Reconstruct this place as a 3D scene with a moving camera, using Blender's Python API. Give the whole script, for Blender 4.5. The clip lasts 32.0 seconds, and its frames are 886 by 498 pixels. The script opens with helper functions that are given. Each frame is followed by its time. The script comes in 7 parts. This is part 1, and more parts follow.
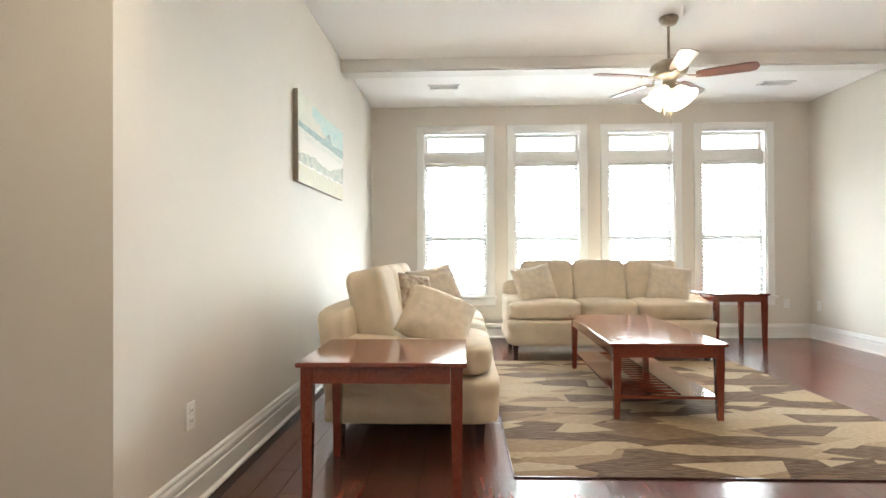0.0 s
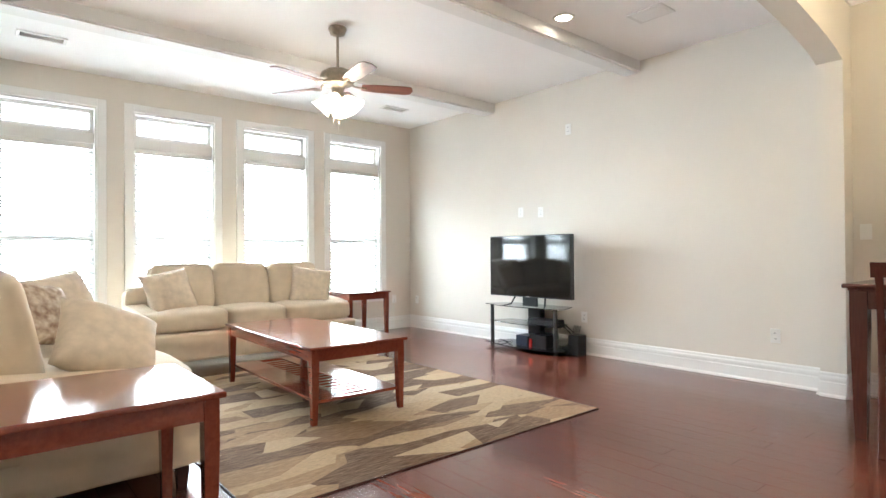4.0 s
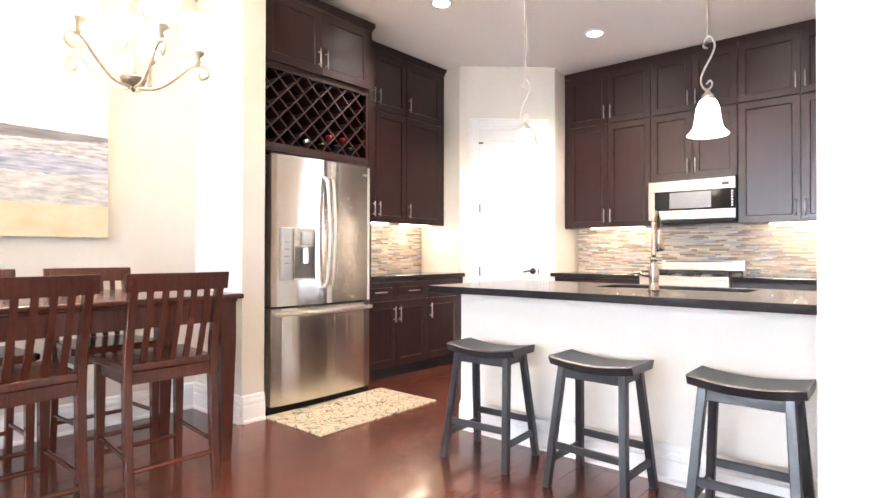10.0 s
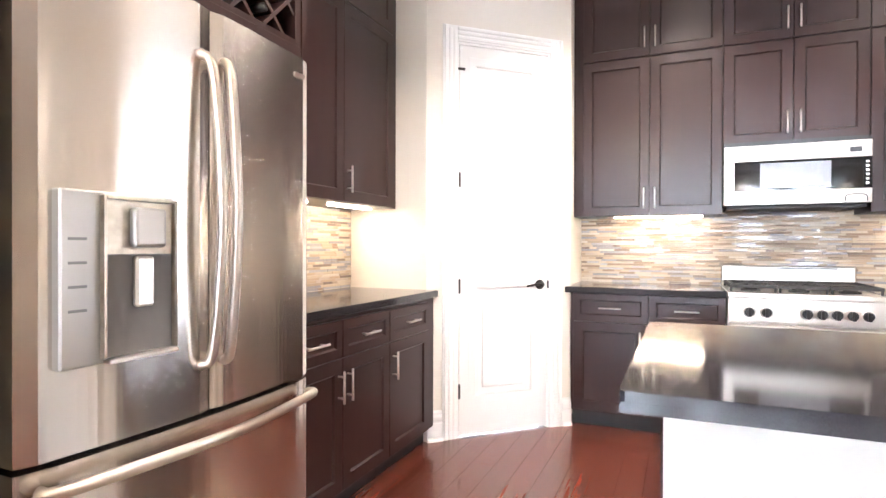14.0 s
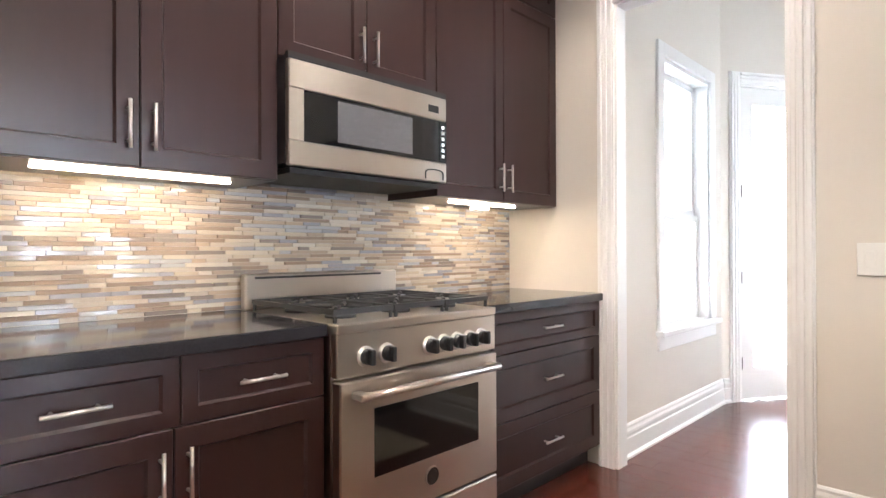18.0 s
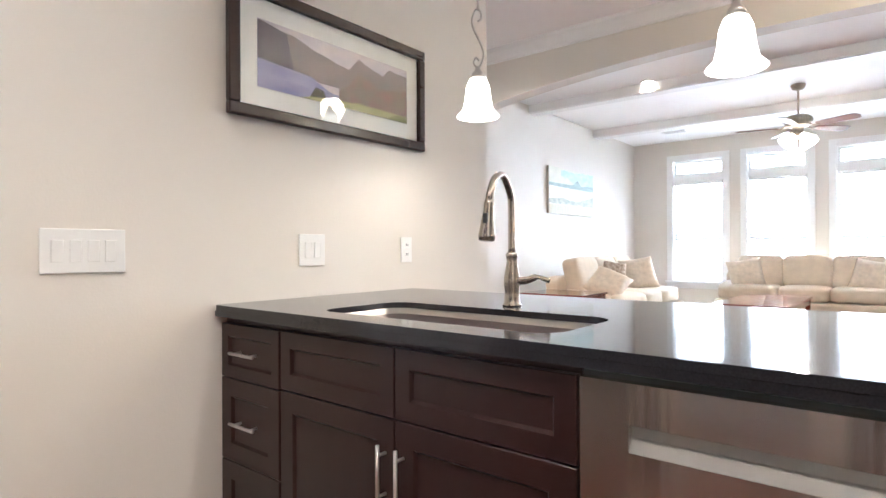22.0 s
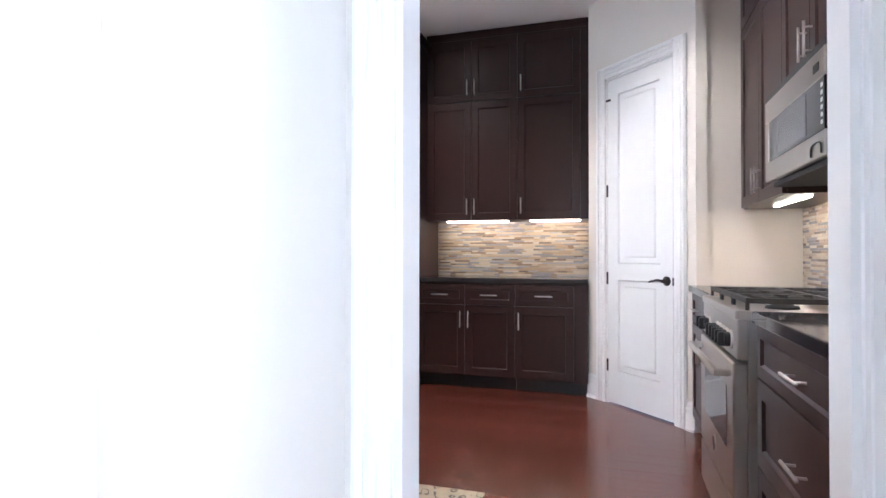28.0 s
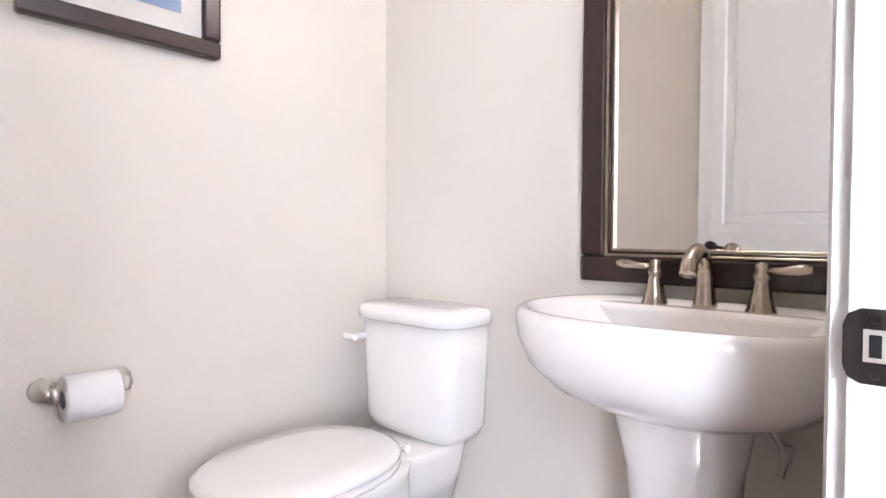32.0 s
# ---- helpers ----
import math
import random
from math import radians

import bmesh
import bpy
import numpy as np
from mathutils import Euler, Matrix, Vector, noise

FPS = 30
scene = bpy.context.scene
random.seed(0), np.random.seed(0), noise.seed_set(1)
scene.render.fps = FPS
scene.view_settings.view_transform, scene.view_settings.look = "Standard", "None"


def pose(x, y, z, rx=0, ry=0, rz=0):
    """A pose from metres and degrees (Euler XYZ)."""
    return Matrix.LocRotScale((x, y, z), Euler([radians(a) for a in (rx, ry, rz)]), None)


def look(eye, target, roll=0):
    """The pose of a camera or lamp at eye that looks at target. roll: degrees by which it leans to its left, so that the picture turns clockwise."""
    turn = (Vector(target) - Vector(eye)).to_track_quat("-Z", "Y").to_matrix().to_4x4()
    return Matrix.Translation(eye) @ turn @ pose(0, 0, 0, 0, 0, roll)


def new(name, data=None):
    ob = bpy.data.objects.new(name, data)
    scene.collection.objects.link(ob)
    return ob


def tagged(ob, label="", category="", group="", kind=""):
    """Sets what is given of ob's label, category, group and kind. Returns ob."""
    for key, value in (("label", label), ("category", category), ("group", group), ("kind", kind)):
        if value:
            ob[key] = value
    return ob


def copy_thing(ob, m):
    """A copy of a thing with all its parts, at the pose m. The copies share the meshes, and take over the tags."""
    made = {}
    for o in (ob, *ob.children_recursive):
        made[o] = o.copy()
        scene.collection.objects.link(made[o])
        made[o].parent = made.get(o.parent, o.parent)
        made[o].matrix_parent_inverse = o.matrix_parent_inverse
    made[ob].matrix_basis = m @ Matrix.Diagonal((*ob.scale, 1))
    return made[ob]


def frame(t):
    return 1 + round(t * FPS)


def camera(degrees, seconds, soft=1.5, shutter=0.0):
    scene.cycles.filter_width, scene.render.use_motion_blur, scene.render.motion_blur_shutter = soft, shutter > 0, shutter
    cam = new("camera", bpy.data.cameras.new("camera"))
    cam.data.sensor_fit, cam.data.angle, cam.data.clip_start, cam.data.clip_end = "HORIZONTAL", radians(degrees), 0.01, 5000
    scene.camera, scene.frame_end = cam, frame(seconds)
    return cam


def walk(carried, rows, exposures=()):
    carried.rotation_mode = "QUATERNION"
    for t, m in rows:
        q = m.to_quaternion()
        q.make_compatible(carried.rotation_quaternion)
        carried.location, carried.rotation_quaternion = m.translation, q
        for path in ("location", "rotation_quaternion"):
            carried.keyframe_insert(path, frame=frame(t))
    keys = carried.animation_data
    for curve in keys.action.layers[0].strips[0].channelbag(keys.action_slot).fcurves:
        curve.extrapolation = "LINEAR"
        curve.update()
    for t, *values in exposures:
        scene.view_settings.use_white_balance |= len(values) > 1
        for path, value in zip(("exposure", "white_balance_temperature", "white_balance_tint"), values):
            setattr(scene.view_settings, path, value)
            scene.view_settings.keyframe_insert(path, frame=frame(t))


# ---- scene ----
cam = camera(77.2, 32.0)
PATH = [
    (0, (0.512, 0.418, 1.1), (0.439, 2.417, 1.115), -0.3),
    (0.5, (0.443, 0.563, 1.09), (0.598, 2.557, 1.107), -0.4),
    (1, (0.378, 0.629, 1.083), (0.725, 2.599, 1.1), -0.5),
    (1.5, (0.297, 0.691, 1.092), (0.829, 2.619, 1.109), -0.4),
    (2, (0.247, 0.744, 1.085), (0.917, 2.628, 1.104), -0.4),
    (2.5, (0.215, 0.791, 1.07), (0.983, 2.637, 1.093), -0.5),
    (4.5, (-0.223, 0.93, 1.099), (1.28, 2.249, 1.119), -0.2),
    (5, (-0.238, 1.061, 1.077), (1.46, 2.116, 1.102), -0.0),
    (5.5, (-0.173, 1.133, 1.081), (1.668, 1.915, 1.103), -0.0),
    (6, (-0.014, 1.227, 1.092), (1.915, 1.755, 1.113), -0.0),
    (6.5, (0.13, 1.369, 1.094), (2.11, 1.648, 1.116), 0.0),
    (7, (0.246, 1.643, 1.106), (2.244, 1.558, 1.114), 0.3),
    (7.5, (0.428, 1.788, 1.112), (2.39, 1.401, 1.117), 0.4),
    (8, (0.526, 1.888, 1.103), (2.404, 1.201, 1.117), 0.3),
    (8.5, (0.635, 1.995, 1.111), (2.402, 1.058, 1.132), 0.1),
    (9, (0.705, 2.077, 1.128), (2.335, 0.919, 1.146), 0.1),
    (9.5, (0.84, 2.082, 1.115), (2.307, 0.722, 1.135), 0.1),
    (10, (0.985, 2.026, 1.121), (2.272, 0.495, 1.139), 0.1),
    (10.5, (1.111, 1.965, 1.124), (2.26, 0.328, 1.142), 0.2),
    (11, (1.359, 1.864, 1.129), (2.418, 0.167, 1.145), 0.2),
    (11.5, (1.633, 1.74, 1.122), (2.638, 0.011, 1.139), 0.3),
    (12, (1.927, 1.512, 1.132), (2.919, -0.225, 1.149), 0.2),
    (12.5, (2.216, 1.281, 1.132), (3.218, -0.45, 1.15), -0.0),
    (13, (2.517, 1.066, 1.133), (3.508, -0.67, 1.148), 0.2),
    (13.5, (2.851, 0.794, 1.158), (3.801, -0.966, 1.164), 0.2),
    (15.5, (3.771, -0.351, 1.233), (3.682, -2.348, 1.195), 0.4),
    (16, (3.852, -0.668, 1.197), (3.478, -2.632, 1.184), 0.4),
    (16.5, (3.955, -0.999, 1.191), (3.257, -2.873, 1.178), 0.5),
    (17, (3.91, -1.266, 1.182), (2.999, -3.047, 1.181), 0.2),
    (17.5, (3.915, -1.511, 1.17), (2.785, -3.161, 1.176), -0.0),
    (18, (3.907, -1.707, 1.153), (2.488, -3.116, 1.16), -0.2),
    (18.5, (3.85, -1.845, 1.159), (2.181, -2.947, 1.161), -0.2),
    (19, (3.849, -2.038, 1.141), (1.937, -2.627, 1.158), -0.1),
    (19.5, (3.873, -2.279, 1.156), (1.873, -2.32, 1.161), -0.4),
    (20, (3.812, -2.358, 1.149), (1.853, -1.959, 1.147), -0.3),
    (20.5, (3.639, -2.378, 1.135), (1.798, -1.598, 1.146), -0.2),
    (21, (3.506, -2.437, 1.132), (1.832, -1.343, 1.134), -0.2),
    (21.5, (3.287, -2.562, 1.134), (1.809, -1.215, 1.137), -0.2),
    (22, (3.028, -2.581, 1.116), (1.77, -1.027, 1.117), -0.2),
    (22.5, (2.762, -2.552, 1.115), (1.748, -0.828, 1.114), -0.1),
    (23, (2.493, -2.627, 1.136), (1.85, -0.734, 1.113), -0.2),
    (23.5, (2.286, -2.706, 1.146), (2.049, -0.72, 1.124), -0.1),
    (24, (2.067, -2.725, 1.155), (2.186, -0.729, 1.138), -0.0),
    (24.5, (1.775, -2.731, 1.144), (2.3, -0.801, 1.128), 0.2),
    (25, (1.584, -2.8, 1.146), (2.435, -0.989, 1.129), 0.5),
    (25.5, (1.457, -2.817, 1.158), (2.561, -1.15, 1.139), 0.7),
    (26, (1.258, -2.825, 1.143), (2.671, -1.409, 1.127), 0.7),
    (26.5, (0.985, -2.92, 1.145), (2.633, -1.786, 1.135), 0.7),
    (28.5, (-0.214, -2.721, 1.095), (1.706, -2.165, 1.115), 0.1),
    (29, (-0.404, -2.727, 1.08), (1.515, -2.163, 1.088), 0.3),
    (29.5, (-0.515, -2.728, 1.092), (1.353, -2.016, 1.075), 0.3),
    (30, (-0.467, -2.608, 1.075), (1.279, -1.634, 1.039), 0.3),
    (30.5, (-0.393, -2.459, 1.035), (1.216, -1.272, 0.993), 0.1),
    (31, (-0.266, -2.308, 1.018), (1.267, -1.025, 0.971), 0.1),
    (31.5, (-0.184, -2.197, 0.999), (1.304, -0.860, 0.953), 0.1),
    (32, (-0.1615, -2.145, 0.994), (1.325, -0.808, 0.945), 0.3),
]
EXPOSURES = [(0, 0.06, 6400, 4), (2.5, 0.16, 6250, 4), (5, 0.38, 6000, 6), (8, 0.95, 6100, 12), (11, 1.10, 5980, 14), (13, 1.16, 5950, 14), (16, 0.88, 5950, 17), (17, 0.42, 5750, 14), (18, 0.60, 5800, 12), (19, 0.78, 5750, 12), (20, 0.56, 5550, 10), (21, 0.42, 5500, 8), (22, 0.56, 5450, 10), (23, 0.5, 5350, 9), (24, 0.55, 5200, 9), (25, 0.58, 5150, 9), (26, 0.68, 5100, 10), (29, 0.03, 5500, 16), (30, -0.02, 5750, 18), (31, -0.15, 6000, 20), (32, 0.27, 6150, 20)]
walk(cam, [(t, look(eye, target, roll)) for t, eye, target, roll in PATH], EXPOSURES)

# ---- world and light ----
world = bpy.data.worlds.new("sky")
scene.world = world
world.use_nodes = True
wn = world.node_tree
sky = wn.nodes.new("ShaderNodeTexSky")
sky.sky_type, sky.sun_disc = "NISHITA", False
sky.sun_elevation, sky.sun_rotation = radians(50), radians(150)
wn.nodes["Background"].inputs["Strength"].default_value = 0.12
wn.links.new(sky.outputs[0], wn.nodes["Background"].inputs[0])

DAY, WARM = (0.84, 0.93, 1.0), (1.0, 0.84, 0.66)


def lamp(name, kind, place, energy, colour, target=None, size=0.1, size_y=None, spot=None):
    data = bpy.data.lights.new(name, kind)
    data.energy, data.color = energy, colour
    if kind == "AREA":
        data.size = size
        if size_y:
            data.shape, data.size_y = "RECTANGLE", size_y
    elif kind == "SUN":
        data.angle = size
    else:
        data.shadow_soft_size = size
    if spot:
        data.spot_size, data.spot_blend = radians(spot), 0.6
    ob = new(name, data)
    ob.matrix_world = look(place, target or (place[0], place[1], place[2] - 1))
    return ob


lamp("sun", "SUN", (0, -4, 12), 3.0, (1.0, 0.95, 0.88), (0.6, -3.0, 10.6), size=0.01)
WIN_X = [(-0.09, 0.92), (1.085, 2.115), (2.285, 3.315), (3.47, 4.465)]
for (a, b), watts in zip(WIN_X, (195, 275, 275, 195)):
    lamp("window_light", "AREA", ((a + b) / 2, 8.00, 1.60), watts, DAY, ((a + b) / 2, 2.5, 3.1), 0.85, 2.1)
lamp("hall_window_light", "AREA", (0.10, -3.55, 1.5), 33, DAY, (0.30, 0, 1.2), 1.3, 2.1)
lamp("hall_door_light", "AREA", (-1.13, -3.15, 1.3), 58, DAY, (0.6, -0.6, 1.2), 0.65, 2.0)
CANS = [(3.80, -1.30, 3.10), (3.135, -2.635, 3.10), (1.91, -2.695, 3.10), (0.20, 1.31, 3.10), (3.50, 3.64, 3.004), (0.88, 3.77, 3.004)]
for (x, y, z), watts in zip(CANS, (108, 108, 70, 110, 34, 34)):
    lamp("downlight", "SPOT", (x, y, z - 0.03), watts, WARM, size=0.05, spot=130)

# ---- materials ----


def material(name, colour, rough=0.5, metal=0.0, vary=0.12, scale=6.0, stretch=(1, 1, 1), bump=0.1, bump_scale=80.0, coat=0.0, second=None, obj_random=0.0, emit=None, spec=0.5, rough_vary=0.08):
    m = bpy.data.materials.new(name)
    m.use_nodes = True
    nt = m.node_tree
    n, l = nt.nodes, nt.links
    b = n["Principled BSDF"]
    b.inputs["Metallic"].default_value = metal
    b.inputs["Coat Weight"].default_value = coat
    b.inputs["Coat Roughness"].default_value = 0.08
    b.inputs["Specular IOR Level"].default_value = spec
    tc, mp = n.new("ShaderNodeTexCoord"), n.new("ShaderNodeMapping")
    mp.inputs["Scale"].default_value = stretch
    l.new(tc.outputs["Object"], mp.inputs[0])
    t1, t2 = n.new("ShaderNodeTexNoise"), n.new("ShaderNodeTexNoise")
    t1.inputs["Scale"].default_value, t1.inputs["Detail"].default_value = scale, 5
    t2.inputs["Scale"].default_value, t2.inputs["Detail"].default_value = bump_scale, 3
    l.new(mp.outputs[0], t1.inputs[0]), l.new(mp.outputs[0], t2.inputs[0])
    mix = n.new("ShaderNodeMix")
    mix.data_type = "RGBA"
    c = Vector(colour)
    lo = Vector(second) if second else c * (1 - vary)
    hi = c if second else c * (1 + vary)
    mix.inputs[6].default_value, mix.inputs[7].default_value = (*lo, 1), (*hi, 1)
    ramp = n.new("ShaderNodeMapRange")
    ramp.inputs[1].default_value, ramp.inputs[2].default_value = 0.3, 0.7
    l.new(t1.outputs[0], ramp.inputs[0]), l.new(ramp.outputs[0], mix.inputs[0])
    out = mix.outputs[2]
    if obj_random:
        info, hsv, rr = n.new("ShaderNodeObjectInfo"), n.new("ShaderNodeHueSaturation"), n.new("ShaderNodeMapRange")
        rr.inputs[3].default_value, rr.inputs[4].default_value = 1 - obj_random, 1 + obj_random
        l.new(info.outputs["Random"], rr.inputs[0]), l.new(rr.outputs[0], hsv.inputs["Value"])
        l.new(out, hsv.inputs["Color"])
        out = hsv.outputs[0]
    l.new(out, b.inputs["Base Color"])
    rm = n.new("ShaderNodeMapRange")
    rm.inputs[3].default_value, rm.inputs[4].default_value = max(0.02, rough - rough_vary), min(1, rough + rough_vary)
    l.new(t1.outputs[0], rm.inputs[0]), l.new(rm.outputs[0], b.inputs["Roughness"])
    if bump:
        bp = n.new("ShaderNodeBump")
        bp.inputs["Strength"].default_value, bp.inputs["Distance"].default_value = bump, 0.004
        l.new(t2.outputs[0], bp.inputs["Height"]), l.new(bp.outputs[0], b.inputs["Normal"])
    if emit:
        b.inputs["Emission Color"].default_value = (*emit[:3], 1)
        b.inputs["Emission Strength"].default_value = emit[3]
    return m


M_WALL = material("wall_paint", (0.69, 0.642, 0.575), 0.75, vary=0.02, scale=1.5, bump=0.12, bump_scale=140)
M_CEIL = material("ceiling_paint", (0.93, 0.92, 0.91), 0.85, vary=0.015, scale=1.2, bump=0.1, bump_scale=120)
M_TRIM = material("white_trim", (0.80, 0.79, 0.77), 0.42, vary=0.015, scale=3, bump=0, rough_vary=0.02)
M_DOOR = material("white_door_paint", (0.72, 0.71, 0.69), 0.48, vary=0.02, scale=3, bump=0.04, bump_scale=50)
M_FLOOR = material("dark_cherry_plank", (0.128, 0.034, 0.020), 0.24, vary=0.4, scale=3.0, stretch=(14, 1.0, 14), bump=0.006, bump_scale=14, second=(0.080, 0.020, 0.013), obj_random=0.30, coat=0.25, rough_vary=0.03)
M_SUB = material("floor_joint", (0.02, 0.008, 0.006), 0.6, bump=0)
M_CAB = material("espresso_wood", (0.024, 0.0098, 0.0088), 0.31, vary=0.08, scale=4, stretch=(6, 6, 0.5), bump=0, bump_scale=60, coat=0.0, spec=0.36, rough_vary=0.0)
M_CABIN = material("cabinet_inside", (0.16, 0.085, 0.05), 0.55, vary=0.2, scale=3, stretch=(8, 8, 1))
M_QUARTZ = material("dark_quartz", (0.018, 0.017, 0.020), 0.09, vary=0.8, scale=260, bump=0.0, second=(0.026, 0.025, 0.028), rough_vary=0.015)
M_STEEL = material("brushed_steel", (0.56, 0.515, 0.465), 0.30, 1.0, vary=0.03, scale=3, bump=0, rough_vary=0.04)
M_STEEL_V = material("brushed_steel_door", (0.72, 0.68, 0.63), 0.22, 1.0, vary=0.03, scale=0.8, stretch=(8, 8, 0.3), bump=0.9, bump_scale=1.0, rough_vary=0.04)
M_NICKEL = material("brushed_nickel", (0.66, 0.63, 0.59), 0.34, 1.0, vary=0.05, scale=30, bump=0)
M_BRASS = material("champagne_bronze", (0.40, 0.345, 0.285), 0.24, 1.0, vary=0.06, scale=30, bump=0)
M_BRONZE = material("oil_rubbed_bronze", (0.035, 0.028, 0.026), 0.35, 0.7, vary=0.2, scale=40, bump=0.02)
M_BLACK = material("black_plastic", (0.012, 0.012, 0.013), 0.35, vary=0.2, scale=30, bump=0.03, bump_scale=300)
M_IRON = material("cast_iron", (0.015, 0.015, 0.016), 0.6, vary=0.3, scale=60, bump=0.25, bump_scale=300)
M_GLOSS = material("black_glass", (0.006, 0.006, 0.007), 0.06, vary=0.1, scale=10, bump=0, rough_vary=0.02)
M_SOFA = material("cream_fabric", (0.60, 0.50, 0.375), 0.9, vary=0.07, scale=9, bump=0.35, bump_scale=420)
M_PILLOW = material("cream_velvet", (0.62, 0.52, 0.40), 0.75, vary=0.12, scale=16, bump=0.3, bump_scale=300)
M_CHERRY = material("cherry_wood", (0.19, 0.043, 0.023), 0.11, vary=0.3, scale=5, stretch=(12, 1.0, 12), bump=0, bump_scale=14, second=(0.135, 0.028, 0.016), coat=0.4, rough_vary=0.015)
M_MAHOG = material("mahogany_wood", (0.090, 0.028, 0.019), 0.26, vary=0.3, scale=9, stretch=(9, 9, 1.0), bump=0, bump_scale=26, second=(0.066, 0.020, 0.014), coat=0.3, rough_vary=0.015)
M_STOOL = material("black_painted_wood", (0.020, 0.020, 0.023), 0.38, vary=0.25, scale=6, stretch=(6, 6, 1), bump=0, bump_scale=40, rough_vary=0.015)
M_PORC = material("white_porcelain", (0.82, 0.79, 0.76), 0.08, vary=0.01, scale=4, bump=0, rough_vary=0.02, coat=0.5)
M_PAPER = material("tissue", (0.82, 0.81, 0.80), 0.9, vary=0.02, scale=30, bump=0.3, bump_scale=200)
M_PLATE = material("white_plastic", (0.80, 0.79, 0.76), 0.3, vary=0.01, scale=20, bump=0)
M_DARKFRAME = material("dark_frame", (0.030, 0.016, 0.015), 0.25, vary=0.08, scale=5, stretch=(1, 1, 8), bump=0, bump_scale=40, rough_vary=0.015)
M_MAT = material("mat_board", (0.80, 0.78, 0.72), 0.9, vary=0.01, scale=60, bump=0.05, bump_scale=400)
M_LAMPGLASS = material("frosted_lamp_glass", (0.9, 0.85, 0.75), 0.4, vary=0.04, scale=12, bump=0, emit=(1.0, 0.88, 0.70, 5.0))
M_BULB = material("lamp_lens", (0.9, 0.88, 0.8), 0.4, vary=0.01, bump=0, emit=(1.0, 0.86, 0.66, 25.0))
M_STRIP = material("under_cabinet_strip", (0.9, 0.85, 0.75), 0.4, vary=0.01, bump=0, emit=(1.0, 0.76, 0.50, 78.0))
M_BLIND = material("white_blind_slat", (0.82, 0.82, 0.80), 0.5, vary=0.01, bump=0)
M_BLIND.node_tree.nodes["Principled BSDF"].inputs["Transmission Weight"].default_value = 0.25
M_FANWOOD = material("walnut_fan_blade", (0.15, 0.055, 0.035), 0.35, vary=0.3, scale=3, stretch=(1, 10, 10), bump=0, rough_vary=0.015)
M_PEWTER = material("antique_pewter", (0.32, 0.27, 0.21), 0.35, 0.9, vary=0.2, scale=30, bump=0.05)
M_CHANDM = material("champagne_iron", (0.66, 0.57, 0.42), 0.4, 0.6, vary=0.15, scale=30, bump=0.05)
M_RED = material("plain_red", (0.45, 0.02, 0.015), 0.35, vary=0.1, bump=0)
M_BLUE = material("blue_plastic", (0.008, 0.02, 0.045), 0.35, vary=0.1, bump=0)


for m in (M_STEEL, M_STEEL_V):
    nt = m.node_tree
    tan, bs = nt.nodes.new("ShaderNodeTangent"), nt.nodes["Principled BSDF"]
    tan.direction_type, tan.axis = "RADIAL", "Z"
    bs.inputs["Anisotropic"].default_value, bs.inputs["Anisotropic Rotation"].default_value = 0.75, 0.25
    nt.links.new(tan.outputs[0], bs.inputs["Tangent"])


def glass(name, tint=(1, 1, 1), rough=0.0):
    m = bpy.data.materials.new(name)
    m.use_nodes = True
    b = m.node_tree.nodes["Principled BSDF"]
    b.inputs["Base Color"].default_value = (*tint, 1)
    b.inputs["Transmission Weight"].default_value, b.inputs["Roughness"].default_value, b.inputs["IOR"].default_value = 1.0, rough, 1.45
    return m


M_GLASS = glass("window_glass")
M_SMOKE = glass("smoked_glass", (0.25, 0.25, 0.26))
M_MIRROR = bpy.data.materials.new("mirror")
M_MIRROR.use_nodes = True
mb = M_MIRROR.node_tree.nodes["Principled BSDF"]
mb.inputs["Base Color"].default_value, mb.inputs["Metallic"].default_value, mb.inputs["Roughness"].default_value = (0.92, 0.92, 0.91, 1), 1, 0.01

# ---- mesh helpers ----


def part(name, bm, mat, parent=None, label="", smooth=False):
    me = bpy.data.meshes.new(name)
    bm.to_mesh(me)
    bm.free()
    me.materials.append(mat)
    if smooth:
        me.polygons.foreach_set("use_smooth", [True] * len(me.polygons))
    ob = new(name, me)
    ob.parent = parent
    if label:
        ob["label"] = label
    return ob


def again(ob, name, parent, m):
    """Another part on the same mesh."""
    o = new(name, ob.data)
    o.parent, o.matrix_basis = parent, m
    return o


def thing(name, m, label, category, group="", kind=""):
    ob = new(name)
    ob.matrix_basis = m
    return tagged(ob, label, category, group, kind)


def box(x0, x1, y0, y1, z0, z1, bevel=0.0, bm=None, seg=1):
    b = bmesh.new()
    bmesh.ops.create_cube(b, size=1)
    for v in b.verts:
        v.co = ((x0 + x1) / 2 + v.co.x * (x1 - x0), (y0 + y1) / 2 + v.co.y * (y1 - y0), (z0 + z1) / 2 + v.co.z * (z1 - z0))
    if bevel:
        bmesh.ops.bevel(b, geom=b.edges[:], offset=bevel, segments=seg, affect="EDGES", profile=0.5)
    return join(bm, b)


def join(bm, b):
    if bm is None:
        return b
    me = bpy.data.meshes.new("tmp")
    b.to_mesh(me)
    b.free()
    bm.from_mesh(me)
    bpy.data.meshes.remove(me)
    return bm


def moved(bm, m):
    bmesh.ops.transform(bm, matrix=m, verts=bm.verts)
    return bm


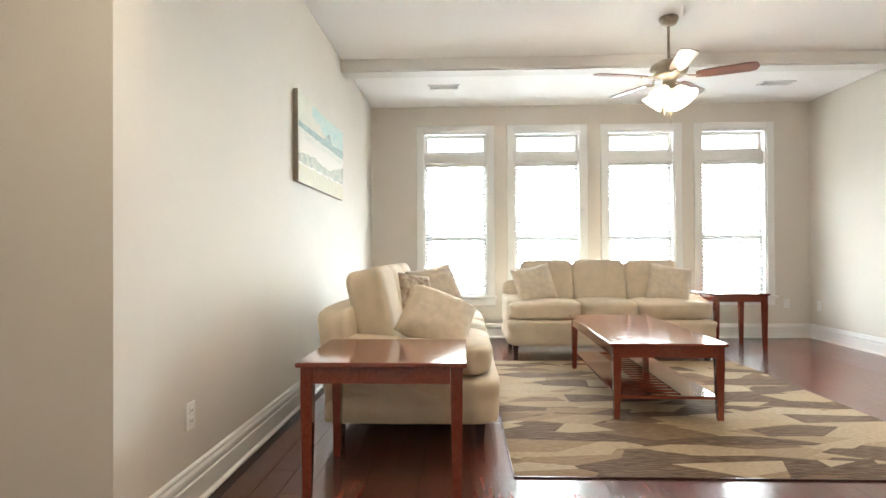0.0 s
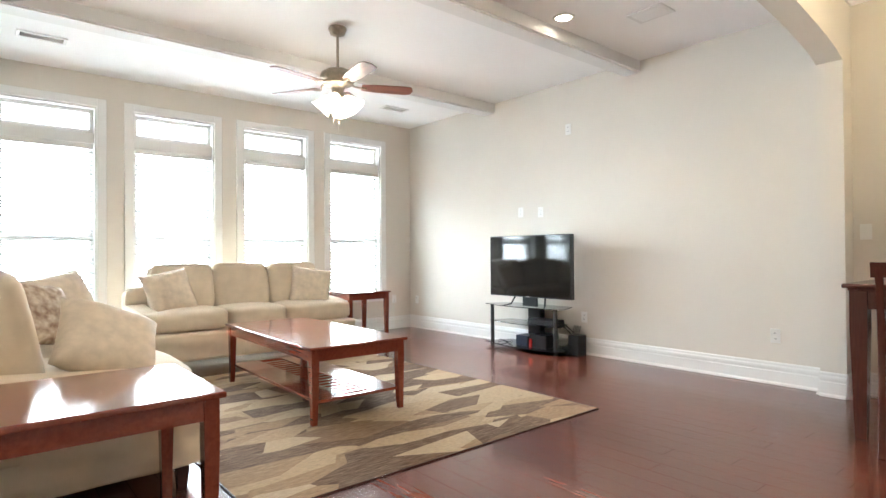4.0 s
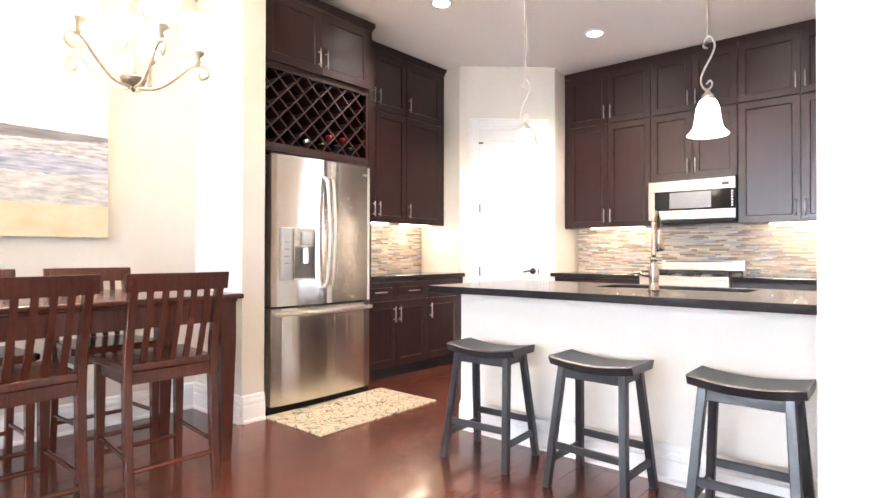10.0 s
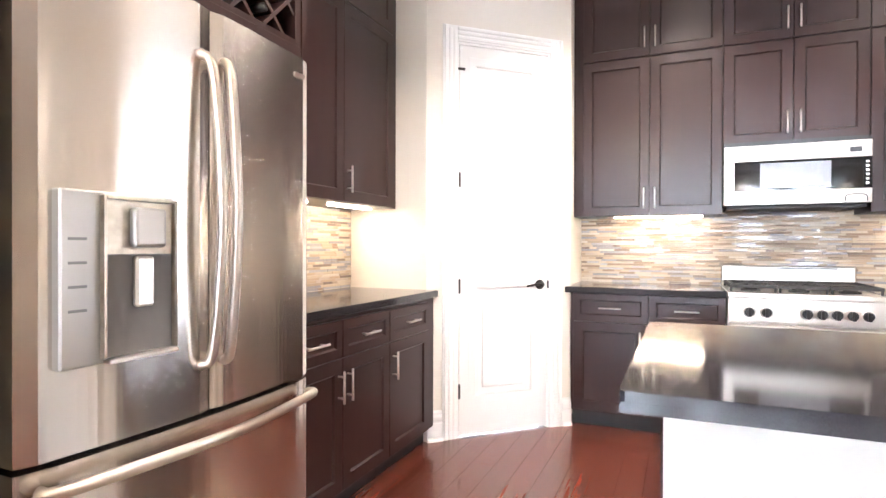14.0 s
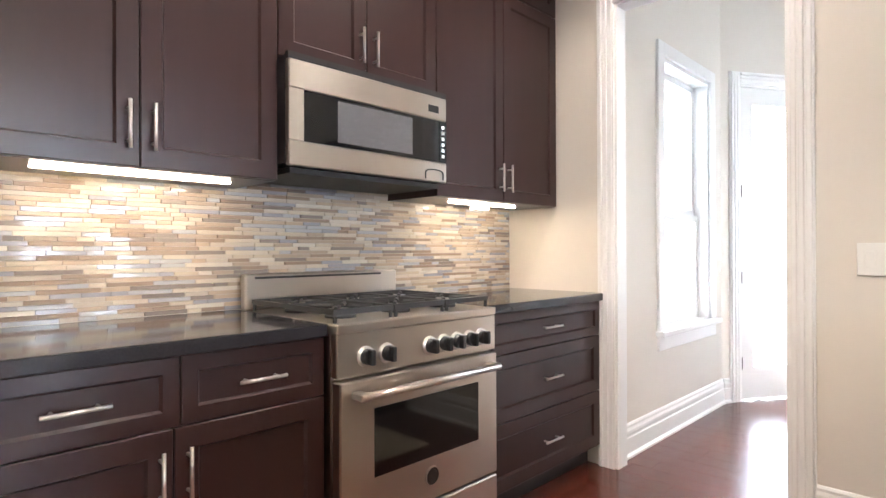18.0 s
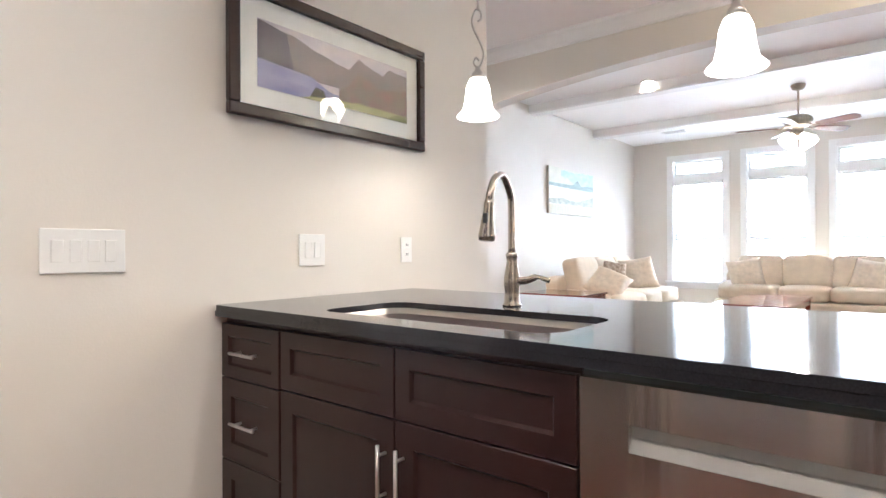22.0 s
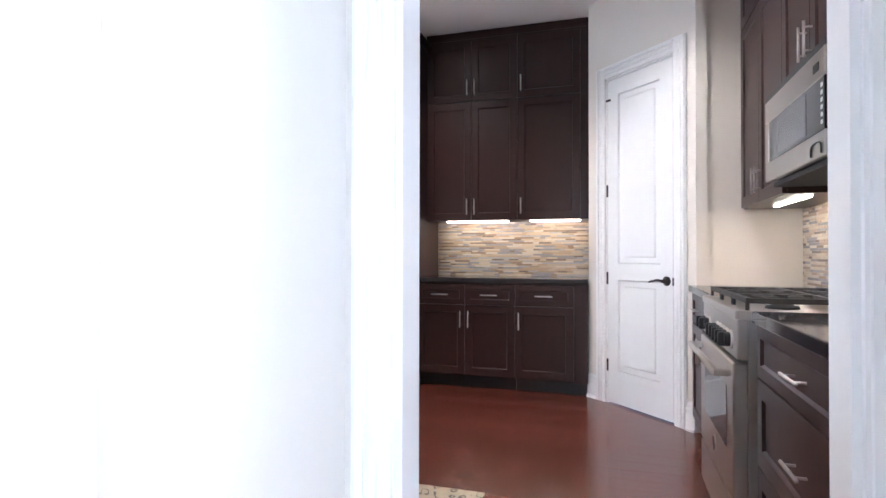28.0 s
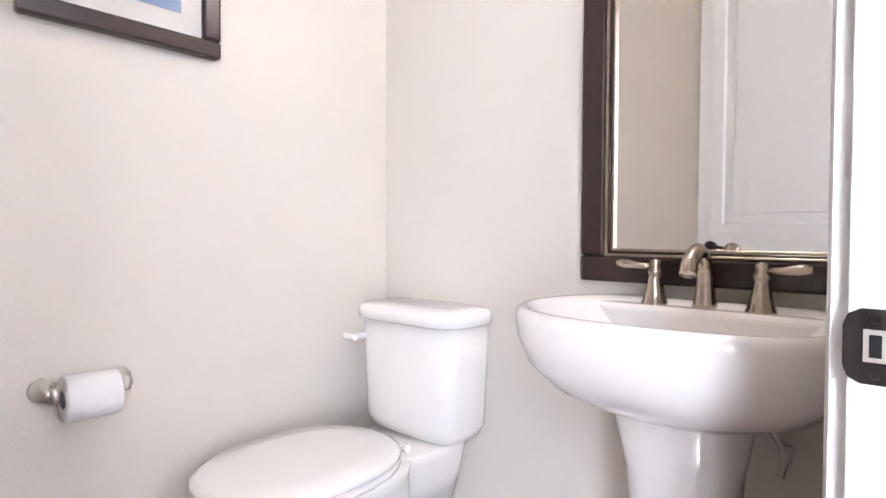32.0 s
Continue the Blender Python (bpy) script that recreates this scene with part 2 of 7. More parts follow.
def lathe(profile, n=24, bm=None, m=None, close=False):
    """Turns a profile of (radius, z) about z."""
    b = bmesh.new()
    rings = []
    for r, z in profile:
        if r < 1e-5:
            rings.append([b.verts.new((0, 0, z))])
        else:
            rings.append([b.verts.new((r * math.cos(2 * math.pi * k / n), r * math.sin(2 * math.pi * k / n), z)) for k in range(n)])
    for p, q in zip(rings, rings[1:]):
        for k in range(n):
            if len(p) == 1 and len(q) > 1:
                b.faces.new((p[0], q[k], q[(k + 1) % n]))
            elif len(q) == 1 and len(p) > 1:
                b.faces.new((p[k], p[(k + 1) % n], q[0]))
            elif len(p) > 1:
                b.faces.new((p[k], p[(k + 1) % n], q[(k + 1) % n], q[k]))
    bmesh.ops.recalc_face_normals(b, faces=b.faces[:])
    if m is not None:
        moved(b, m)
    return join(bm, b)


def rod(a, c, r, n=10, bm=None, r2=None):
    a, c = Vector(a), Vector(c)
    h = (c - a).length
    m = Matrix.Translation(a) @ (c - a).to_track_quat("Z", "Y").to_matrix().to_4x4()
    r2 = r if r2 is None else r2
    return lathe([(0, 0), (r, 0), (r2, h), (0, h)], n, bm, m)


def tube(points, radii, n=10, bm=None):
    """A round bar swept along points."""
    b = bmesh.new()
    pts = [Vector(p) for p in points]
    if not isinstance(radii, (list, tuple)):
        radii = [radii] * len(pts)
    rings, up = [], Vector((0.3, 0.2, 0.93)).normalized()
    for k, p in enumerate(pts):
        d = (pts[min(k + 1, len(pts) - 1)] - pts[max(k - 1, 0)]).normalized()
        u = up - d * up.dot(d)
        u = u.normalized() if u.length > 1e-4 else d.orthogonal().normalized()
        v = d.cross(u)
        up = u
        rings.append([b.verts.new(p + radii[k] * (u * math.cos(2 * math.pi * j / n) + v * math.sin(2 * math.pi * j / n))) for j in range(n)])
    for p, q in zip(rings, rings[1:]):
        for j in range(n):
            b.faces.new((p[j], p[(j + 1) % n], q[(j + 1) % n], q[j]))
    b.faces.new(rings[0][::-1]), b.faces.new(rings[-1])
    bmesh.ops.recalc_face_normals(b, faces=b.faces[:])
    return join(bm, b)


def spline(points, steps=8):
    """Points of a smooth line through the given ones."""
    p = [Vector(q) for q in points]
    p = [2 * p[0] - p[1], *p, 2 * p[-1] - p[-2]]
    out = []
    for k in range(1, len(p) - 2):
        for s in range(steps):
            t = s / steps
            out.append(0.5 * (2 * p[k] + (p[k + 1] - p[k - 1]) * t + (2 * p[k - 1] - 5 * p[k] + 4 * p[k + 1] - p[k + 2]) * t * t + (3 * p[k] - p[k - 1] - 3 * p[k + 1] + p[k + 2]) * t ** 3))
    return out + [p[-2]]


def extrude(outline, z0, z1, bm=None, bevel=0.0, m=None):
    """A flat outline of (x, y), pulled up from z0 to z1."""
    b = bmesh.new()
    lo, hi = [b.verts.new((x, y, z0)) for x, y in outline], [b.verts.new((x, y, z1)) for x, y in outline]
    b.faces.new(lo[::-1]), b.faces.new(hi)
    n = len(outline)
    for k in range(n):
        b.faces.new((lo[k], lo[(k + 1) % n], hi[(k + 1) % n], hi[k]))
    bmesh.ops.recalc_face_normals(b, faces=b.faces[:])
    if bevel:
        bmesh.ops.bevel(b, geom=[e for e in b.edges if abs(e.verts[0].co.z - e.verts[1].co.z) < 1e-6], offset=bevel, segments=2, affect="EDGES", profile=0.5)
    if m is not None:
        moved(b, m)
    return join(bm, b)


def puff(sx, sy, sz, e=4.0, n=10, m=None, sag=0.0, seed=0):
    """A soft box: a cube's faces drawn in towards round, with slight dents."""
    b = bmesh.new()
    bmesh.ops.create_cube(b, size=2)
    bmesh.ops.subdivide_edges(b, edges=b.edges[:], cuts=n - 1, use_grid_fill=True)
    for v in b.verts:
        p = v.co.copy()
        k = (abs(p.x) ** e + abs(p.y) ** e + abs(p.z) ** e) ** (1 / e)
        p /= k
        d = 1 + 0.025 * noise.noise(p * 1.7 + Vector((seed * 3.1, seed, 0)))
        p.z -= sag * (1 - p.x * p.x) * (1 - p.y * p.y)
        v.co = (p.x * sx / 2 * d, p.y * sy / 2 * d, p.z * sz / 2 * d)
    if m is not None:
        moved(b, m)
    return b


def pillow(w, h, t, n=14, seed=0):
    """A throw pillow in the x-z plane, thick along y, with pinched corners."""
    b = bmesh.new()
    rows = {}
    for side in (1, -1):
        for i in range(n + 1):
            for j in range(n + 1):
                u, v = 2 * i / n - 1, 2 * j / n - 1
                if side < 0 and (abs(u) == 1 or abs(v) == 1):
                    rows[side, i, j] = rows[1, i, j]
                    continue
                f = max(0.0, (1 - u ** 4) * (1 - v ** 4)) ** 0.55
                pull = 1 - 0.06 * (1 - v * v) * abs(u) ** 3, 1 - 0.06 * (1 - u * u) * abs(v) ** 3
                dent = 1 + 0.10 * noise.noise(Vector((u * 1.6 + seed, v * 1.6, side)))
                rows[side, i, j] = b.verts.new((u * w / 2 * pull[0], side * t / 2 * f * dent, v * h / 2 * pull[1]))
    for side in (1, -1):
        for i in range(n):
            for j in range(n):
                q = [rows[side, i, j], rows[side, i + 1, j], rows[side, i + 1, j + 1], rows[side, i, j + 1]]
                b.faces.new(q)
    bmesh.ops.recalc_face_normals(b, faces=b.faces[:])
    return b


def shaker(w, h, rail=0.062, t=0.02, bm=None, deep=0.009, x=0.0, z=0.0):
    """A framed door from (x, z), its front at y = -t and its back at y = 0, with a recessed panel."""
    b = bmesh.new()

    def ring(d, y):
        return [b.verts.new(p) for p in ((x + d, y, z + d), (x + w - d, y, z + d), (x + w - d, y, z + h - d), (x + d, y, z + h - d))]

    rings = [ring(0, 0), ring(0, -t + 0.002), ring(0.002, -t), ring(rail, -t), ring(rail + 0.007, -t + deep)]
    for p, q in zip(rings, rings[1:]):
        for k in range(4):
            b.faces.new((p[k], p[(k + 1) % 4], q[(k + 1) % 4], q[k]))
    b.faces.new(rings[-1]), b.faces.new(rings[0][::-1])
    bmesh.ops.recalc_face_normals(b, faces=b.faces[:])
    return join(bm, b)


def pull(length=0.13, r=0.0055, stand=0.03, vertical=True):
    """A bar handle centred on the origin, standing off towards -y."""
    a = Vector((0, 0, length / 2)) if vertical else Vector((length / 2, 0, 0))
    off = Vector((0, -stand, 0))
    b = rod(off - a, off + a, r, 10)
    for s in (-0.66, 0.66):
        rod(a * s, a * s + off, r * 0.8, 8, b)
    return b


def boards(name, pieces, mat, label, category, kind="structure"):
    b = None
    for p in pieces:
        b = box(*p, bm=b)
    return tagged(part(name, b, mat), label, category, kind=kind)


def wall_pieces(along, a0, a1, b0, b1, z0, z1, holes=()):
    """Boxes of a wall that runs along x or y from a0 to a1, b0 to b1 thick, with holes (a, a, z, z) through it."""
    out, at = [], a0
    b0, b1 = min(b0, b1), max(b0, b1)
    for h0, h1, s0, s1 in sorted(holes):
        out.append((at, h0, z0, z1))
        if s0 > z0:
            out.append((h0, h1, z0, s0))
        if s1 < z1:
            out.append((h0, h1, s1, z1))
        at = h1
    out.append((at, a1, z0, z1))
    if along == "x":
        return [(p, q, b0, b1, s, t) for p, q, s, t in out if q > p]
    return [(b0, b1, p, q, s, t) for p, q, s, t in out if q > p]


BASE = [(0, 0), (0.030, 0), (0.030, 0.012), (0.020, 0.022), (0.018, 0.025), (0.018, 0.108), (0.014, 0.113), (0.014, 0.124), (0.017, 0.129), (0.017, 0.146), (0.010, 0.161), (0.010, 0.172), (0.004, 0.182), (0, 0.184)]
CROWN = [(0, 0), (0.014, 0), (0.016, 0.018), (0.036, 0.036), (0.068, 0.086), (0.086, 0.100), (0.092, 0.114), (0.092, 0.125), (0, 0.125)]


def moulding(name, a, c, profile, z, label, category="baseboard"):
    """A profile swept from a to c on the floor plan; it stands out to the left of the way."""
    a, c = Vector((*a, 0)), Vector((*c, 0))
    d = (c - a).normalized()
    side = Vector((-d.y, d.x, 0))
    b = bmesh.new()
    ends = []
    for p in (a, c):
        ends.append([b.verts.new(p + side * u + Vector((0, 0, z + v))) for u, v in profile])
    n = len(profile)
    for k in range(n):
        b.faces.new((ends[0][k], ends[0][(k + 1) % n], ends[1][(k + 1) % n], ends[1][k]))
    b.faces.new(ends[0]), b.faces.new(ends[1][::-1])
    bmesh.ops.recalc_face_normals(b, faces=b.faces[:])
    return tagged(part(name, b, M_TRIM), label, category, kind="structure")


# ---- distance outside the windows: added glowing panels ----
# emissive panels stand in for the overbright outdoors and also light the rooms
M_OUT = material("backdrop_glow", (0.9, 0.92, 0.95), 1.0, vary=0.02, scale=0.3, bump=0, emit=(0.95, 0.98, 1.0, 7.0))
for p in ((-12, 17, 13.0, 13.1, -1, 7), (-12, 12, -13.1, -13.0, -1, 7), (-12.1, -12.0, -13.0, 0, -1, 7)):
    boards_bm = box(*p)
    tagged(part("backdrop", boards_bm, M_OUT), "pale glowing panel added beyond the windows for the bright outdoors", "backdrop", kind="structure")

M_GROUND = material("pale_paving", (0.62, 0.60, 0.56), 0.9, vary=0.1, scale=0.8, bump=0.3, bump_scale=30)
tagged(part("ground", box(-60, 60, -60, 60, -0.40, -0.16), M_GROUND), "pale dry paving around the house", "ground", kind="structure")

# ---- structure: floor, walls, ceilings ----
H, HK = 3.004, 3.10
boards("floor", [(-0.84, 5.3, 2.25, 7.79, -0.12, -0.006), (-2.5, 5.3, -2.3, 2.25, -0.12, -0.006), (-0.75, 5.3, -3.33, -2.3, -0.12, -0.006), (1.0, 5.3, -3.99, -3.33, -0.12, -0.006)], M_SUB, "dark joints between cherry floor planks", "floor")
win_holes = [(a + 0.085, b - 0.085, 0.545, 2.665) for a, b in WIN_X]
boards("wall_north", wall_pieces("x", -0.84, 5.08, 7.63, 7.79, 0, 3.2, win_holes), M_WALL, "greige painted wall with four tall windows", "wall")
boards("wall_west_living", [(-0.84, -0.68, 2.25, 7.63, 0, 3.2)], M_WALL, "greige painted wall behind the sofa", "wall")
boards("wall_east_living", [(4.915, 5.08, 2.25, 7.63, 0, 3.2)], M_WALL, "greige painted wall behind the television", "wall")
boards("wall_east_dining", [(5.00, 5.16, 0.075, 2.08, 0, 3.2)], M_WALL, "cream painted wall of the dining nook", "wall")
boards("wall_east_kitchen", [(5.14, 5.30, -2.54, -0.09, 0, 3.2)], M_WALL, "painted wall behind the kitchen cabinets", "wall")
boards("wall_stub", [(4.355, 5.30, -0.09, 0.075, 0, 3.2)], M_WALL, "short painted wall between dining nook and refrigerator", "wall")
boards("header_beam", [(1.09, 4.355, -0.07, 0.075, 2.92, 3.2)], M_WALL, "painted header between dining area and kitchen", "beam")
boards("wall_kitchen_return", [(4.60, 5.30, -2.72, -2.54, 0, 3.2)], M_WALL, "painted return wall beside the base cabinets", "wall")
boards("wall_range_return", [(3.89, 4.05, -3.83, -3.30, 0, 3.2), (3.862, 3.95, -3.30, -3.235, 0, 3.2)], M_WALL, "painted return wall beside the range cabinets", "wall")
boards("wall_south", [(1.19, 4.05, -3.99, -3.83, 0, 3.2)], M_WALL, "painted wall behind the range", "wall")
boards("wall_picture", wall_pieces("y", -3.99, 0.10, 1.09, 1.19, 0, 3.2, [(-3.13, -2.32, 0, 2.46)]), M_WALL, "tan painted kitchen wall with a cased doorway", "wall")
boards("wall_powder_south", wall_pieces("x", -1.2, 1.09, -2.21, -2.09, 0, 3.2, [(-0.46, 0.407, 0, 2.46)]), M_WALL, "painted wall with the powder room doorway", "wall")
boards("wall_powder_north", [(-1.2, 1.09, -0.76, -0.62, 0, 3.2)], M_WALL, "pale painted powder room wall", "wall")
boards("wall_powder_west", [(-0.72, -0.60, -2.09, -0.76, 0, 3.2)], M_WALL, "pale painted powder room side wall", "wall")
boards("wall_hall_south", wall_pieces("x", -0.66, 1.09, -3.33, -3.17, 0, 3.2, [(-0.30, 0.50, 0.66, 2.36)]), M_WALL, "pale painted hall wall with a window", "wall")
boards("wall_hall_west", [(-2.5, -2.34, -2.5, -0.6, 0, 3.2)], M_WALL, "pale painted end of the hall", "wall")
boards("wall_foyer_west", [(-2.5, -2.34, -0.6, 2.25, 0, 3.2)], M_WALL, "painted foyer wall", "wall")
boards("wall_foyer_south", [(-2.34, 1.09, -0.02, 0.10, 0, 3.2)], M_WALL, "painted foyer wall", "wall")


def slanted(name, p, q, thick, z0, z1, holes, mat, label):
    p, q = Vector((*p, 0)), Vector((*q, 0))
    d = q - p
    b = None
    for piece in wall_pieces("x", 0, d.length, 0, thick, z0, z1, holes):
        b = box(*piece, bm=b)
    ob = tagged(part(name, b, mat), label, "wall", kind="structure")
    ob.matrix_basis = Matrix.Translation(p) @ Matrix.Rotation(math.atan2(d.y, d.x), 4, "Z")
    return ob


PAN = slanted("wall_pantry", (3.86, -3.232), (4.60, -2.54), -0.12, 0, 3.2, [(0.159, 0.819, 0, 2.46)], M_WALL, "slanted painted wall around the pantry door")
HDW = slanted("wall_hall_door", (-2.34, -2.05), (-0.55, -3.17), -0.14, 0, 3.2, [(1.14, 1.95, 0, 2.42)], M_WALL, "slanted pale wall around the glazed back door")

arch = [(-0.84, 3.2), (-0.84, 0), (-0.56, 0), (-0.56, 2.45)]
for k in range(1, 32):
    u = k / 32
    arch.append((-0.56 + 5.345 * u, 2.46 + 0.06 * u + 0.25 * (1 - (2 * u - 1) ** 2) ** 0.75))
arch += [(4.785, 2.52), (4.785, 0), (5.16, 0), (5.16, 3.2)]
ab = bmesh.new()
for sgn, yy in ((1, 2.08), (-1, 2.25)):
    vs = [ab.verts.new((x, yy, z)) for x, z in arch]
    mid = [ab.verts.new((x, yy, 3.2)) for x, z in arch]
    for k in range(len(arch) - 1):
        f = [vs[k], vs[k + 1], mid[k + 1], mid[k]]
        if abs(arch[k][0] - arch[k + 1][0]) > 1e-6:
            ab.faces.new([v for v in f])
    if sgn == 1:
        first = vs
for k in range(1, len(arch) - 2):
    ab.faces.new((first[k], first[k + 1], vs[k + 1], vs[k]))
bmesh.ops.remove_doubles(ab, verts=ab.verts, dist=1e-5)
bmesh.ops.recalc_face_normals(ab, faces=ab.faces[:])
tagged(part("arch_wall", ab, M_WALL), "wide painted arch between living room and kitchen", "arch", kind="structure")
boards("wall_foyer_north", [(-2.5, -0.84, 2.08, 2.25, 0, 3.2)], M_WALL, "painted wall beside the arch", "wall")

boards("ceiling_living", [(-0.84, 5.08, 2.25, 7.79, H, 3.2)], M_CEIL, "white textured living room ceiling", "ceiling")
boards("ceiling_kitchen", [(-2.5, 5.30, -3.99, 2.08, HK, 3.25)], M_CEIL, "white textured kitchen ceiling", "ceiling")
for name, y0, y1, z in (("beam_1", 5.815, 6.04, 2.895), ("beam_2", 3.795, 3.99, 2.90)):
    b = box(-0.68, 4.915, y0, y1, z, H)
    box(-0.68, 4.915, y0 + 0.02, y1 - 0.02, z - 0.012, z, bm=b)
    tagged(part(name, b, M_TRIM), "white boxed ceiling beam", "beam", kind="structure")

WB = "white stepped baseboard"
for a, c in (((4.915, 7.63), (-0.68, 7.63)), ((-0.68, 7.63), (-0.68, 2.25)), ((4.915, 2.25), (4.915, 7.63)), ((4.785, 2.08), (4.785, 2.25)), ((5.00, 2.08), (4.785, 2.08)), ((4.785, 2.25), (4.915, 2.25)),
             ((5.00, 0.075), (5.00, 2.08)), ((4.355, 0.075), (5.00, 0.075)), ((4.355, -0.09), (4.355, 0.075)), ((-0.56, 2.25), (-0.56, 2.08)), ((-0.56, 2.08), (-2.34, 2.08)), ((-0.68, 2.25), (-0.56, 2.25)),
             ((1.19, -1.53), (1.19, -2.23)), ((1.19, 0.10), (1.19, -0.80)), ((1.09, 0.10), (1.19, 0.10)), ((-2.34, 0.10), (1.09, 0.10)),
             ((-0.60, -0.76), (-0.60, -2.09)), ((1.09, -0.76), (-0.60, -0.76)), ((1.09, -2.09), (1.09, -0.76)), ((1.09, -2.23), (1.09, -2.21)),
             ((-0.55, -3.17), (1.09, -3.17)), ((1.09, -2.21), (0.49, -2.21)), ((-0.55, -2.21), (-1.2, -2.21))):
    moulding("baseboard", a, c, BASE, 0, WB)
def along(ob, u):
    q = ob.matrix_basis @ Vector((u, 0, 0))
    return (q.x, q.y)
for u0, u1 in ((0.0, 0.065), (0.912, 1.01)):
    moulding("baseboard", along(PAN, u0), along(PAN, u1), BASE, 0, WB)
for u0, u1 in ((0.0, 1.04), (2.05, 2.1)):
    moulding("baseboard", along(HDW, u0), along(HDW, u1), BASE, 0, WB)
for a, c in (((5.00, 2.08), (-2.34, 2.08)), ((5.00, 0.075), (5.00, 2.08)), ((1.09, 0.085), (5.00, 0.085))):
    moulding("crown_moulding", a, c, CROWN, HK - 0.125, "white crown moulding under the dining ceiling", "moulding")


def casing(name, m, w, h, depth, width=0.09, label="white fluted door casing", both=True, head=True):
    """Casing and jambs of an opening w wide and h high, in the plane y = 0 of m; the wall goes back to y = depth."""
    t = thing(name, m, label, "door frame", kind="structure")
    for side in ((0, -1), (depth, 1)) if both else ((0, -1),):
        y, s = side
        for x0, x1 in ((-width, 0.004), (w - 0.004, w + width)):
            b = box(x0, x1, min(y, y + s * 0.014), max(y, y + s * 0.014), 0, h + width if head else h)
            for u0, u1, d in ((0.08, 0.30, 0.024), (0.40, 0.62, 0.021), (0.70, 0.92, 0.018)):
                a, c = (x0 + (x1 - x0) * u0, x0 + (x1 - x0) * u1) if x0 < 0 else (x1 - (x1 - x0) * u1, x1 - (x1 - x0) * u0)
                box(a, c, min(y, y + s * d), max(y, y + s * d), 0, h + width * (1 - u0 * 0.5), bevel=0.003, bm=b)
            part("side_casing", b, M_TRIM, t)
        b = box(0.004, w - 0.004, min(y, y + s * 0.014), max(y, y + s * 0.014), h - 0.004, h + width)
        for u0, u1, d in ((0.08, 0.30, 0.018), (0.40, 0.62, 0.021), (0.70, 0.92, 0.024)):
            box(0.004, w - 0.004, min(y, y + s * d), max(y, y + s * d), h + width * u0, h + width * u1, bevel=0.003, bm=b)
        part("head_casing", b, M_TRIM, t)
    for x0, x1 in ((0, 0.018), (w - 0.018, w)):
        part("jamb", box(x0, x1, 0.0, depth, 0, h), M_TRIM, t)
    part("head_jamb", box(0.018, w - 0.018, 0, depth, h - 0.018, h), M_TRIM, t)
    return t


# openings: kitchen to hall, powder room, pantry, back door
casing("door_frame_1", Matrix.Translation((1.19, -3.13, 0)) @ Matrix.Rotation(math.pi / 2, 4, "Z"), 0.81, 2.46, 0.10)
powder_frame = casing("door_frame_2", pose(-0.46, -2.21, 0), 0.867, 2.46, 0.12)
pantry_frame = casing("door_frame_3", PAN.matrix_basis @ Matrix.Translation((0.819, 0, 0)) @ Matrix.Rotation(math.pi, 4, "Z"), 0.66, 2.46, 0.12, both=False)
back_frame = casing("door_frame_4", HDW.matrix_basis @ Matrix.Translation((1.95, 0, 0)) @ Matrix.Rotation(math.pi, 4, "Z"), 0.81, 2.42, 0.14, both=False)
b = box(0.8320, 0.8438, 0.035, 0.072, 0, 2.44)
part("door_stop", b, M_TRIM, powder_frame)
b = extrude([(0.080, 0.878), (0.112, 0.878), (0.1205, 0.883), (0.1235, 0.892), (0.1235, 0.924), (0.1205, 0.933), (0.112, 0.938), (0.080, 0.938)], 0.0, 0.003, bevel=0.001)
moved(b, Matrix(((0, 0, -1, 0.8490), (1, 0, 0, 0), (0, 1, 0, 0), (0, 0, 0, 1))))
plate = part("strike_plate", b, M_BRONZE, powder_frame, "dark bronze strike plate")
part("latch_hole", box(0.8445, 0.8456, 0.094, 0.110, 0.896, 0.922, bevel=0.0004), M_NICKEL, plate)
part("latch_lip", box(0.8430, 0.8444, 0.098, 0.106, 0.900, 0.918, bevel=0.0004), M_BLACK, plate)
for z in (0.886, 0.930):
    part("screw", lathe([(0, 0), (0.0035, 0), (0.003, 0.0012), (0, 0.0014)], 10, m=pose(0.8458, 0.102, z, 0, -90)), M_BRONZE, plate)

# ---- windows ----


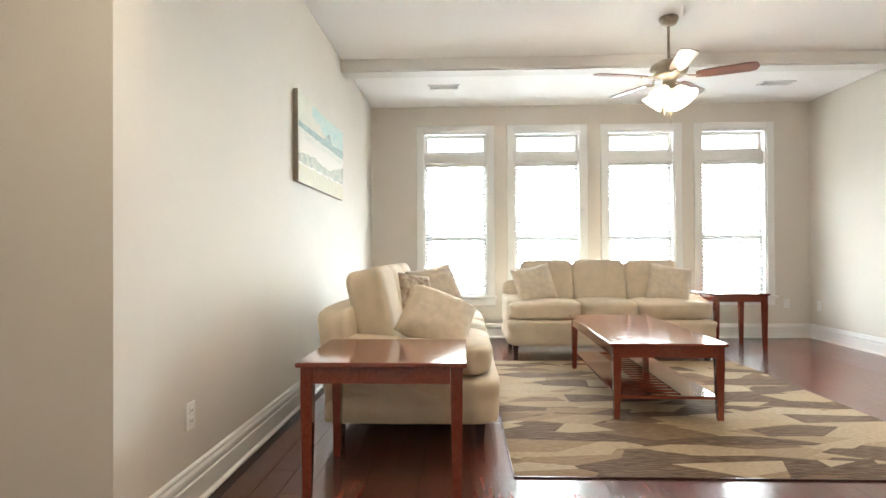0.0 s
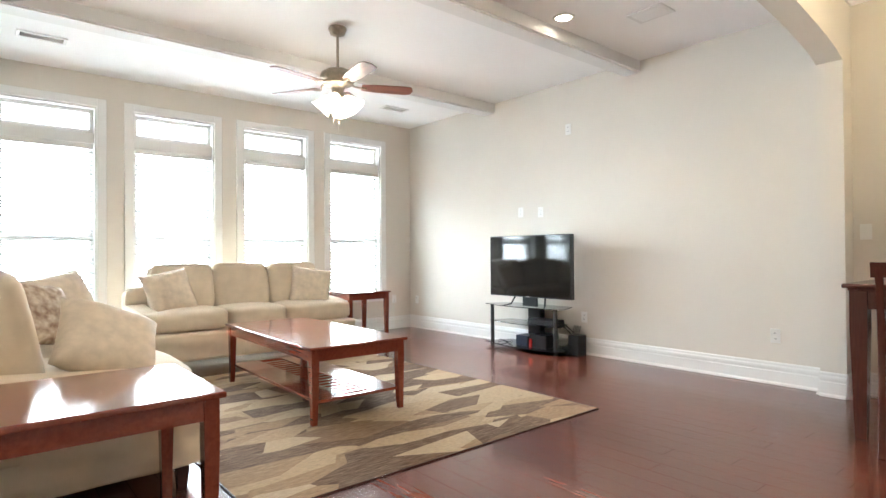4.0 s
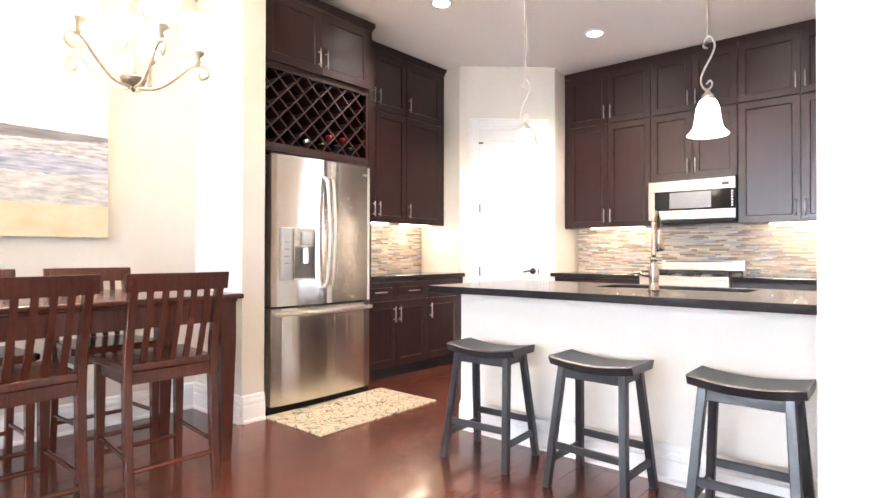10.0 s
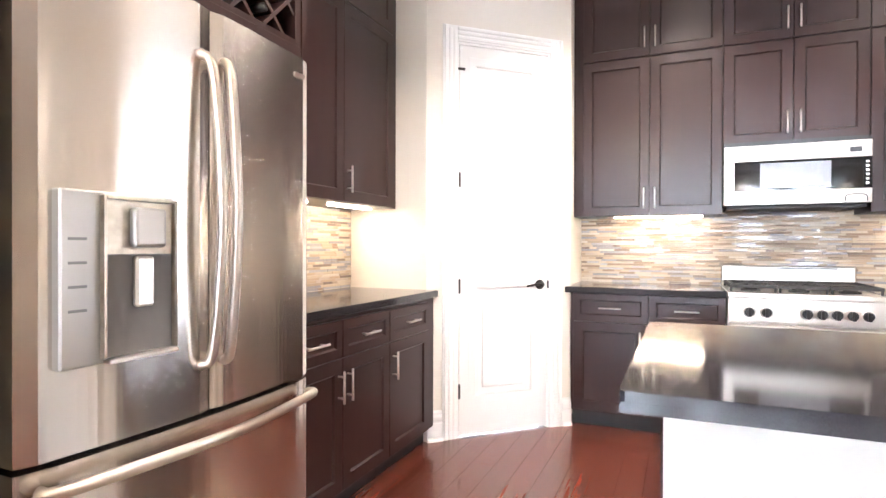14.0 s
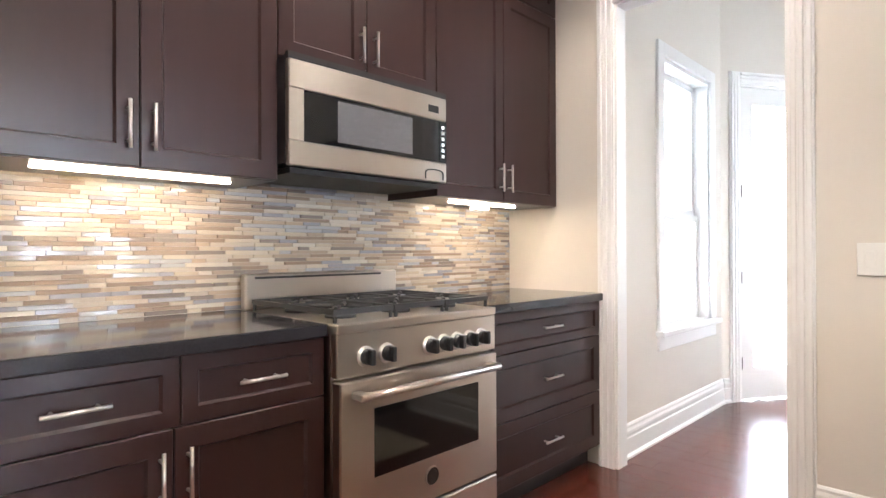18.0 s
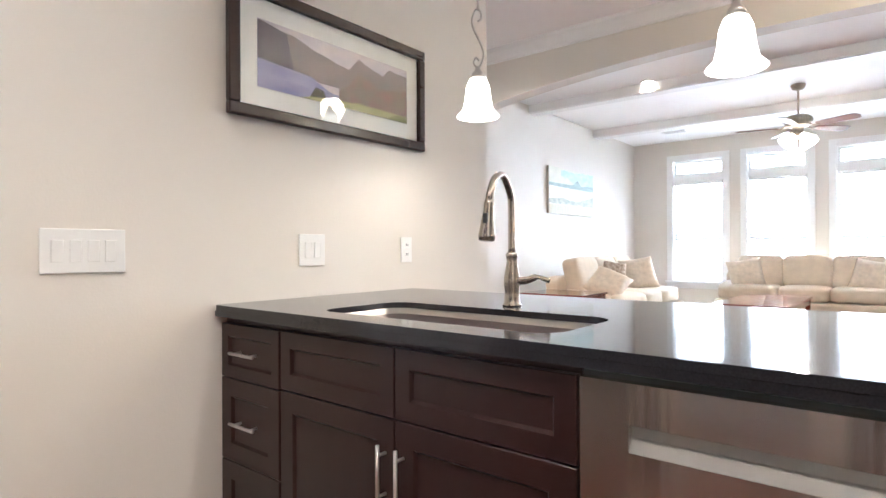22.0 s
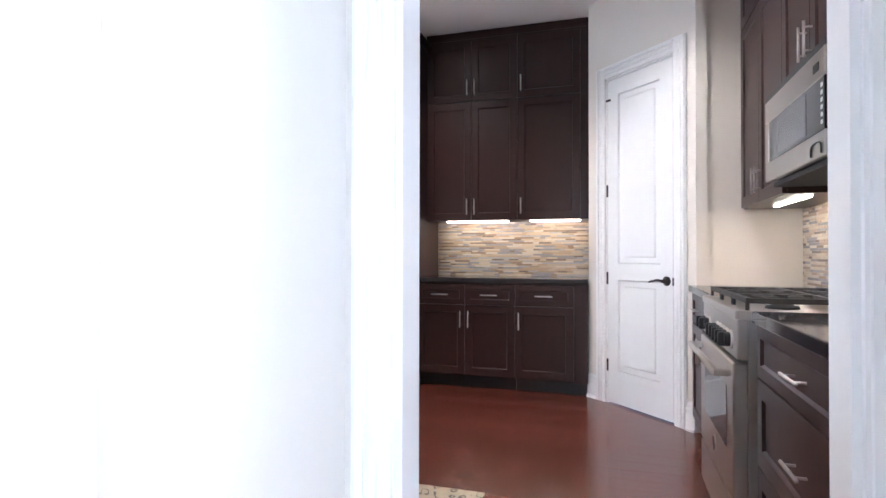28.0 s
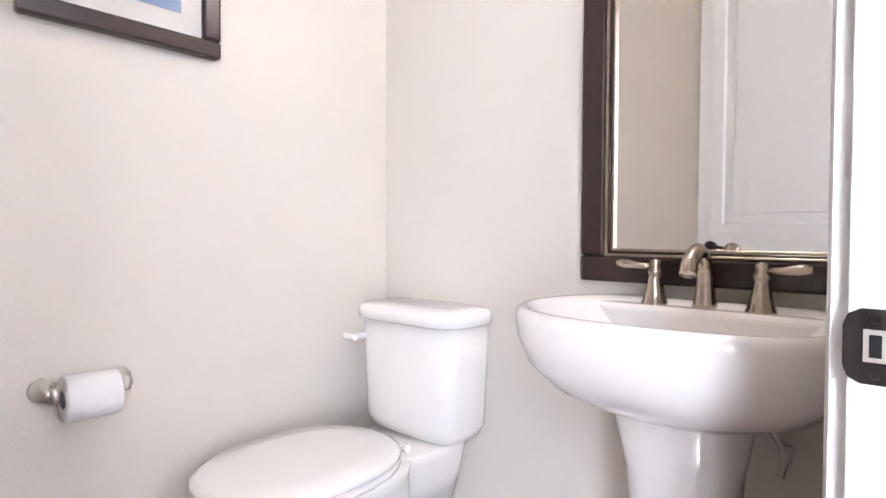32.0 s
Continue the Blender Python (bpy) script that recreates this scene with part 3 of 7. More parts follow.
def window(name, x0, x1, z0, z1, m, label, transom=True, blinds=True):
    """A cased window whose wall face is y = 0 of m; the wall goes back to y = 0.16."""
    t = thing(name, m, label, "window", kind="structure")
    cw = 0.085
    for a, c in ((x0 - cw, x0 + 0.004), (x1 - 0.004, x1 + cw)):
        part("side_casing", box(a, c, -0.02, 0, z0 - 0.0, z1 + cw, bevel=0.003), M_TRIM, t)
    part("head_casing", box(x0 + 0.004, x1 - 0.004, -0.02, 0, z1, z1 + cw, bevel=0.003), M_TRIM, t)
    part("sill", box(x0 - cw - 0.02, x1 + cw + 0.02, -0.055, 0, z0 - 0.035, z0, bevel=0.006), M_TRIM, t)
    part("inner_sill", box(x0 + 0.001, x1 - 0.001, 0.0, 0.159, z0 - 0.03, z0 + 0.004), M_TRIM, t)
    part("apron", box(x0 - cw, x1 + cw, -0.018, 0, z0 - 0.125, z0 - 0.035, bevel=0.004), M_TRIM, t)
    for a, c in ((x0, x0 + 0.02), (x1 - 0.02, x1)):
        part("jamb", box(a, c, 0.002, 0.15, z0, z1), M_TRIM, t)
    part("head_jamb", box(x0 + 0.02, x1 - 0.02, 0.002, 0.15, z1 - 0.02, z1), M_TRIM, t)
    zt = z1 - 0.27 if transom else z1 - 0.02
    if transom:
        part("transom_bar", box(x0 + 0.02, x1 - 0.02, 0.03, 0.13, zt - 0.12, zt, bevel=0.004), M_TRIM, t)
    top = zt - 0.12 if transom else zt
    mid = z0 + (top - z0) * 0.44
    panes = [(mid, top, 0.10), (z0, mid, 0.075)] + ([(zt, z1 - 0.02, 0.09)] if transom else [])
    for s0, s1, y in panes:
        low = 0.10 if not blinds and s0 == z0 else 0.04
        f = box(x0 + 0.02, x0 + 0.06, y, y + 0.025, s0, s1)
        box(x1 - 0.06, x1 - 0.02, y, y + 0.025, s0, s1, bm=f)
        box(x0 + 0.06, x1 - 0.06, y, y + 0.025, s0, s0 + low, bm=f)
        box(x0 + 0.06, x1 - 0.06, y, y + 0.025, s1 - 0.04, s1, bm=f)
        sash = part("sash", f, M_TRIM, t)
        g = part("pane", box(x0 + 0.06, x1 - 0.06, y + 0.010, y + 0.015, s0 + low, s1 - 0.04), M_GLASS, sash)
        g.visible_shadow = False
    if blinds:
        blind = part("blind_headrail", box(x0 + 0.03, x1 - 0.03, 0.012, 0.062, top - 0.055, top - 0.005, bevel=0.004), M_TRIM, t, "white wood blind over the sashes")
        n = int((top - 0.06 - z0) / 0.046)
        slat = None
        for k in range(n):
            m2 = pose((x0 + x1) / 2, 0.038, z0 + 0.03 + k * 0.046, 28)
            if slat is None:
                slat = part("slat", box(-(x1 - x0) / 2 + 0.035, (x1 - x0) / 2 - 0.035, -0.024, 0.024, -0.0015, 0.0015), M_BLIND, blind)
                slat.matrix_basis = m2
            else:
                again(slat, "slat", blind, m2)
    return t


for a, b_ in WIN_X:
    window("window_1", a + 0.085, b_ - 0.085, 0.545, 2.665, pose(0, 7.63, 0), "tall white-cased window with transom, lit by daylight")
window("window_2", -0.30, 0.50, 0.66, 2.36, Matrix.Translation((0, -3.17, 0)) @ Matrix.Rotation(math.pi, 4, "Z") @ Matrix.Translation((-0.20, 0, 0)), "white hall window with a dark sash", False, False)


def panel_door(name, m, w, h, label, lever_x, mat=M_DOOR, glazed=False, knobs=False):
    """A two-panel door: front at y = -0.018, x from 0 to w."""
    t = thing(name, m, label, "door", kind="structure")
    st = 0.11

    b = bmesh.new()
    zs = [(0.24, 0.92), (1.04, h - 0.12)]
    slab = None
    if not glazed:
        for side in (1, -1):
            for z0, z1 in zs:
                q = shaker(w - 2 * st + 0.10, z1 - z0 + 0.10, rail=0.05, t=0.0225, deep=0.011, x=st - 0.05, z=z0 - 0.05)
                bmesh.ops.delete(q, geom=[f for f in q.faces if all(abs(v.co.y) < 1e-6 for v in f.verts)], context="FACES")
                if side < 0:
                    moved(q, Matrix.Diagonal((1, -1, 1, 1)))
                slab = join(slab, q)
            box(0, st, -0.0215, 0.0215, 0, h, bm=slab) if side > 0 else None
        box(w - st, w, -0.0215, 0.0215, 0, h, bm=slab)
        for z0, z1 in ((0, 0.24), (0.92, 1.04), (h - 0.12, h)):
            box(st, w - st, -0.0215, 0.0215, z0, z1, bm=slab)
        for z0, z1 in zs:
            for y in (-1, 1):
                box(st + 0.045, w - st - 0.045, min(0, y * 0.018), max(0, y * 0.018), z0 + 0.045, z1 - 0.045, bevel=0.008, bm=slab)
        b.free()
    else:
        b.free()
        slab = box(0, st, -0.0215, 0.0215, 0, h)
        box(w - st, w, -0.0215, 0.0215, 0, h, bm=slab)
        box(st, w - st, -0.0215, 0.0215, 0, 0.24, bm=slab)
        box(st, w - st, -0.0215, 0.0215, h - 0.13, h, bm=slab)
        g = part("pane", box(st, w - st, -0.004, 0.004, 0.24, h - 0.13), M_GLASS, t)
        g.visible_shadow = False
    part("leaf", slab, mat, t)
    if knobs:
        for name_, z, prof in (("knob", 0.93, [(0, 0), (0.032, 0), (0.032, 0.008), (0.013, 0.014), (0.012, 0.030), (0.026, 0.040), (0.029, 0.052), (0.022, 0.064), (0, 0.067)]), ("deadbolt", 1.07, [(0, 0), (0.031, 0), (0.030, 0.012), (0.022, 0.022), (0, 0.023)])):
            part(name_, lathe(prof, 20, m=pose(lever_x, -0.021, z, 90)), M_BRONZE, t, "dark bronze " + name_, True)
    else:
        rose = part("handle_rose", lathe([(0, 0), (0.032, 0), (0.032, 0.008), (0.014, 0.014), (0.011, 0.05), (0, 0.05)], 20, m=pose(lever_x, -0.021, 0.93, 90)), M_BRONZE, t, "dark bronze lever handle", True)
        d = -1 if lever_x > w / 2 else 1
        part("lever", tube(spline([(lever_x, -0.066, 0.93), (lever_x + d * 0.04, -0.070, 0.935), (lever_x + d * 0.08, -0.068, 0.928), (lever_x + d * 0.115, -0.066, 0.922)], 4), [0.010, 0.0095, 0.009, 0.009, 0.0085, 0.008, 0.008, 0.008, 0.008, 0.0075, 0.007, 0.007, 0.006], 10), M_BRONZE, rose, smooth=True)
    hx = 0.0 if lever_x > w / 2 else w
    for z in (0.275, 0.93, 1.59):
        part("hinge", rod((hx, -0.026, z - 0.045), (hx, -0.026, z + 0.045), 0.007, 8), M_BRONZE, t, "dark bronze hinge")
    return t


pd = panel_door("door_1", PAN.matrix_basis @ Matrix.Translation((0.797, -0.022, 0.012)) @ Matrix.Rotation(math.pi, 4, "Z"), 0.616, 2.425, "closed white two-panel pantry door with dark hinges", 0.563)
part("latch_strike", box(0.6175, 0.627, -0.036, -0.020, 0.902, 0.956, bevel=0.003), M_BRONZE, pd, "dark bronze strike lip")
part("flip_lock", box(-0.012, 0.035, -0.030, -0.020, 2.27, 2.285, bevel=0.002), M_BRONZE, pd, "dark bronze swing latch")
panel_door("door_2", HDW.matrix_basis @ Matrix.Translation((1.93, -0.03, 0.012)) @ Matrix.Rotation(math.pi, 4, "Z"), 0.77, 2.385, "white glazed back door at the end of the hall", 0.705, glazed=True, knobs=True)
pw = panel_door("door_3", Matrix.Translation((-0.441, -2.07, 0.012)) @ Matrix.Rotation(radians(95), 4, "Z") @ Matrix.Translation((0, 0.022, 0)), 0.81, 2.425, "open white two-panel powder room door", 0.75)

# ---- living room ----


def sofa(name, m, length, label, D=0.98):
    """A three-seat sofa: back along y = 0, front at y = -0.98, x from 0 to length."""
    t = thing(name, m, label, "sofa", "pair of cream sofas")
    arm = 0.20
    fr = puff(length, D - 0.04, 0.27, 18, 14, pose(length / 2, -D / 2, 0.245))
    part("seat_frame", fr, M_SOFA, t, smooth=True)
    bk = puff(length - 0.02, 0.20, 0.60, 12, 12, pose(length / 2, -0.11, 0.48, -5))
    part("back_frame", bk, M_SOFA, t, smooth=True)
    for x in (arm / 2, length - arm / 2):
        a = puff(arm, D - 0.30, 0.34, 9, 12, pose(x, -0.03 - (D - 0.30) / 2, 0.432, 4))
        part("arm", a, M_SOFA, t, smooth=True)
    n, w = 3, (length - 2 * arm) / 3
    for k in range(n):
        x = arm + w * (k + 0.5)
        extra = arm - 0.02 if k in (0, n - 1) else 0
        sx = w + 0.01
        c = puff(sx, D - 0.24, 0.21, 5.5, 12, pose(x, -0.18 - (D - 0.24) / 2, 0.475), sag=-0.10, seed=k)
        if extra:
            s = -1 if k == 0 else 1
            for v in c.verts:
                f = max(0.0, min(1.0, (-v.co.y - D + 0.32) / 0.10))
                u = (v.co.x - x) / (sx / 2) * s
                if u > 0:
                    v.co.x += s * u * f * extra
        part("seat_cushion", c, M_SOFA, t, smooth=True)
        q = puff(w + 0.01, 0.25, 0.50, 6.5, 14, pose(x, -0.275, 0.755, -12), seed=k + 7)
        part("back_cushion", q, M_SOFA, t, smooth=True)
    for x in (0.09, length - 0.09):
        for y in (-0.12, -D + 0.14):
            part("foot", moved(lathe([(0, 0), (0.028, 0), (0.042, 0.125), (0, 0.125)], 4), pose(x, y, 0, 0, 0, 45)), M_DARKFRAME, t, "dark wooden block foot")
    return t


SW = sofa("sofa", pose(-0.335, 3.575, 0, 0, 0, 90), 2.22, "cream upholstered three-seat sofa along the wall", 1.08)
SN = sofa("sofa", pose(0.98, 7.25, 0), 2.20, "cream upholstered three-seat sofa before the windows")


def throw(m, w, h, t_, label, mat=M_PILLOW, seed=0):
    p = part("throw_pillow", pillow(w, h, t_, seed=seed), mat, None, smooth=True)
    p.matrix_basis = m
    return tagged(p, label, "pillow", "throw pillows")


throw(SW.matrix_basis @ pose(0.33, -0.68, 0.69, 0, 0, -62) @ pose(0, 0, 0, -46) @ pose(0, 0, 0, 0, 32), 0.46, 0.44, 0.18, "cream square throw pillow leaning on the sofa", seed=1)
throw(SW.matrix_basis @ pose(1.02, -0.46, 0.78, 0, 0, -48) @ pose(0, 0, 0, -28) @ pose(0, 0, 0, 0, 10), 0.38, 0.38, 0.14, "cream pillow with brown stitched branches", material("stitched_fabric", (0.62, 0.53, 0.42), 0.85, scale=22, second=(0.20, 0.12, 0.08), bump=0.3, bump_scale=300), seed=2)
throw(SW.matrix_basis @ pose(1.55, -0.62, 0.77, 0, 0, -52) @ pose(0, 0, 0, -24) @ pose(0, 0, 0, 0, -8), 0.48, 0.46, 0.16, "cream square throw pillow by the far arm", seed=3)
throw(SN.matrix_basis @ pose(1.84, -0.50, 0.73, -20, 10, -14), 0.47, 0.46, 0.16, "cream square throw pillow by the sofa arm", seed=4)
throw(SN.matrix_basis @ pose(0.34, -0.50, 0.73, -20, -10, 14), 0.47, 0.46, 0.16, "cream square throw pillow by the sofa arm", seed=5)


def taper_leg(x, y, z1, s0, s1, curve=0.0):
    """A square leg from z = 0, s0 wide at the foot and s1 at the top, its foot splayed out."""
    b = bmesh.new()
    rings = []
    ox, oy = math.copysign(curve, x), math.copysign(curve, y)
    for u in (0, 0.15, 0.3, 0.5, 0.75, 1.0):
        s = s0 + (s1 - s0) * min(1, u * 1.3)
        k = max(0.0, 1 - u * 2.6) ** 2
        rings.append([b.verts.new((x + ox * k + sx * s / 2, y + oy * k + sy * s / 2, z1 * u)) for sx, sy in ((-1, -1), (1, -1), (1, 1), (-1, 1))])
    for p, q in zip(rings, rings[1:]):
        for k in range(4):
            b.faces.new((p[k], p[(k + 1) % 4], q[(k + 1) % 4], q[k]))
    b.faces.new(rings[0][::-1]), b.faces.new(rings[-1])
    bmesh.ops.bevel(b, geom=[e for e in b.edges if abs(e.verts[0].co.z - e.verts[1].co.z) > 0.01], offset=0.003, segments=1, affect="EDGES")
    bmesh.ops.recalc_face_normals(b, faces=b.faces[:])
    return b


def low_table(name, m, w, d, h, label, shelf=False, group=""):
    t = thing(name, m, label, "table", group)
    top = box(-w / 2, w / 2, -d / 2, d / 2, h - 0.022, h, bevel=0.006, seg=2)
    part("tabletop", top, M_CHERRY, t)
    lx, ly = w / 2 - 0.045, d / 2 - 0.045
    for sx in (-1, 1):
        for sy in (-1, 1):
            part("leg", taper_leg(sx * lx, sy * ly, h - 0.022, 0.036, 0.052, 0.003), M_CHERRY, t)
    for s in (-1, 1):
        part("apron", box(-lx + 0.027, lx - 0.027, s * ly - 0.011 + s * 0.012, s * ly + 0.011 + s * 0.012, h - 0.095, h - 0.0225), M_CHERRY, t)
        part("apron", box(s * lx - 0.011 + s * 0.012, s * lx + 0.011 + s * 0.012, -ly + 0.027, ly - 0.027, h - 0.095, h - 0.0225), M_CHERRY, t)
    if shelf:
        z = 0.155
        part("shelf_rail", box(-lx + 0.026, lx - 0.026, -ly - 0.012, -ly + 0.012, z - 0.02, z), M_CHERRY, t)
        part("shelf_rail", box(-lx + 0.026, lx - 0.026, ly - 0.012, ly + 0.012, z - 0.02, z), M_CHERRY, t)
        part("shelf_board", box(-lx + 0.01, -lx + 0.23, -ly + 0.0125, ly - 0.0125, z - 0.018, z), M_CHERRY, t)
        part("shelf_board", box(lx - 0.23, lx - 0.01, -ly + 0.0125, ly - 0.0125, z - 0.018, z), M_CHERRY, t)
        y, k = -ly + 0.10, 0
        slat = None
        while y < ly - 0.05:
            if slat is None:
                slat = part("shelf_slat", box(-lx + 0.232, lx - 0.232, -0.018, 0.018, z - 0.016, z - 0.004), M_CHERRY, t)
                slat.matrix_basis = pose(0, y, 0)
            else:
                again(slat, "shelf_slat", t, pose(0, y, 0))
            y += 0.085
    return t


low_table("coffee_table", pose(1.86, 4.89, 0.0085, 0, 0, -1.5), 0.745, 1.68, 0.50, "polished cherry coffee table with a slatted shelf on the rug", True)
low_table("end_table", pose(0.151, 3.14, 0), 0.748, 0.67, 0.627, "polished cherry end table beside the sofa", group="cherry end tables")
low_table("end_table", pose(3.61, 7.02, 0), 0.62, 0.62, 0.632, "polished cherry end table before the window", group="cherry end tables")


def shard_material(name, palette, angle, scale, stretch, fade, fine=40.0, bump=0.4):
    """Slanted patches of a few colours, worn and mottled, for a woven rug."""
    m = bpy.data.materials.new(name)
    m.use_nodes = True
    n, l = m.node_tree.nodes, m.node_tree.links
    b = n["Principled BSDF"]
    b.inputs["Roughness"].default_value, b.inputs["Specular IOR Level"].default_value = 0.95, 0.12
    tc, mp, vo, ra = n.new("ShaderNodeTexCoord"), n.new("ShaderNodeMapping"), n.new("ShaderNodeTexVoronoi"), n.new("ShaderNodeValToRGB")
    mp.inputs["Rotation"].default_value, mp.inputs["Scale"].default_value = (0, 0, radians(angle)), stretch
    vo.inputs["Scale"].default_value = scale
    l.new(tc.outputs["Object"], mp.inputs[0]), l.new(mp.outputs[0], vo.inputs["Vector"])
    mp3, v3, v4, pick = n.new("ShaderNodeMapping"), n.new("ShaderNodeTexVoronoi"), n.new("ShaderNodeTexVoronoi"), n.new("ShaderNodeMix")
    mp3.inputs["Rotation"].default_value, mp3.inputs["Scale"].default_value, mp3.inputs["Location"].default_value = (0, 0, radians(-angle - 9)), stretch, (3.1, 1.7, 0)
    v3.inputs["Scale"].default_value, v4.inputs["Scale"].default_value = scale * 1.15, scale * 0.9
    l.new(tc.outputs["Object"], mp3.inputs[0]), l.new(mp3.outputs[0], v3.inputs["Vector"]), l.new(mp3.outputs[0], v4.inputs["Vector"])
    sa, sb_, sc, gt = (n.new("ShaderNode" + k) for k in ("SeparateColor", "SeparateColor", "SeparateColor", "Math"))
    gt.operation, gt.inputs[1].default_value = "GREATER_THAN", 0.5
    l.new(vo.outputs["Color"], sa.inputs[0]), l.new(v3.outputs["Color"], sb_.inputs[0]), l.new(v4.outputs["Color"], sc.inputs[0])
    l.new(sc.outputs[1], gt.inputs[0]), l.new(gt.outputs[0], pick.inputs[0])
    l.new(sa.outputs[0], pick.inputs[2]), l.new(sb_.outputs[0], pick.inputs[3]), l.new(pick.outputs[0], ra.inputs[0])
    ra.color_ramp.interpolation = "CONSTANT"
    while len(ra.color_ramp.elements) < len(palette):
        ra.color_ramp.elements.new(0.5)
    for k, c in enumerate(palette):
        ra.color_ramp.elements[k].position, ra.color_ramp.elements[k].color = k / len(palette), (*c, 1)
    t1, t2 = n.new("ShaderNodeTexNoise"), n.new("ShaderNodeTexNoise")
    t1.inputs["Scale"].default_value, t1.inputs["Detail"].default_value = 5, 8
    t2.inputs["Scale"].default_value = fine
    mp2 = n.new("ShaderNodeMapping")
    mp2.inputs["Scale"].default_value = (2.0, 22, 1)
    l.new(tc.outputs["Object"], mp2.inputs[0]), l.new(mp2.outputs[0], t1.inputs[0]), l.new(tc.outputs["Object"], t2.inputs[0])
    mix = n.new("ShaderNodeMix")
    mix.data_type = "RGBA"
    rg = n.new("ShaderNodeMapRange")
    rg.inputs[1].default_value, rg.inputs[2].default_value, rg.inputs[4].default_value = 0.38, 0.78, 0.50
    l.new(t1.outputs[0], rg.inputs[0]), l.new(rg.outputs[0], mix.inputs[0])
    l.new(ra.outputs[0], mix.inputs[6])
    mix.inputs[7].default_value = (*fade, 1)
    weave, wm, hs, wr = (n.new("ShaderNode" + k) for k in ("TexNoise", "Mapping", "HueSaturation", "MapRange"))
    wm.inputs["Scale"].default_value = (26, 110, 1)
    weave.inputs["Scale"].default_value, weave.inputs["Detail"].default_value = 1.0, 6
    wr.inputs[1].default_value, wr.inputs[2].default_value, wr.inputs[3].default_value, wr.inputs[4].default_value = 0.3, 0.7, 0.72, 1.12
    l.new(tc.outputs["Object"], wm.inputs[0]), l.new(wm.outputs[0], weave.inputs[0]), l.new(weave.outputs[0], wr.inputs[0])
    l.new(wr.outputs[0], hs.inputs["Value"]), l.new(mix.outputs[2], hs.inputs["Color"]), l.new(hs.outputs[0], b.inputs["Base Color"])
    bp = n.new("ShaderNodeBump")
    bp.inputs["Strength"].default_value, bp.inputs["Distance"].default_value = bump, 0.004
    l.new(t2.outputs[0], bp.inputs["Height"]), l.new(bp.outputs[0], b.inputs["Normal"])
    return m


M_RUG = shard_material("shard_rug", [(0.35, 0.255, 0.155), (0.078, 0.042, 0.027), (0.31, 0.22, 0.135), (0.16, 0.095, 0.056), (0.38, 0.285, 0.185), (0.085, 0.050, 0.034), (0.36, 0.265, 0.165), (0.24, 0.155, 0.09), (0.40, 0.31, 0.21), (0.10, 0.058, 0.038)], 22, 2.5, (0.70, 2.0, 1), (0.42, 0.32, 0.21), 260)
rug = part("area_rug", box(0.756, 3.20, 3.15, 6.06, 0.0005, 0.009, bevel=0.003), M_RUG)
tagged(rug, "tan and brown rug with slanted shard pattern", "rug")
for e in ((0.750, 0.756, 3.144, 6.066), (3.20, 3.206, 3.144, 6.066), (0.756, 3.20, 3.144, 3.15), (0.756, 3.20, 6.06, 6.066)):
    part("bound_edge", box(*e, 0.0005, 0.0085), M_DARKFRAME, rug, "dark bound edge")

# television and its stand
ts = thing("tv_stand", pose(4.68, 5.08, 0), "black glass television stand with cluttered lower shelves", "stand")


def bow(w, d, z0, z1, r=0.06):
    pts = [(-d / 2 + 0.10 * (2 * k / 12 - 1) ** 2, w * (k / 12 - 0.5)) for k in range(13)] + [(d / 2, w / 2 - 0.12), (d / 2, -w / 2 + 0.12)]
    return extrude(pts[::-1], z0, z1, bevel=0.002)


part("glass_top", bow(1.16, 0.42, 0.492, 0.502), M_GLOSS, ts, "black tempered glass top")
part("glass_shelf", bow(1.06, 0.38, 0.300, 0.308), M_SMOKE, ts, "smoked glass shelf")
part("glass_base", bow(1.16, 0.42, 0.040, 0.052), M_GLOSS, ts, "black glass base shelf")
for y in (-0.47, 0.47):
    part("front_post", lathe([(0, 0), (0.030, 0), (0.030, 0.006), (0.022, 0.012), (0.022, 0.49), (0, 0.49)], 16, m=pose(-0.10, y, 0)), M_BLACK, ts)
part("back_column", box(0.10, 0.19, -0.09, 0.09, 0.0525, 0.491, bevel=0.006), M_BLACK, ts)
tv = thing("television", pose(4.50, 4.912, 0.502), "large black flat television on a glass stand", "television")
part("bezel", box(-0.012, 0.045, -0.580, 0.580, 0.112, 0.792, bevel=0.006), M_BLACK, tv)
part("screen", box(-0.0145, -0.0125, -0.570, 0.570, 0.125, 0.782), M_GLOSS, tv, "dark glossy screen")
part("rear_housing", box(0.0455, 0.085, -0.40, 0.40, 0.14, 0.55, bevel=0.015), M_BLACK, tv)
part("neck", box(0.010, 0.040, -0.10, 0.10, 0.012, 0.1115, bevel=0.004), M_BLACK, tv)
for y in (-0.24, 0.24):
    part("foot", tube([(-0.11, y * 1.25, 0.007), (-0.02, y, 0.030), (0.02, y * 0.9, 0.112)], [0.007, 0.010, 0.010], 8), M_BLACK, tv)
part("maker_mark", box(-0.0155, -0.0121, -0.03, 0.03, 0.115, 0.121), M_STEEL, tv)
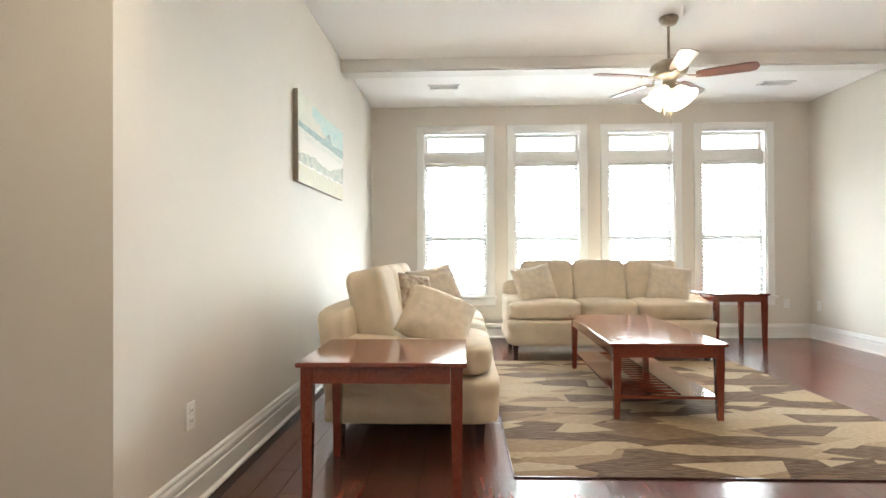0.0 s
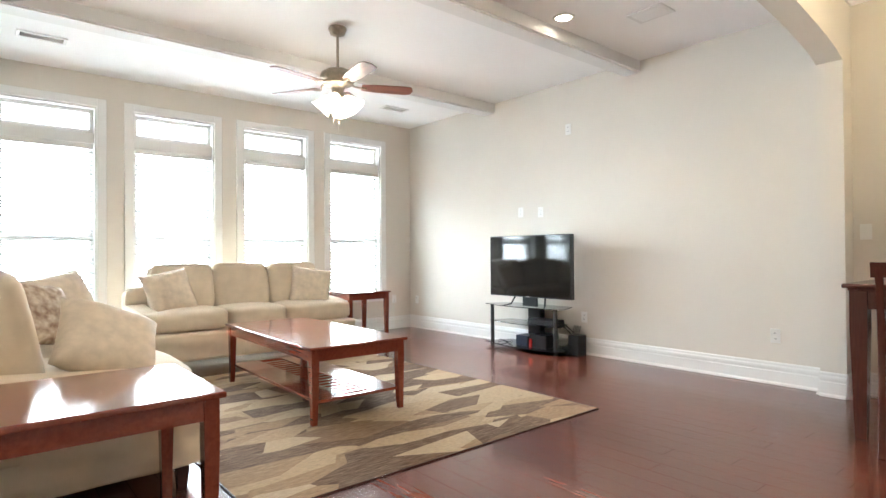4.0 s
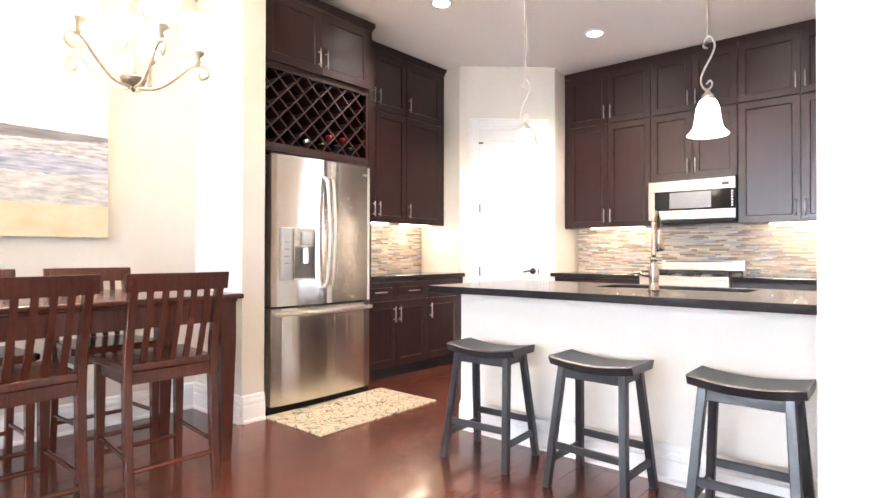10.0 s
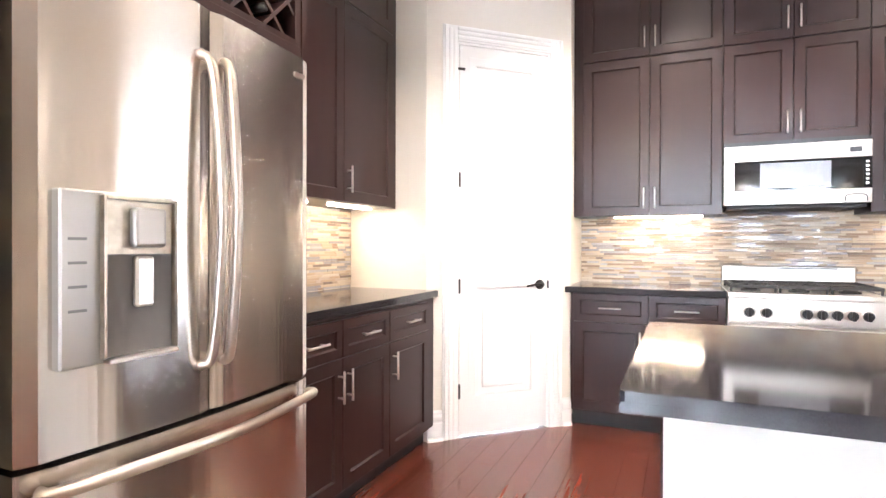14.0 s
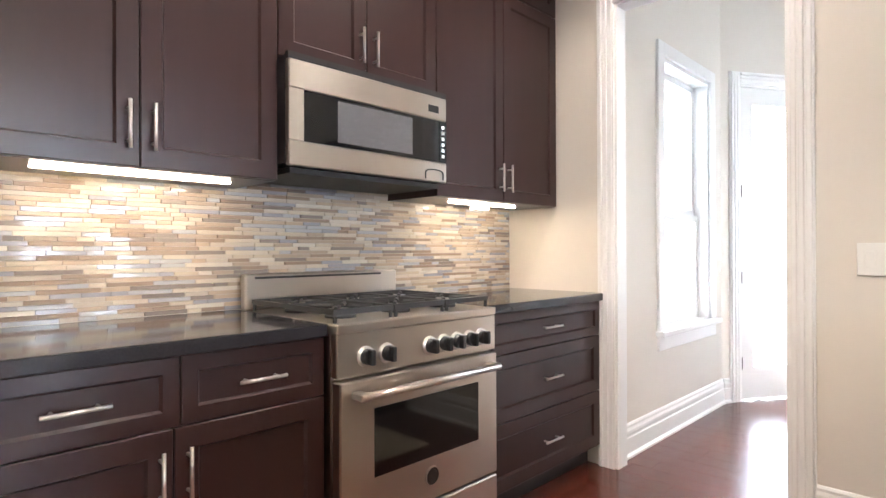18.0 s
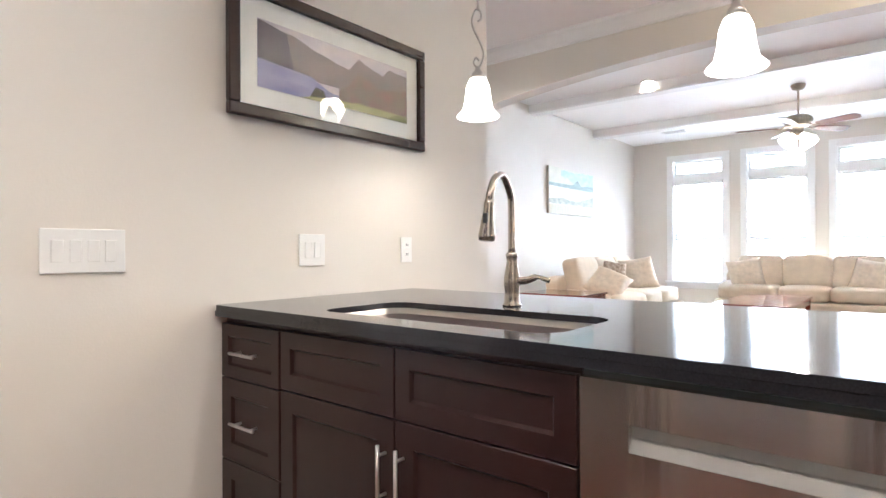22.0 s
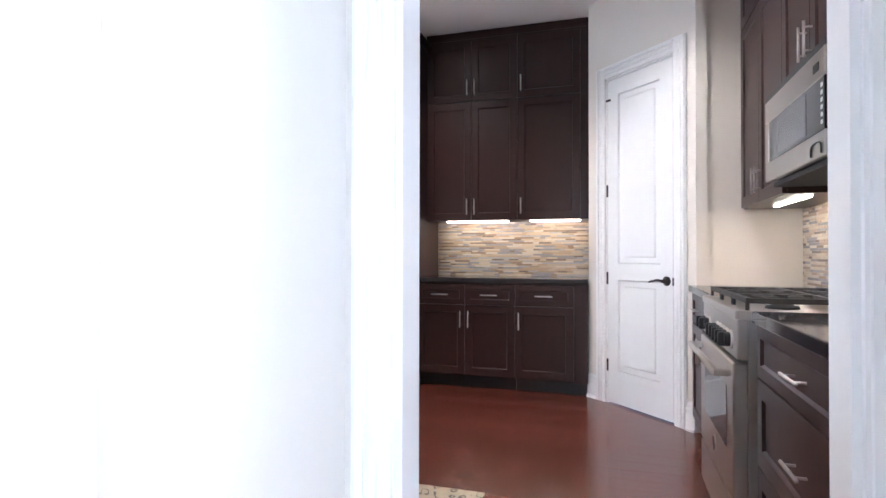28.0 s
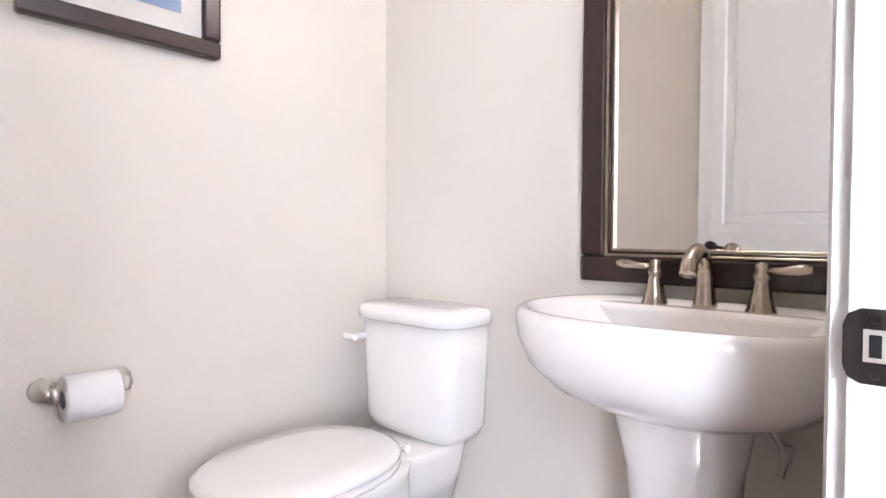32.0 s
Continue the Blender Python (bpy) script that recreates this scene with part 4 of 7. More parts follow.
clutter = [("receiver", (4.60, 4.80, 4.66, 5.02, 0.3085, 0.365), M_BLACK, "black media receiver on the glass shelf", "electronics"),
           ("game_console", (4.58, 4.80, 4.74, 4.98, 0.0525, 0.20), M_BLACK, "black boxy console on the base shelf", "electronics"),
           ("speaker_box", (4.72, 4.86, 4.42, 4.56, 0.0, 0.22), M_BLACK, "small black speaker on the floor", "speaker"),
           ("cable_box", (4.58, 4.76, 5.00, 5.18, 0.0525, 0.17), M_BLUE, "dark blue device on the base shelf", "electronics"),
           # red glow among the devices, put in as a thin unlit red block
           ("red_glow_block", (4.552, 4.576, 4.93, 4.965, 0.0525, 0.15), M_RED, "small red block standing for a red glow on the base shelf", "case")]
for nm, bx, mt, lb, ct in clutter:
    tagged(part(nm, box(*bx, bevel=0.006), mt), lb, ct)
random.seed(4)
for k in range(5):
    y0 = 4.52 + 0.02 * k
    pts = spline([(4.80, y0 + 0.14, 0.32), (4.76, y0 + random.uniform(-0.08, 0.08), 0.20), (4.70, y0 - 0.02, 0.06), (4.64 + 0.03 * k, y0 + 0.06, 0.016), (4.72, y0 + 0.15, 0.018), (4.81, y0 + 0.02, 0.10), (4.90, y0, 0.30)], 6)
    tagged(part("power_cable", tube(pts, 0.0035, 6), M_BLACK, smooth=True), "tangled black cable behind the stand", "cable", "cables")
loop = spline([(4.60 + 0.055 * math.cos(a), 5.36 + 0.10 * math.sin(a), 0.060 + 0.012 * (k % 3)) for k, a in enumerate([i * 0.7 for i in range(22)])], 3)
tagged(part("coiled_cable", tube(loop, 0.0045, 6), M_BLACK, smooth=True), "coiled black cable on the base shelf", "cable", "cables")


def wall_plate(name, m, w, h, toggles, label, kind="rocker"):
    t = thing(name, m, label, "switch" if kind == "rocker" else "outlet")
    part("plate", box(-w / 2, w / 2, -0.006, 0, -h / 2, h / 2, bevel=0.002, seg=2), M_PLATE, t)
    n = toggles
    for k in range(n):
        x = (k - (n - 1) / 2) * 0.046
        if kind == "rocker":
            part("rocker", moved(box(-0.016, 0.016, -0.009, -0.0062, -0.033, 0.033, bevel=0.002), pose(x, 0, 0, 3)), M_PLATE, t)
        else:
            part("socket", join(box(x - 0.016, x + 0.016, -0.0085, -0.0062, 0.008, 0.038, bevel=0.002), box(x - 0.016, x + 0.016, -0.0085, -0.0062, -0.038, -0.008, bevel=0.002)), M_PLATE, t)
            part("slot", join(box(x - 0.007, x - 0.004, -0.0092, -0.0086, 0.018, 0.029), box(x + 0.004, x + 0.007, -0.0092, -0.0086, 0.018, 0.029)), M_BLACK, t)
            part("slot", join(box(x - 0.007, x - 0.004, -0.0092, -0.0086, -0.028, -0.017), box(x + 0.004, x + 0.007, -0.0092, -0.0086, -0.028, -0.017)), M_BLACK, t)
    return t


E_, W_, N_, S_ = (pose(0, 0, 0, 0, 0, a) for a in (-90, 90, 0, 180))  # turned to face west, east, south and north
at = lambda x, y, z, r: Matrix.Translation((x, y, z)) @ r
for y, z in ((5.384, 1.592), (5.075, 1.577), (4.67, 2.475)):
    wall_plate("blank_plate", at(4.913, y, z, E_), 0.075, 0.118, 1, "white wall plate on the television wall", "outlet")
for p in ((4.913, 2.60, 0.40), (4.913, 7.46, 0.42), (4.998, 1.86, 0.42), (4.913, 4.48, 0.40)):
    wall_plate("wall_outlet", at(*p, E_), 0.075, 0.118, 1, "white wall outlet above the baseboard", "outlet")
wall_plate("wall_outlet", at(-0.678, 2.79, 0.40, W_), 0.075, 0.118, 1, "white wall outlet above the baseboard", "outlet")
wall_plate("wall_outlet", at(4.61, 7.628, 0.438, N_), 0.075, 0.118, 1, "white wall outlet beside the window", "outlet")
wall_plate("light_switch", at(-0.678, 2.40, 1.30, W_), 0.08, 0.12, 1, "white switch beside the arch")
wall_plate("light_switch", at(4.998, 2.00, 1.24, E_), 0.075, 0.118, 1, "white switch in the dining nook")
wall_plate("light_switch", at(1.1925, -1.981, 1.115, W_), 0.222, 0.128, 4, "white four-gang rocker switch on the tan wall")
wall_plate("light_switch", at(1.1925, -1.163, 1.115, W_), 0.128, 0.128, 2, "white two-gang rocker switch above the counter")
wall_plate("wall_outlet", at(1.1925, -0.60, 1.115, W_), 0.075, 0.122, 1, "white outlet above the counter", "outlet")

# ceiling fan
fan = thing("ceiling_fan", pose(2.19, 4.98, H), "walnut ceiling fan with four lit glass shades", "fan")
part("canopy", lathe([(0, 0), (0.075, 0), (0.078, -0.015), (0.060, -0.055), (0.022, -0.07), (0, -0.07)], 24), M_PEWTER, fan, smooth=True)
part("downrod", rod((0, 0, -0.068), (0, 0, -0.36), 0.011, 12), M_PEWTER, fan)
part("motor", lathe([(0, -0.345), (0.05, -0.348), (0.10, -0.362), (0.140, -0.39), (0.150, -0.425), (0.138, -0.455), (0.128, -0.462), (0.132, -0.472), (0.100, -0.488), (0.062, -0.498), (0.050, -0.53), (0.056, -0.565), (0.066, -0.585), (0.055, -0.608), (0.02, -0.62), (0, -0.622)], 32), M_PEWTER, fan, "antique pewter motor housing", True)
blade_mesh = None
for k in range(5):
    m = pose(0, 0, -0.490, 0, 0, 47 + 72 * k)
    if blade_mesh is None:
        outl = [(0.20, -0.045), (0.30, -0.062), (0.58, -0.070), (0.625, -0.058), (0.645, 0), (0.625, 0.058), (0.58, 0.070), (0.30, 0.062), (0.20, 0.045)]
        bl = part("blade", extrude(outl, -0.004, 0.004, bevel=0.002, m=pose(0, 0, 0, -12)), M_FANWOOD, fan, "walnut fan blade")
        br = part("blade_arm", tube(spline([(0.09, 0, 0.03), (0.14, 0.02, 0.01), (0.18, -0.02, -0.01), (0.24, 0, -0.006)], 5), 0.008, 8), M_PEWTER, fan, smooth=True)
        blade_mesh = (bl, br)
        bl.matrix_basis = br.matrix_basis = m
    else:
        again(bl, "blade", fan, m), again(br, "blade_arm", fan, m)
BELL = [(0.018, 0.0), (0.030, -0.012), (0.045, -0.045), (0.058, -0.085), (0.078, -0.112), (0.075, -0.113), (0.054, -0.086), (0.041, -0.045), (0.026, -0.014), (0.018, -0.004)]
for k in range(4):
    m = pose(0, 0, -0.585, 0, 0, 45 + 90 * k) @ pose(0.065, 0, 0, 0, -42, 0) @ Matrix.Scale(1.18, 4)
    sh = part("glass_shade", lathe(BELL, 20), M_LAMPGLASS, fan, "lit frosted glass shade", True)
    sh.matrix_basis = m
for x, l in ((0.02, 0.22), (-0.03, 0.16)):
    part("pull_chain", rod((x, 0.02, -0.61), (x, 0.02, -0.65 - l), 0.0015, 6), M_PEWTER, fan)
lamp("fan_light", "POINT", (2.19, 4.98, H - 0.74), 30, WARM, size=0.08)


def downlight(x, y, z):
    t = thing("recessed_light", pose(x, y, z), "white trimmed recessed ceiling light, lit", "light", "recessed lights")
    part("trim_ring", lathe([(0.062, 0.0), (0.088, 0.0), (0.090, -0.004), (0.066, -0.010), (0.062, 0.0)], 28), M_TRIM, t, smooth=True)
    part("lens", lathe([(0, -0.002), (0.062, -0.002), (0.062, -0.006), (0, -0.006)], 28), M_BULB, t, "glowing lens")


for c in CANS:
    downlight(*c)


# even grey for the flat sheet behind the vent slats
M_DUCT = material("duct_grey", (0.33, 0.32, 0.31), 0.8, bump=0)


def vent(x, y, z, w=0.36, d=0.16, rz=0):
    t = thing("ceiling_vent", pose(x, y, z, 0, 0, rz), "white louvred ceiling air vent", "vent", "ceiling vents")
    f = None
    for a in ((-w / 2, w / 2, -d / 2, -d / 2 + 0.025), (-w / 2, w / 2, d / 2 - 0.025, d / 2), (-w / 2, -w / 2 + 0.025, -d / 2 + 0.025, d / 2 - 0.025), (w / 2 - 0.025, w / 2, -d / 2 + 0.025, d / 2 - 0.025)):
        f = box(*a, -0.012, 0, bm=f)
    part("frame", f, M_TRIM, t)
    part("duct", box(-w / 2 + 0.025, w / 2 - 0.025, -d / 2 + 0.025, d / 2 - 0.025, -0.003, -0.001), M_DUCT, t)
    n = int((d - 0.05) / 0.018)
    s = None
    for k in range(n):
        m = pose(0, -d / 2 + 0.034 + 0.018 * k, -0.009, 35)
        if s is None:
            s = part("slat", box(-w / 2 + 0.026, w / 2 - 0.026, -0.008, 0.008, -0.001, 0.001), M_TRIM, t)
            s.matrix_basis = m
        else:
            again(s, "slat", t, m)


vent(0.30, 6.75, H), vent(4.05, 6.80, H), vent(3.97, 3.15, H, 0.30, 0.22, 90)

# ---- pictures ----



def daub(name, a, c, scale=14, stretch=(1, 1, 5), rough=0.6):
    return material(name, a, rough, second=c, scale=scale, stretch=stretch, bump=0.25, bump_scale=70)


def strip(t, area, lo, hi, mat, k, depth, u0=0.0, u1=1.0, ragged=0.0, n=60):
    """A painted patch of a picture between two outlines, lo and hi: points (u, v) joined by straight runs."""
    ax, bx_, az, bz = area

    def value(line, u):
        for (p, a), (q, c) in zip(line, line[1:]):
            if p <= u <= q:
                return a + (c - a) * (u - p) / (q - p)
        return line[-1][1]

    b = bmesh.new()
    rows = []
    for i in range(n + 1):
        u = u0 + (u1 - u0) * i / n
        w = [value(lo, u), value(hi, u)]
        for j in (0, 1):
            if 0.001 < w[j] < 0.999:
                w[j] += ragged * (noise.noise(Vector((u * 22, k * 3.7 + j, 0))) + 0.6 * noise.noise(Vector((u * 60, k, j))))
        w[1] = min(1.0, max(w[0] + 0.002, w[1]))
        rows.append([b.verts.new((ax + (bx_ - ax) * u, depth - 0.00025 * k, az + (bz - az) * v)) for v in w])
    for p, q in zip(rows, rows[1:]):
        b.faces.new((p[0], q[0], q[1], p[1]))
    part("painted_patch", b, mat, t)


F = lambda v: [(0, v), (1, v)]
LAND = [(F(0.63), F(1.0), daub("pale_yellow_daub", (0.72, 0.70, 0.58), (0.60, 0.60, 0.50), 5, (1, 1, 2)), 0, 1, 0.02),
        ([(0, 0.9), (0.4, 0.8), (0.6, 0.66), (1, 0.64)], [(0, 0.96), (0.5, 0.95), (1, 1.0)], daub("pale_teal_daub", (0.42, 0.60, 0.57), (0.66, 0.70, 0.62), 6, (1, 1, 2)), 0.25, 1, 0.03),
        ([(0, 0.60), (1, 0.55)], [(0, 0.66), (0.5, 0.67), (0.62, 0.80), (0.7, 0.68), (1, 0.72)], daub("grey_green_daub", (0.20, 0.27, 0.26), (0.38, 0.48, 0.46), 8, (1, 1, 4)), 0, 1, 0.012),
        (F(0.50), F(0.59), daub("white_daub", (0.80, 0.79, 0.72), (0.62, 0.64, 0.58), 9), 0.1, 1, 0.015),
        (F(0.22), [(0, 0.30), (0.3, 0.36), (0.6, 0.30), (1, 0.48)], daub("olive_daub", (0.60, 0.59, 0.46), (0.28, 0.31, 0.27), 11, (1, 1, 1.5)), 0, 1, 0.03),
        (F(0.0), F(0.2), daub("straw_daub", (0.66, 0.62, 0.44), (0.48, 0.46, 0.34), 9, (3, 3, 0.8)), 0, 1, 0.03)]
SEA = [(F(0.72), F(1.0), daub("cloud_daub", (0.80, 0.77, 0.70), (0.52, 0.51, 0.53), 5, (1, 1, 2.2)), 0, 1, 0.0),
       (F(0.645), F(0.73), daub("low_sky_daub", (0.82, 0.78, 0.67), (0.74, 0.70, 0.60), 5), 0, 1, 0.01),
       ([(0, 0.565), (1, 0.60)], F(0.645), daub("far_sea_daub", (0.13, 0.12, 0.14), (0.30, 0.29, 0.32), 4, (1, 1, 8)), 0, 1, 0.004),
       (F(0.49), [(0, 0.57), (0.5, 0.585), (1, 0.61)], daub("breaker_daub", (0.70, 0.69, 0.68), (0.22, 0.22, 0.28), 13, (1, 1, 6)), 0, 1, 0.012),
       (F(0.37), F(0.50), daub("wave_daub", (0.22, 0.24, 0.36), (0.55, 0.56, 0.62), 8, (1, 1, 7)), 0, 1, 0.014),
       (F(0.19), F(0.385), daub("foam_daub", (0.68, 0.67, 0.64), (0.36, 0.36, 0.38), 11, (1, 1, 4)), 0, 1, 0.014),
       (F(0.0), F(0.20), daub("sand_daub", (0.66, 0.50, 0.30), (0.72, 0.62, 0.47), 5, (1, 1, 2)), 0, 1, 0.01)]
M_SKYP = daub("evening_sky_print", (0.62, 0.53, 0.53), (0.42, 0.38, 0.46), 7, (1, 1, 3), 0.2)
LAKE = [(F(0.30), [(0, 0.99), (0.2, 0.90), (0.32, 0.80), (0.48, 0.70), (0.55, 0.68), (0.62, 0.90), (0.72, 0.80), (0.80, 0.76), (0.86, 0.90), (1, 0.86)], daub("misty_hill_print", (0.13, 0.10, 0.11), (0.24, 0.18, 0.18), 12, (1, 1, 1.5), 0.2), 0, 1, 0.02),
        (F(0.36), [(0, 0.98), (0.16, 0.90), (0.2, 0.36)], daub("dark_hill_print", (0.05, 0.04, 0.065), (0.10, 0.08, 0.10), 9, (1, 1, 1), 0.2), 0, 0.2, 0.01),
        (F(0.0), [(0, 0.42), (0.3, 0.36), (0.42, 0.20), (0.6, 0.14), (1, 0.12)], daub("blue_lake_print", (0.20, 0.20, 0.38), (0.34, 0.33, 0.48), 6, (1, 1, 5), 0.2), 0, 1, 0.01),
        (F(0.08), [(0.42, 0.2), (0.56, 0.42), (0.62, 0.66), (0.72, 0.55), (0.8, 0.5), (1, 0.58)], daub("autumn_tree_print", (0.20, 0.095, 0.085), (0.12, 0.10, 0.08), 22, (1, 1, 1), 0.2), 0.48, 1, 0.05),
        (F(0.02), [(0.29, 0.03), (0.33, 0.22), (0.38, 0.20), (0.40, 0.03)], daub("bush_print", (0.035, 0.04, 0.025), (0.08, 0.08, 0.05), 22, (1, 1, 1), 0.2), 0.29, 0.40, 0.02),
        (F(0.0), [(0.24, 0.01), (0.35, 0.07), (0.6, 0.13), (1, 0.12)], daub("meadow_print", (0.20, 0.22, 0.08), (0.34, 0.33, 0.16), 20, (1, 1, 2), 0.2), 0.24, 1, 0.02)]
M_HAZEP = daub("hazy_sky_print", (0.60, 0.61, 0.60), (0.48, 0.50, 0.54), 7, (1, 1, 3), 0.2)
BOAT = [(F(0.40), [(0, 0.84), (0.2, 0.78), (0.45, 0.88), (0.7, 0.72), (0.85, 0.80), (1, 0.74)], daub("mountain_print", (0.24, 0.20, 0.20), (0.36, 0.29, 0.25), 14, (1, 1, 1), 0.2), 0, 1, 0.02),
        (F(0.36), [(0, 0.56), (0.4, 0.62), (0.7, 0.55), (1, 0.62)], daub("autumn_bank_print", (0.34, 0.24, 0.10), (0.13, 0.15, 0.07), 26, (1, 1, 1), 0.2), 0, 1, 0.04),
        (F(0.0), F(0.40), daub("harbour_water_print", (0.13, 0.24, 0.44), (0.26, 0.38, 0.54), 9, (1, 1, 6), 0.2), 0, 1, 0.012),
        ([(0.52, 0.26), (0.60, 0.26)], [(0.52, 0.27), (0.57, 0.56), (0.60, 0.30)], M_PLATE, 0.52, 0.60, 0.0)]


M_EDGE = daub("canvas_edge", (0.42, 0.36, 0.27), (0.30, 0.27, 0.21), 9)


def canvas(name, m, w, h, layers, label, d=0.035):
    t = thing(name, m, label, "painting")
    for k, (lo, hi, mt, u0, u1, rag) in enumerate(layers):
        strip(t, (-w / 2, w / 2, -h / 2, h / 2), lo, hi, mt, k + 1, -d - 0.002, u0, u1, rag)
    mat = M_MAT
    part("stretcher", box(-w / 2, w / 2, -d + 0.002, 0, -h / 2, h / 2, bevel=0.002), M_EDGE, t)
    part("painted_face", box(-w / 2, w / 2, -d - 0.002, -d + 0.0015, -h / 2, h / 2), mat, t)
    return t


def framed(name, m, w, h, fw, mat, layers, label, mat_w):
    t = thing(name, m, label, "picture")
    e = fw + mat_w
    for k, (lo, hi, mt, u0, u1, rag) in enumerate(layers):
        strip(t, (-w / 2 + e, w / 2 - e, -h / 2 + e, h / 2 - e), lo, hi, mt, k + 1, -0.0145, u0, u1, rag)
    for a in ((-w / 2, w / 2, -h / 2, -h / 2 + fw), (-w / 2, w / 2, h / 2 - fw, h / 2), (-w / 2, -w / 2 + fw, -h / 2 + fw, h / 2 - fw), (w / 2 - fw, w / 2, -h / 2 + fw, h / 2 - fw)):
        part("frame_rail", box(a[0], a[1], -0.032, -0.002, a[2], a[3], bevel=0.006, seg=2), M_DARKFRAME, t)
    part("mount", box(-w / 2 + fw, w / 2 - fw, -0.012, -0.004, -h / 2 + fw, h / 2 - fw), M_MAT, t, "cream mat board")
    part("print", box(-w / 2 + fw + mat_w, w / 2 - fw - mat_w, -0.0145, -0.0125, -h / 2 + fw + mat_w, h / 2 - fw - mat_w), mat, t)
    g = part("glazing", box(-w / 2 + fw, w / 2 - fw, -0.021, -0.018, -h / 2 + fw, h / 2 - fw), M_GLASS, t, "clear picture glass")
    g.visible_shadow = False
    return t


canvas("canvas_painting", at(-0.678, 4.995, 1.94, W_), 1.446, 0.655, LAND, "abstract teal and cream landscape canvas")
canvas("canvas_painting", at(4.998, 1.057, 1.722, E_), 0.765, 1.00, SEA, "grey seascape canvas with sandy shore")
framed("framed_picture", at(1.193, -1.014, 1.848, W_), 1.05, 0.494, 0.045, M_SKYP, LAKE, "dark framed panorama of a lake and hills", 0.075)

# ---- dining nook ----
dt = thing("dining_table", pose(4.215, 1.126, -0.016), "dark mahogany counter-height dining table", "table")
part("tabletop", box(-0.45, 0.45, -0.725, 0.725, 0.892, 0.92, bevel=0.010, seg=3), M_MAHOG, dt)
part("top_moulding", box(-0.425, 0.425, -0.70, 0.70, 0.878, 0.8918, bevel=0.004), M_MAHOG, dt)
for sx in (-1, 1):
    for sy in (-1, 1):
        part("leg", taper_leg(sx * 0.375, sy * 0.65, 0.878, 0.055, 0.088), M_MAHOG, dt)
for s in (-1, 1):
    part("apron", box(-0.33, 0.33, s * 0.67 - 0.012, s * 0.67 + 0.012, 0.775, 0.8775), M_MAHOG, dt)
    part("apron", box(s * 0.395 - 0.012, s * 0.395 + 0.012, -0.605, 0.605, 0.775, 0.8775), M_MAHOG, dt)


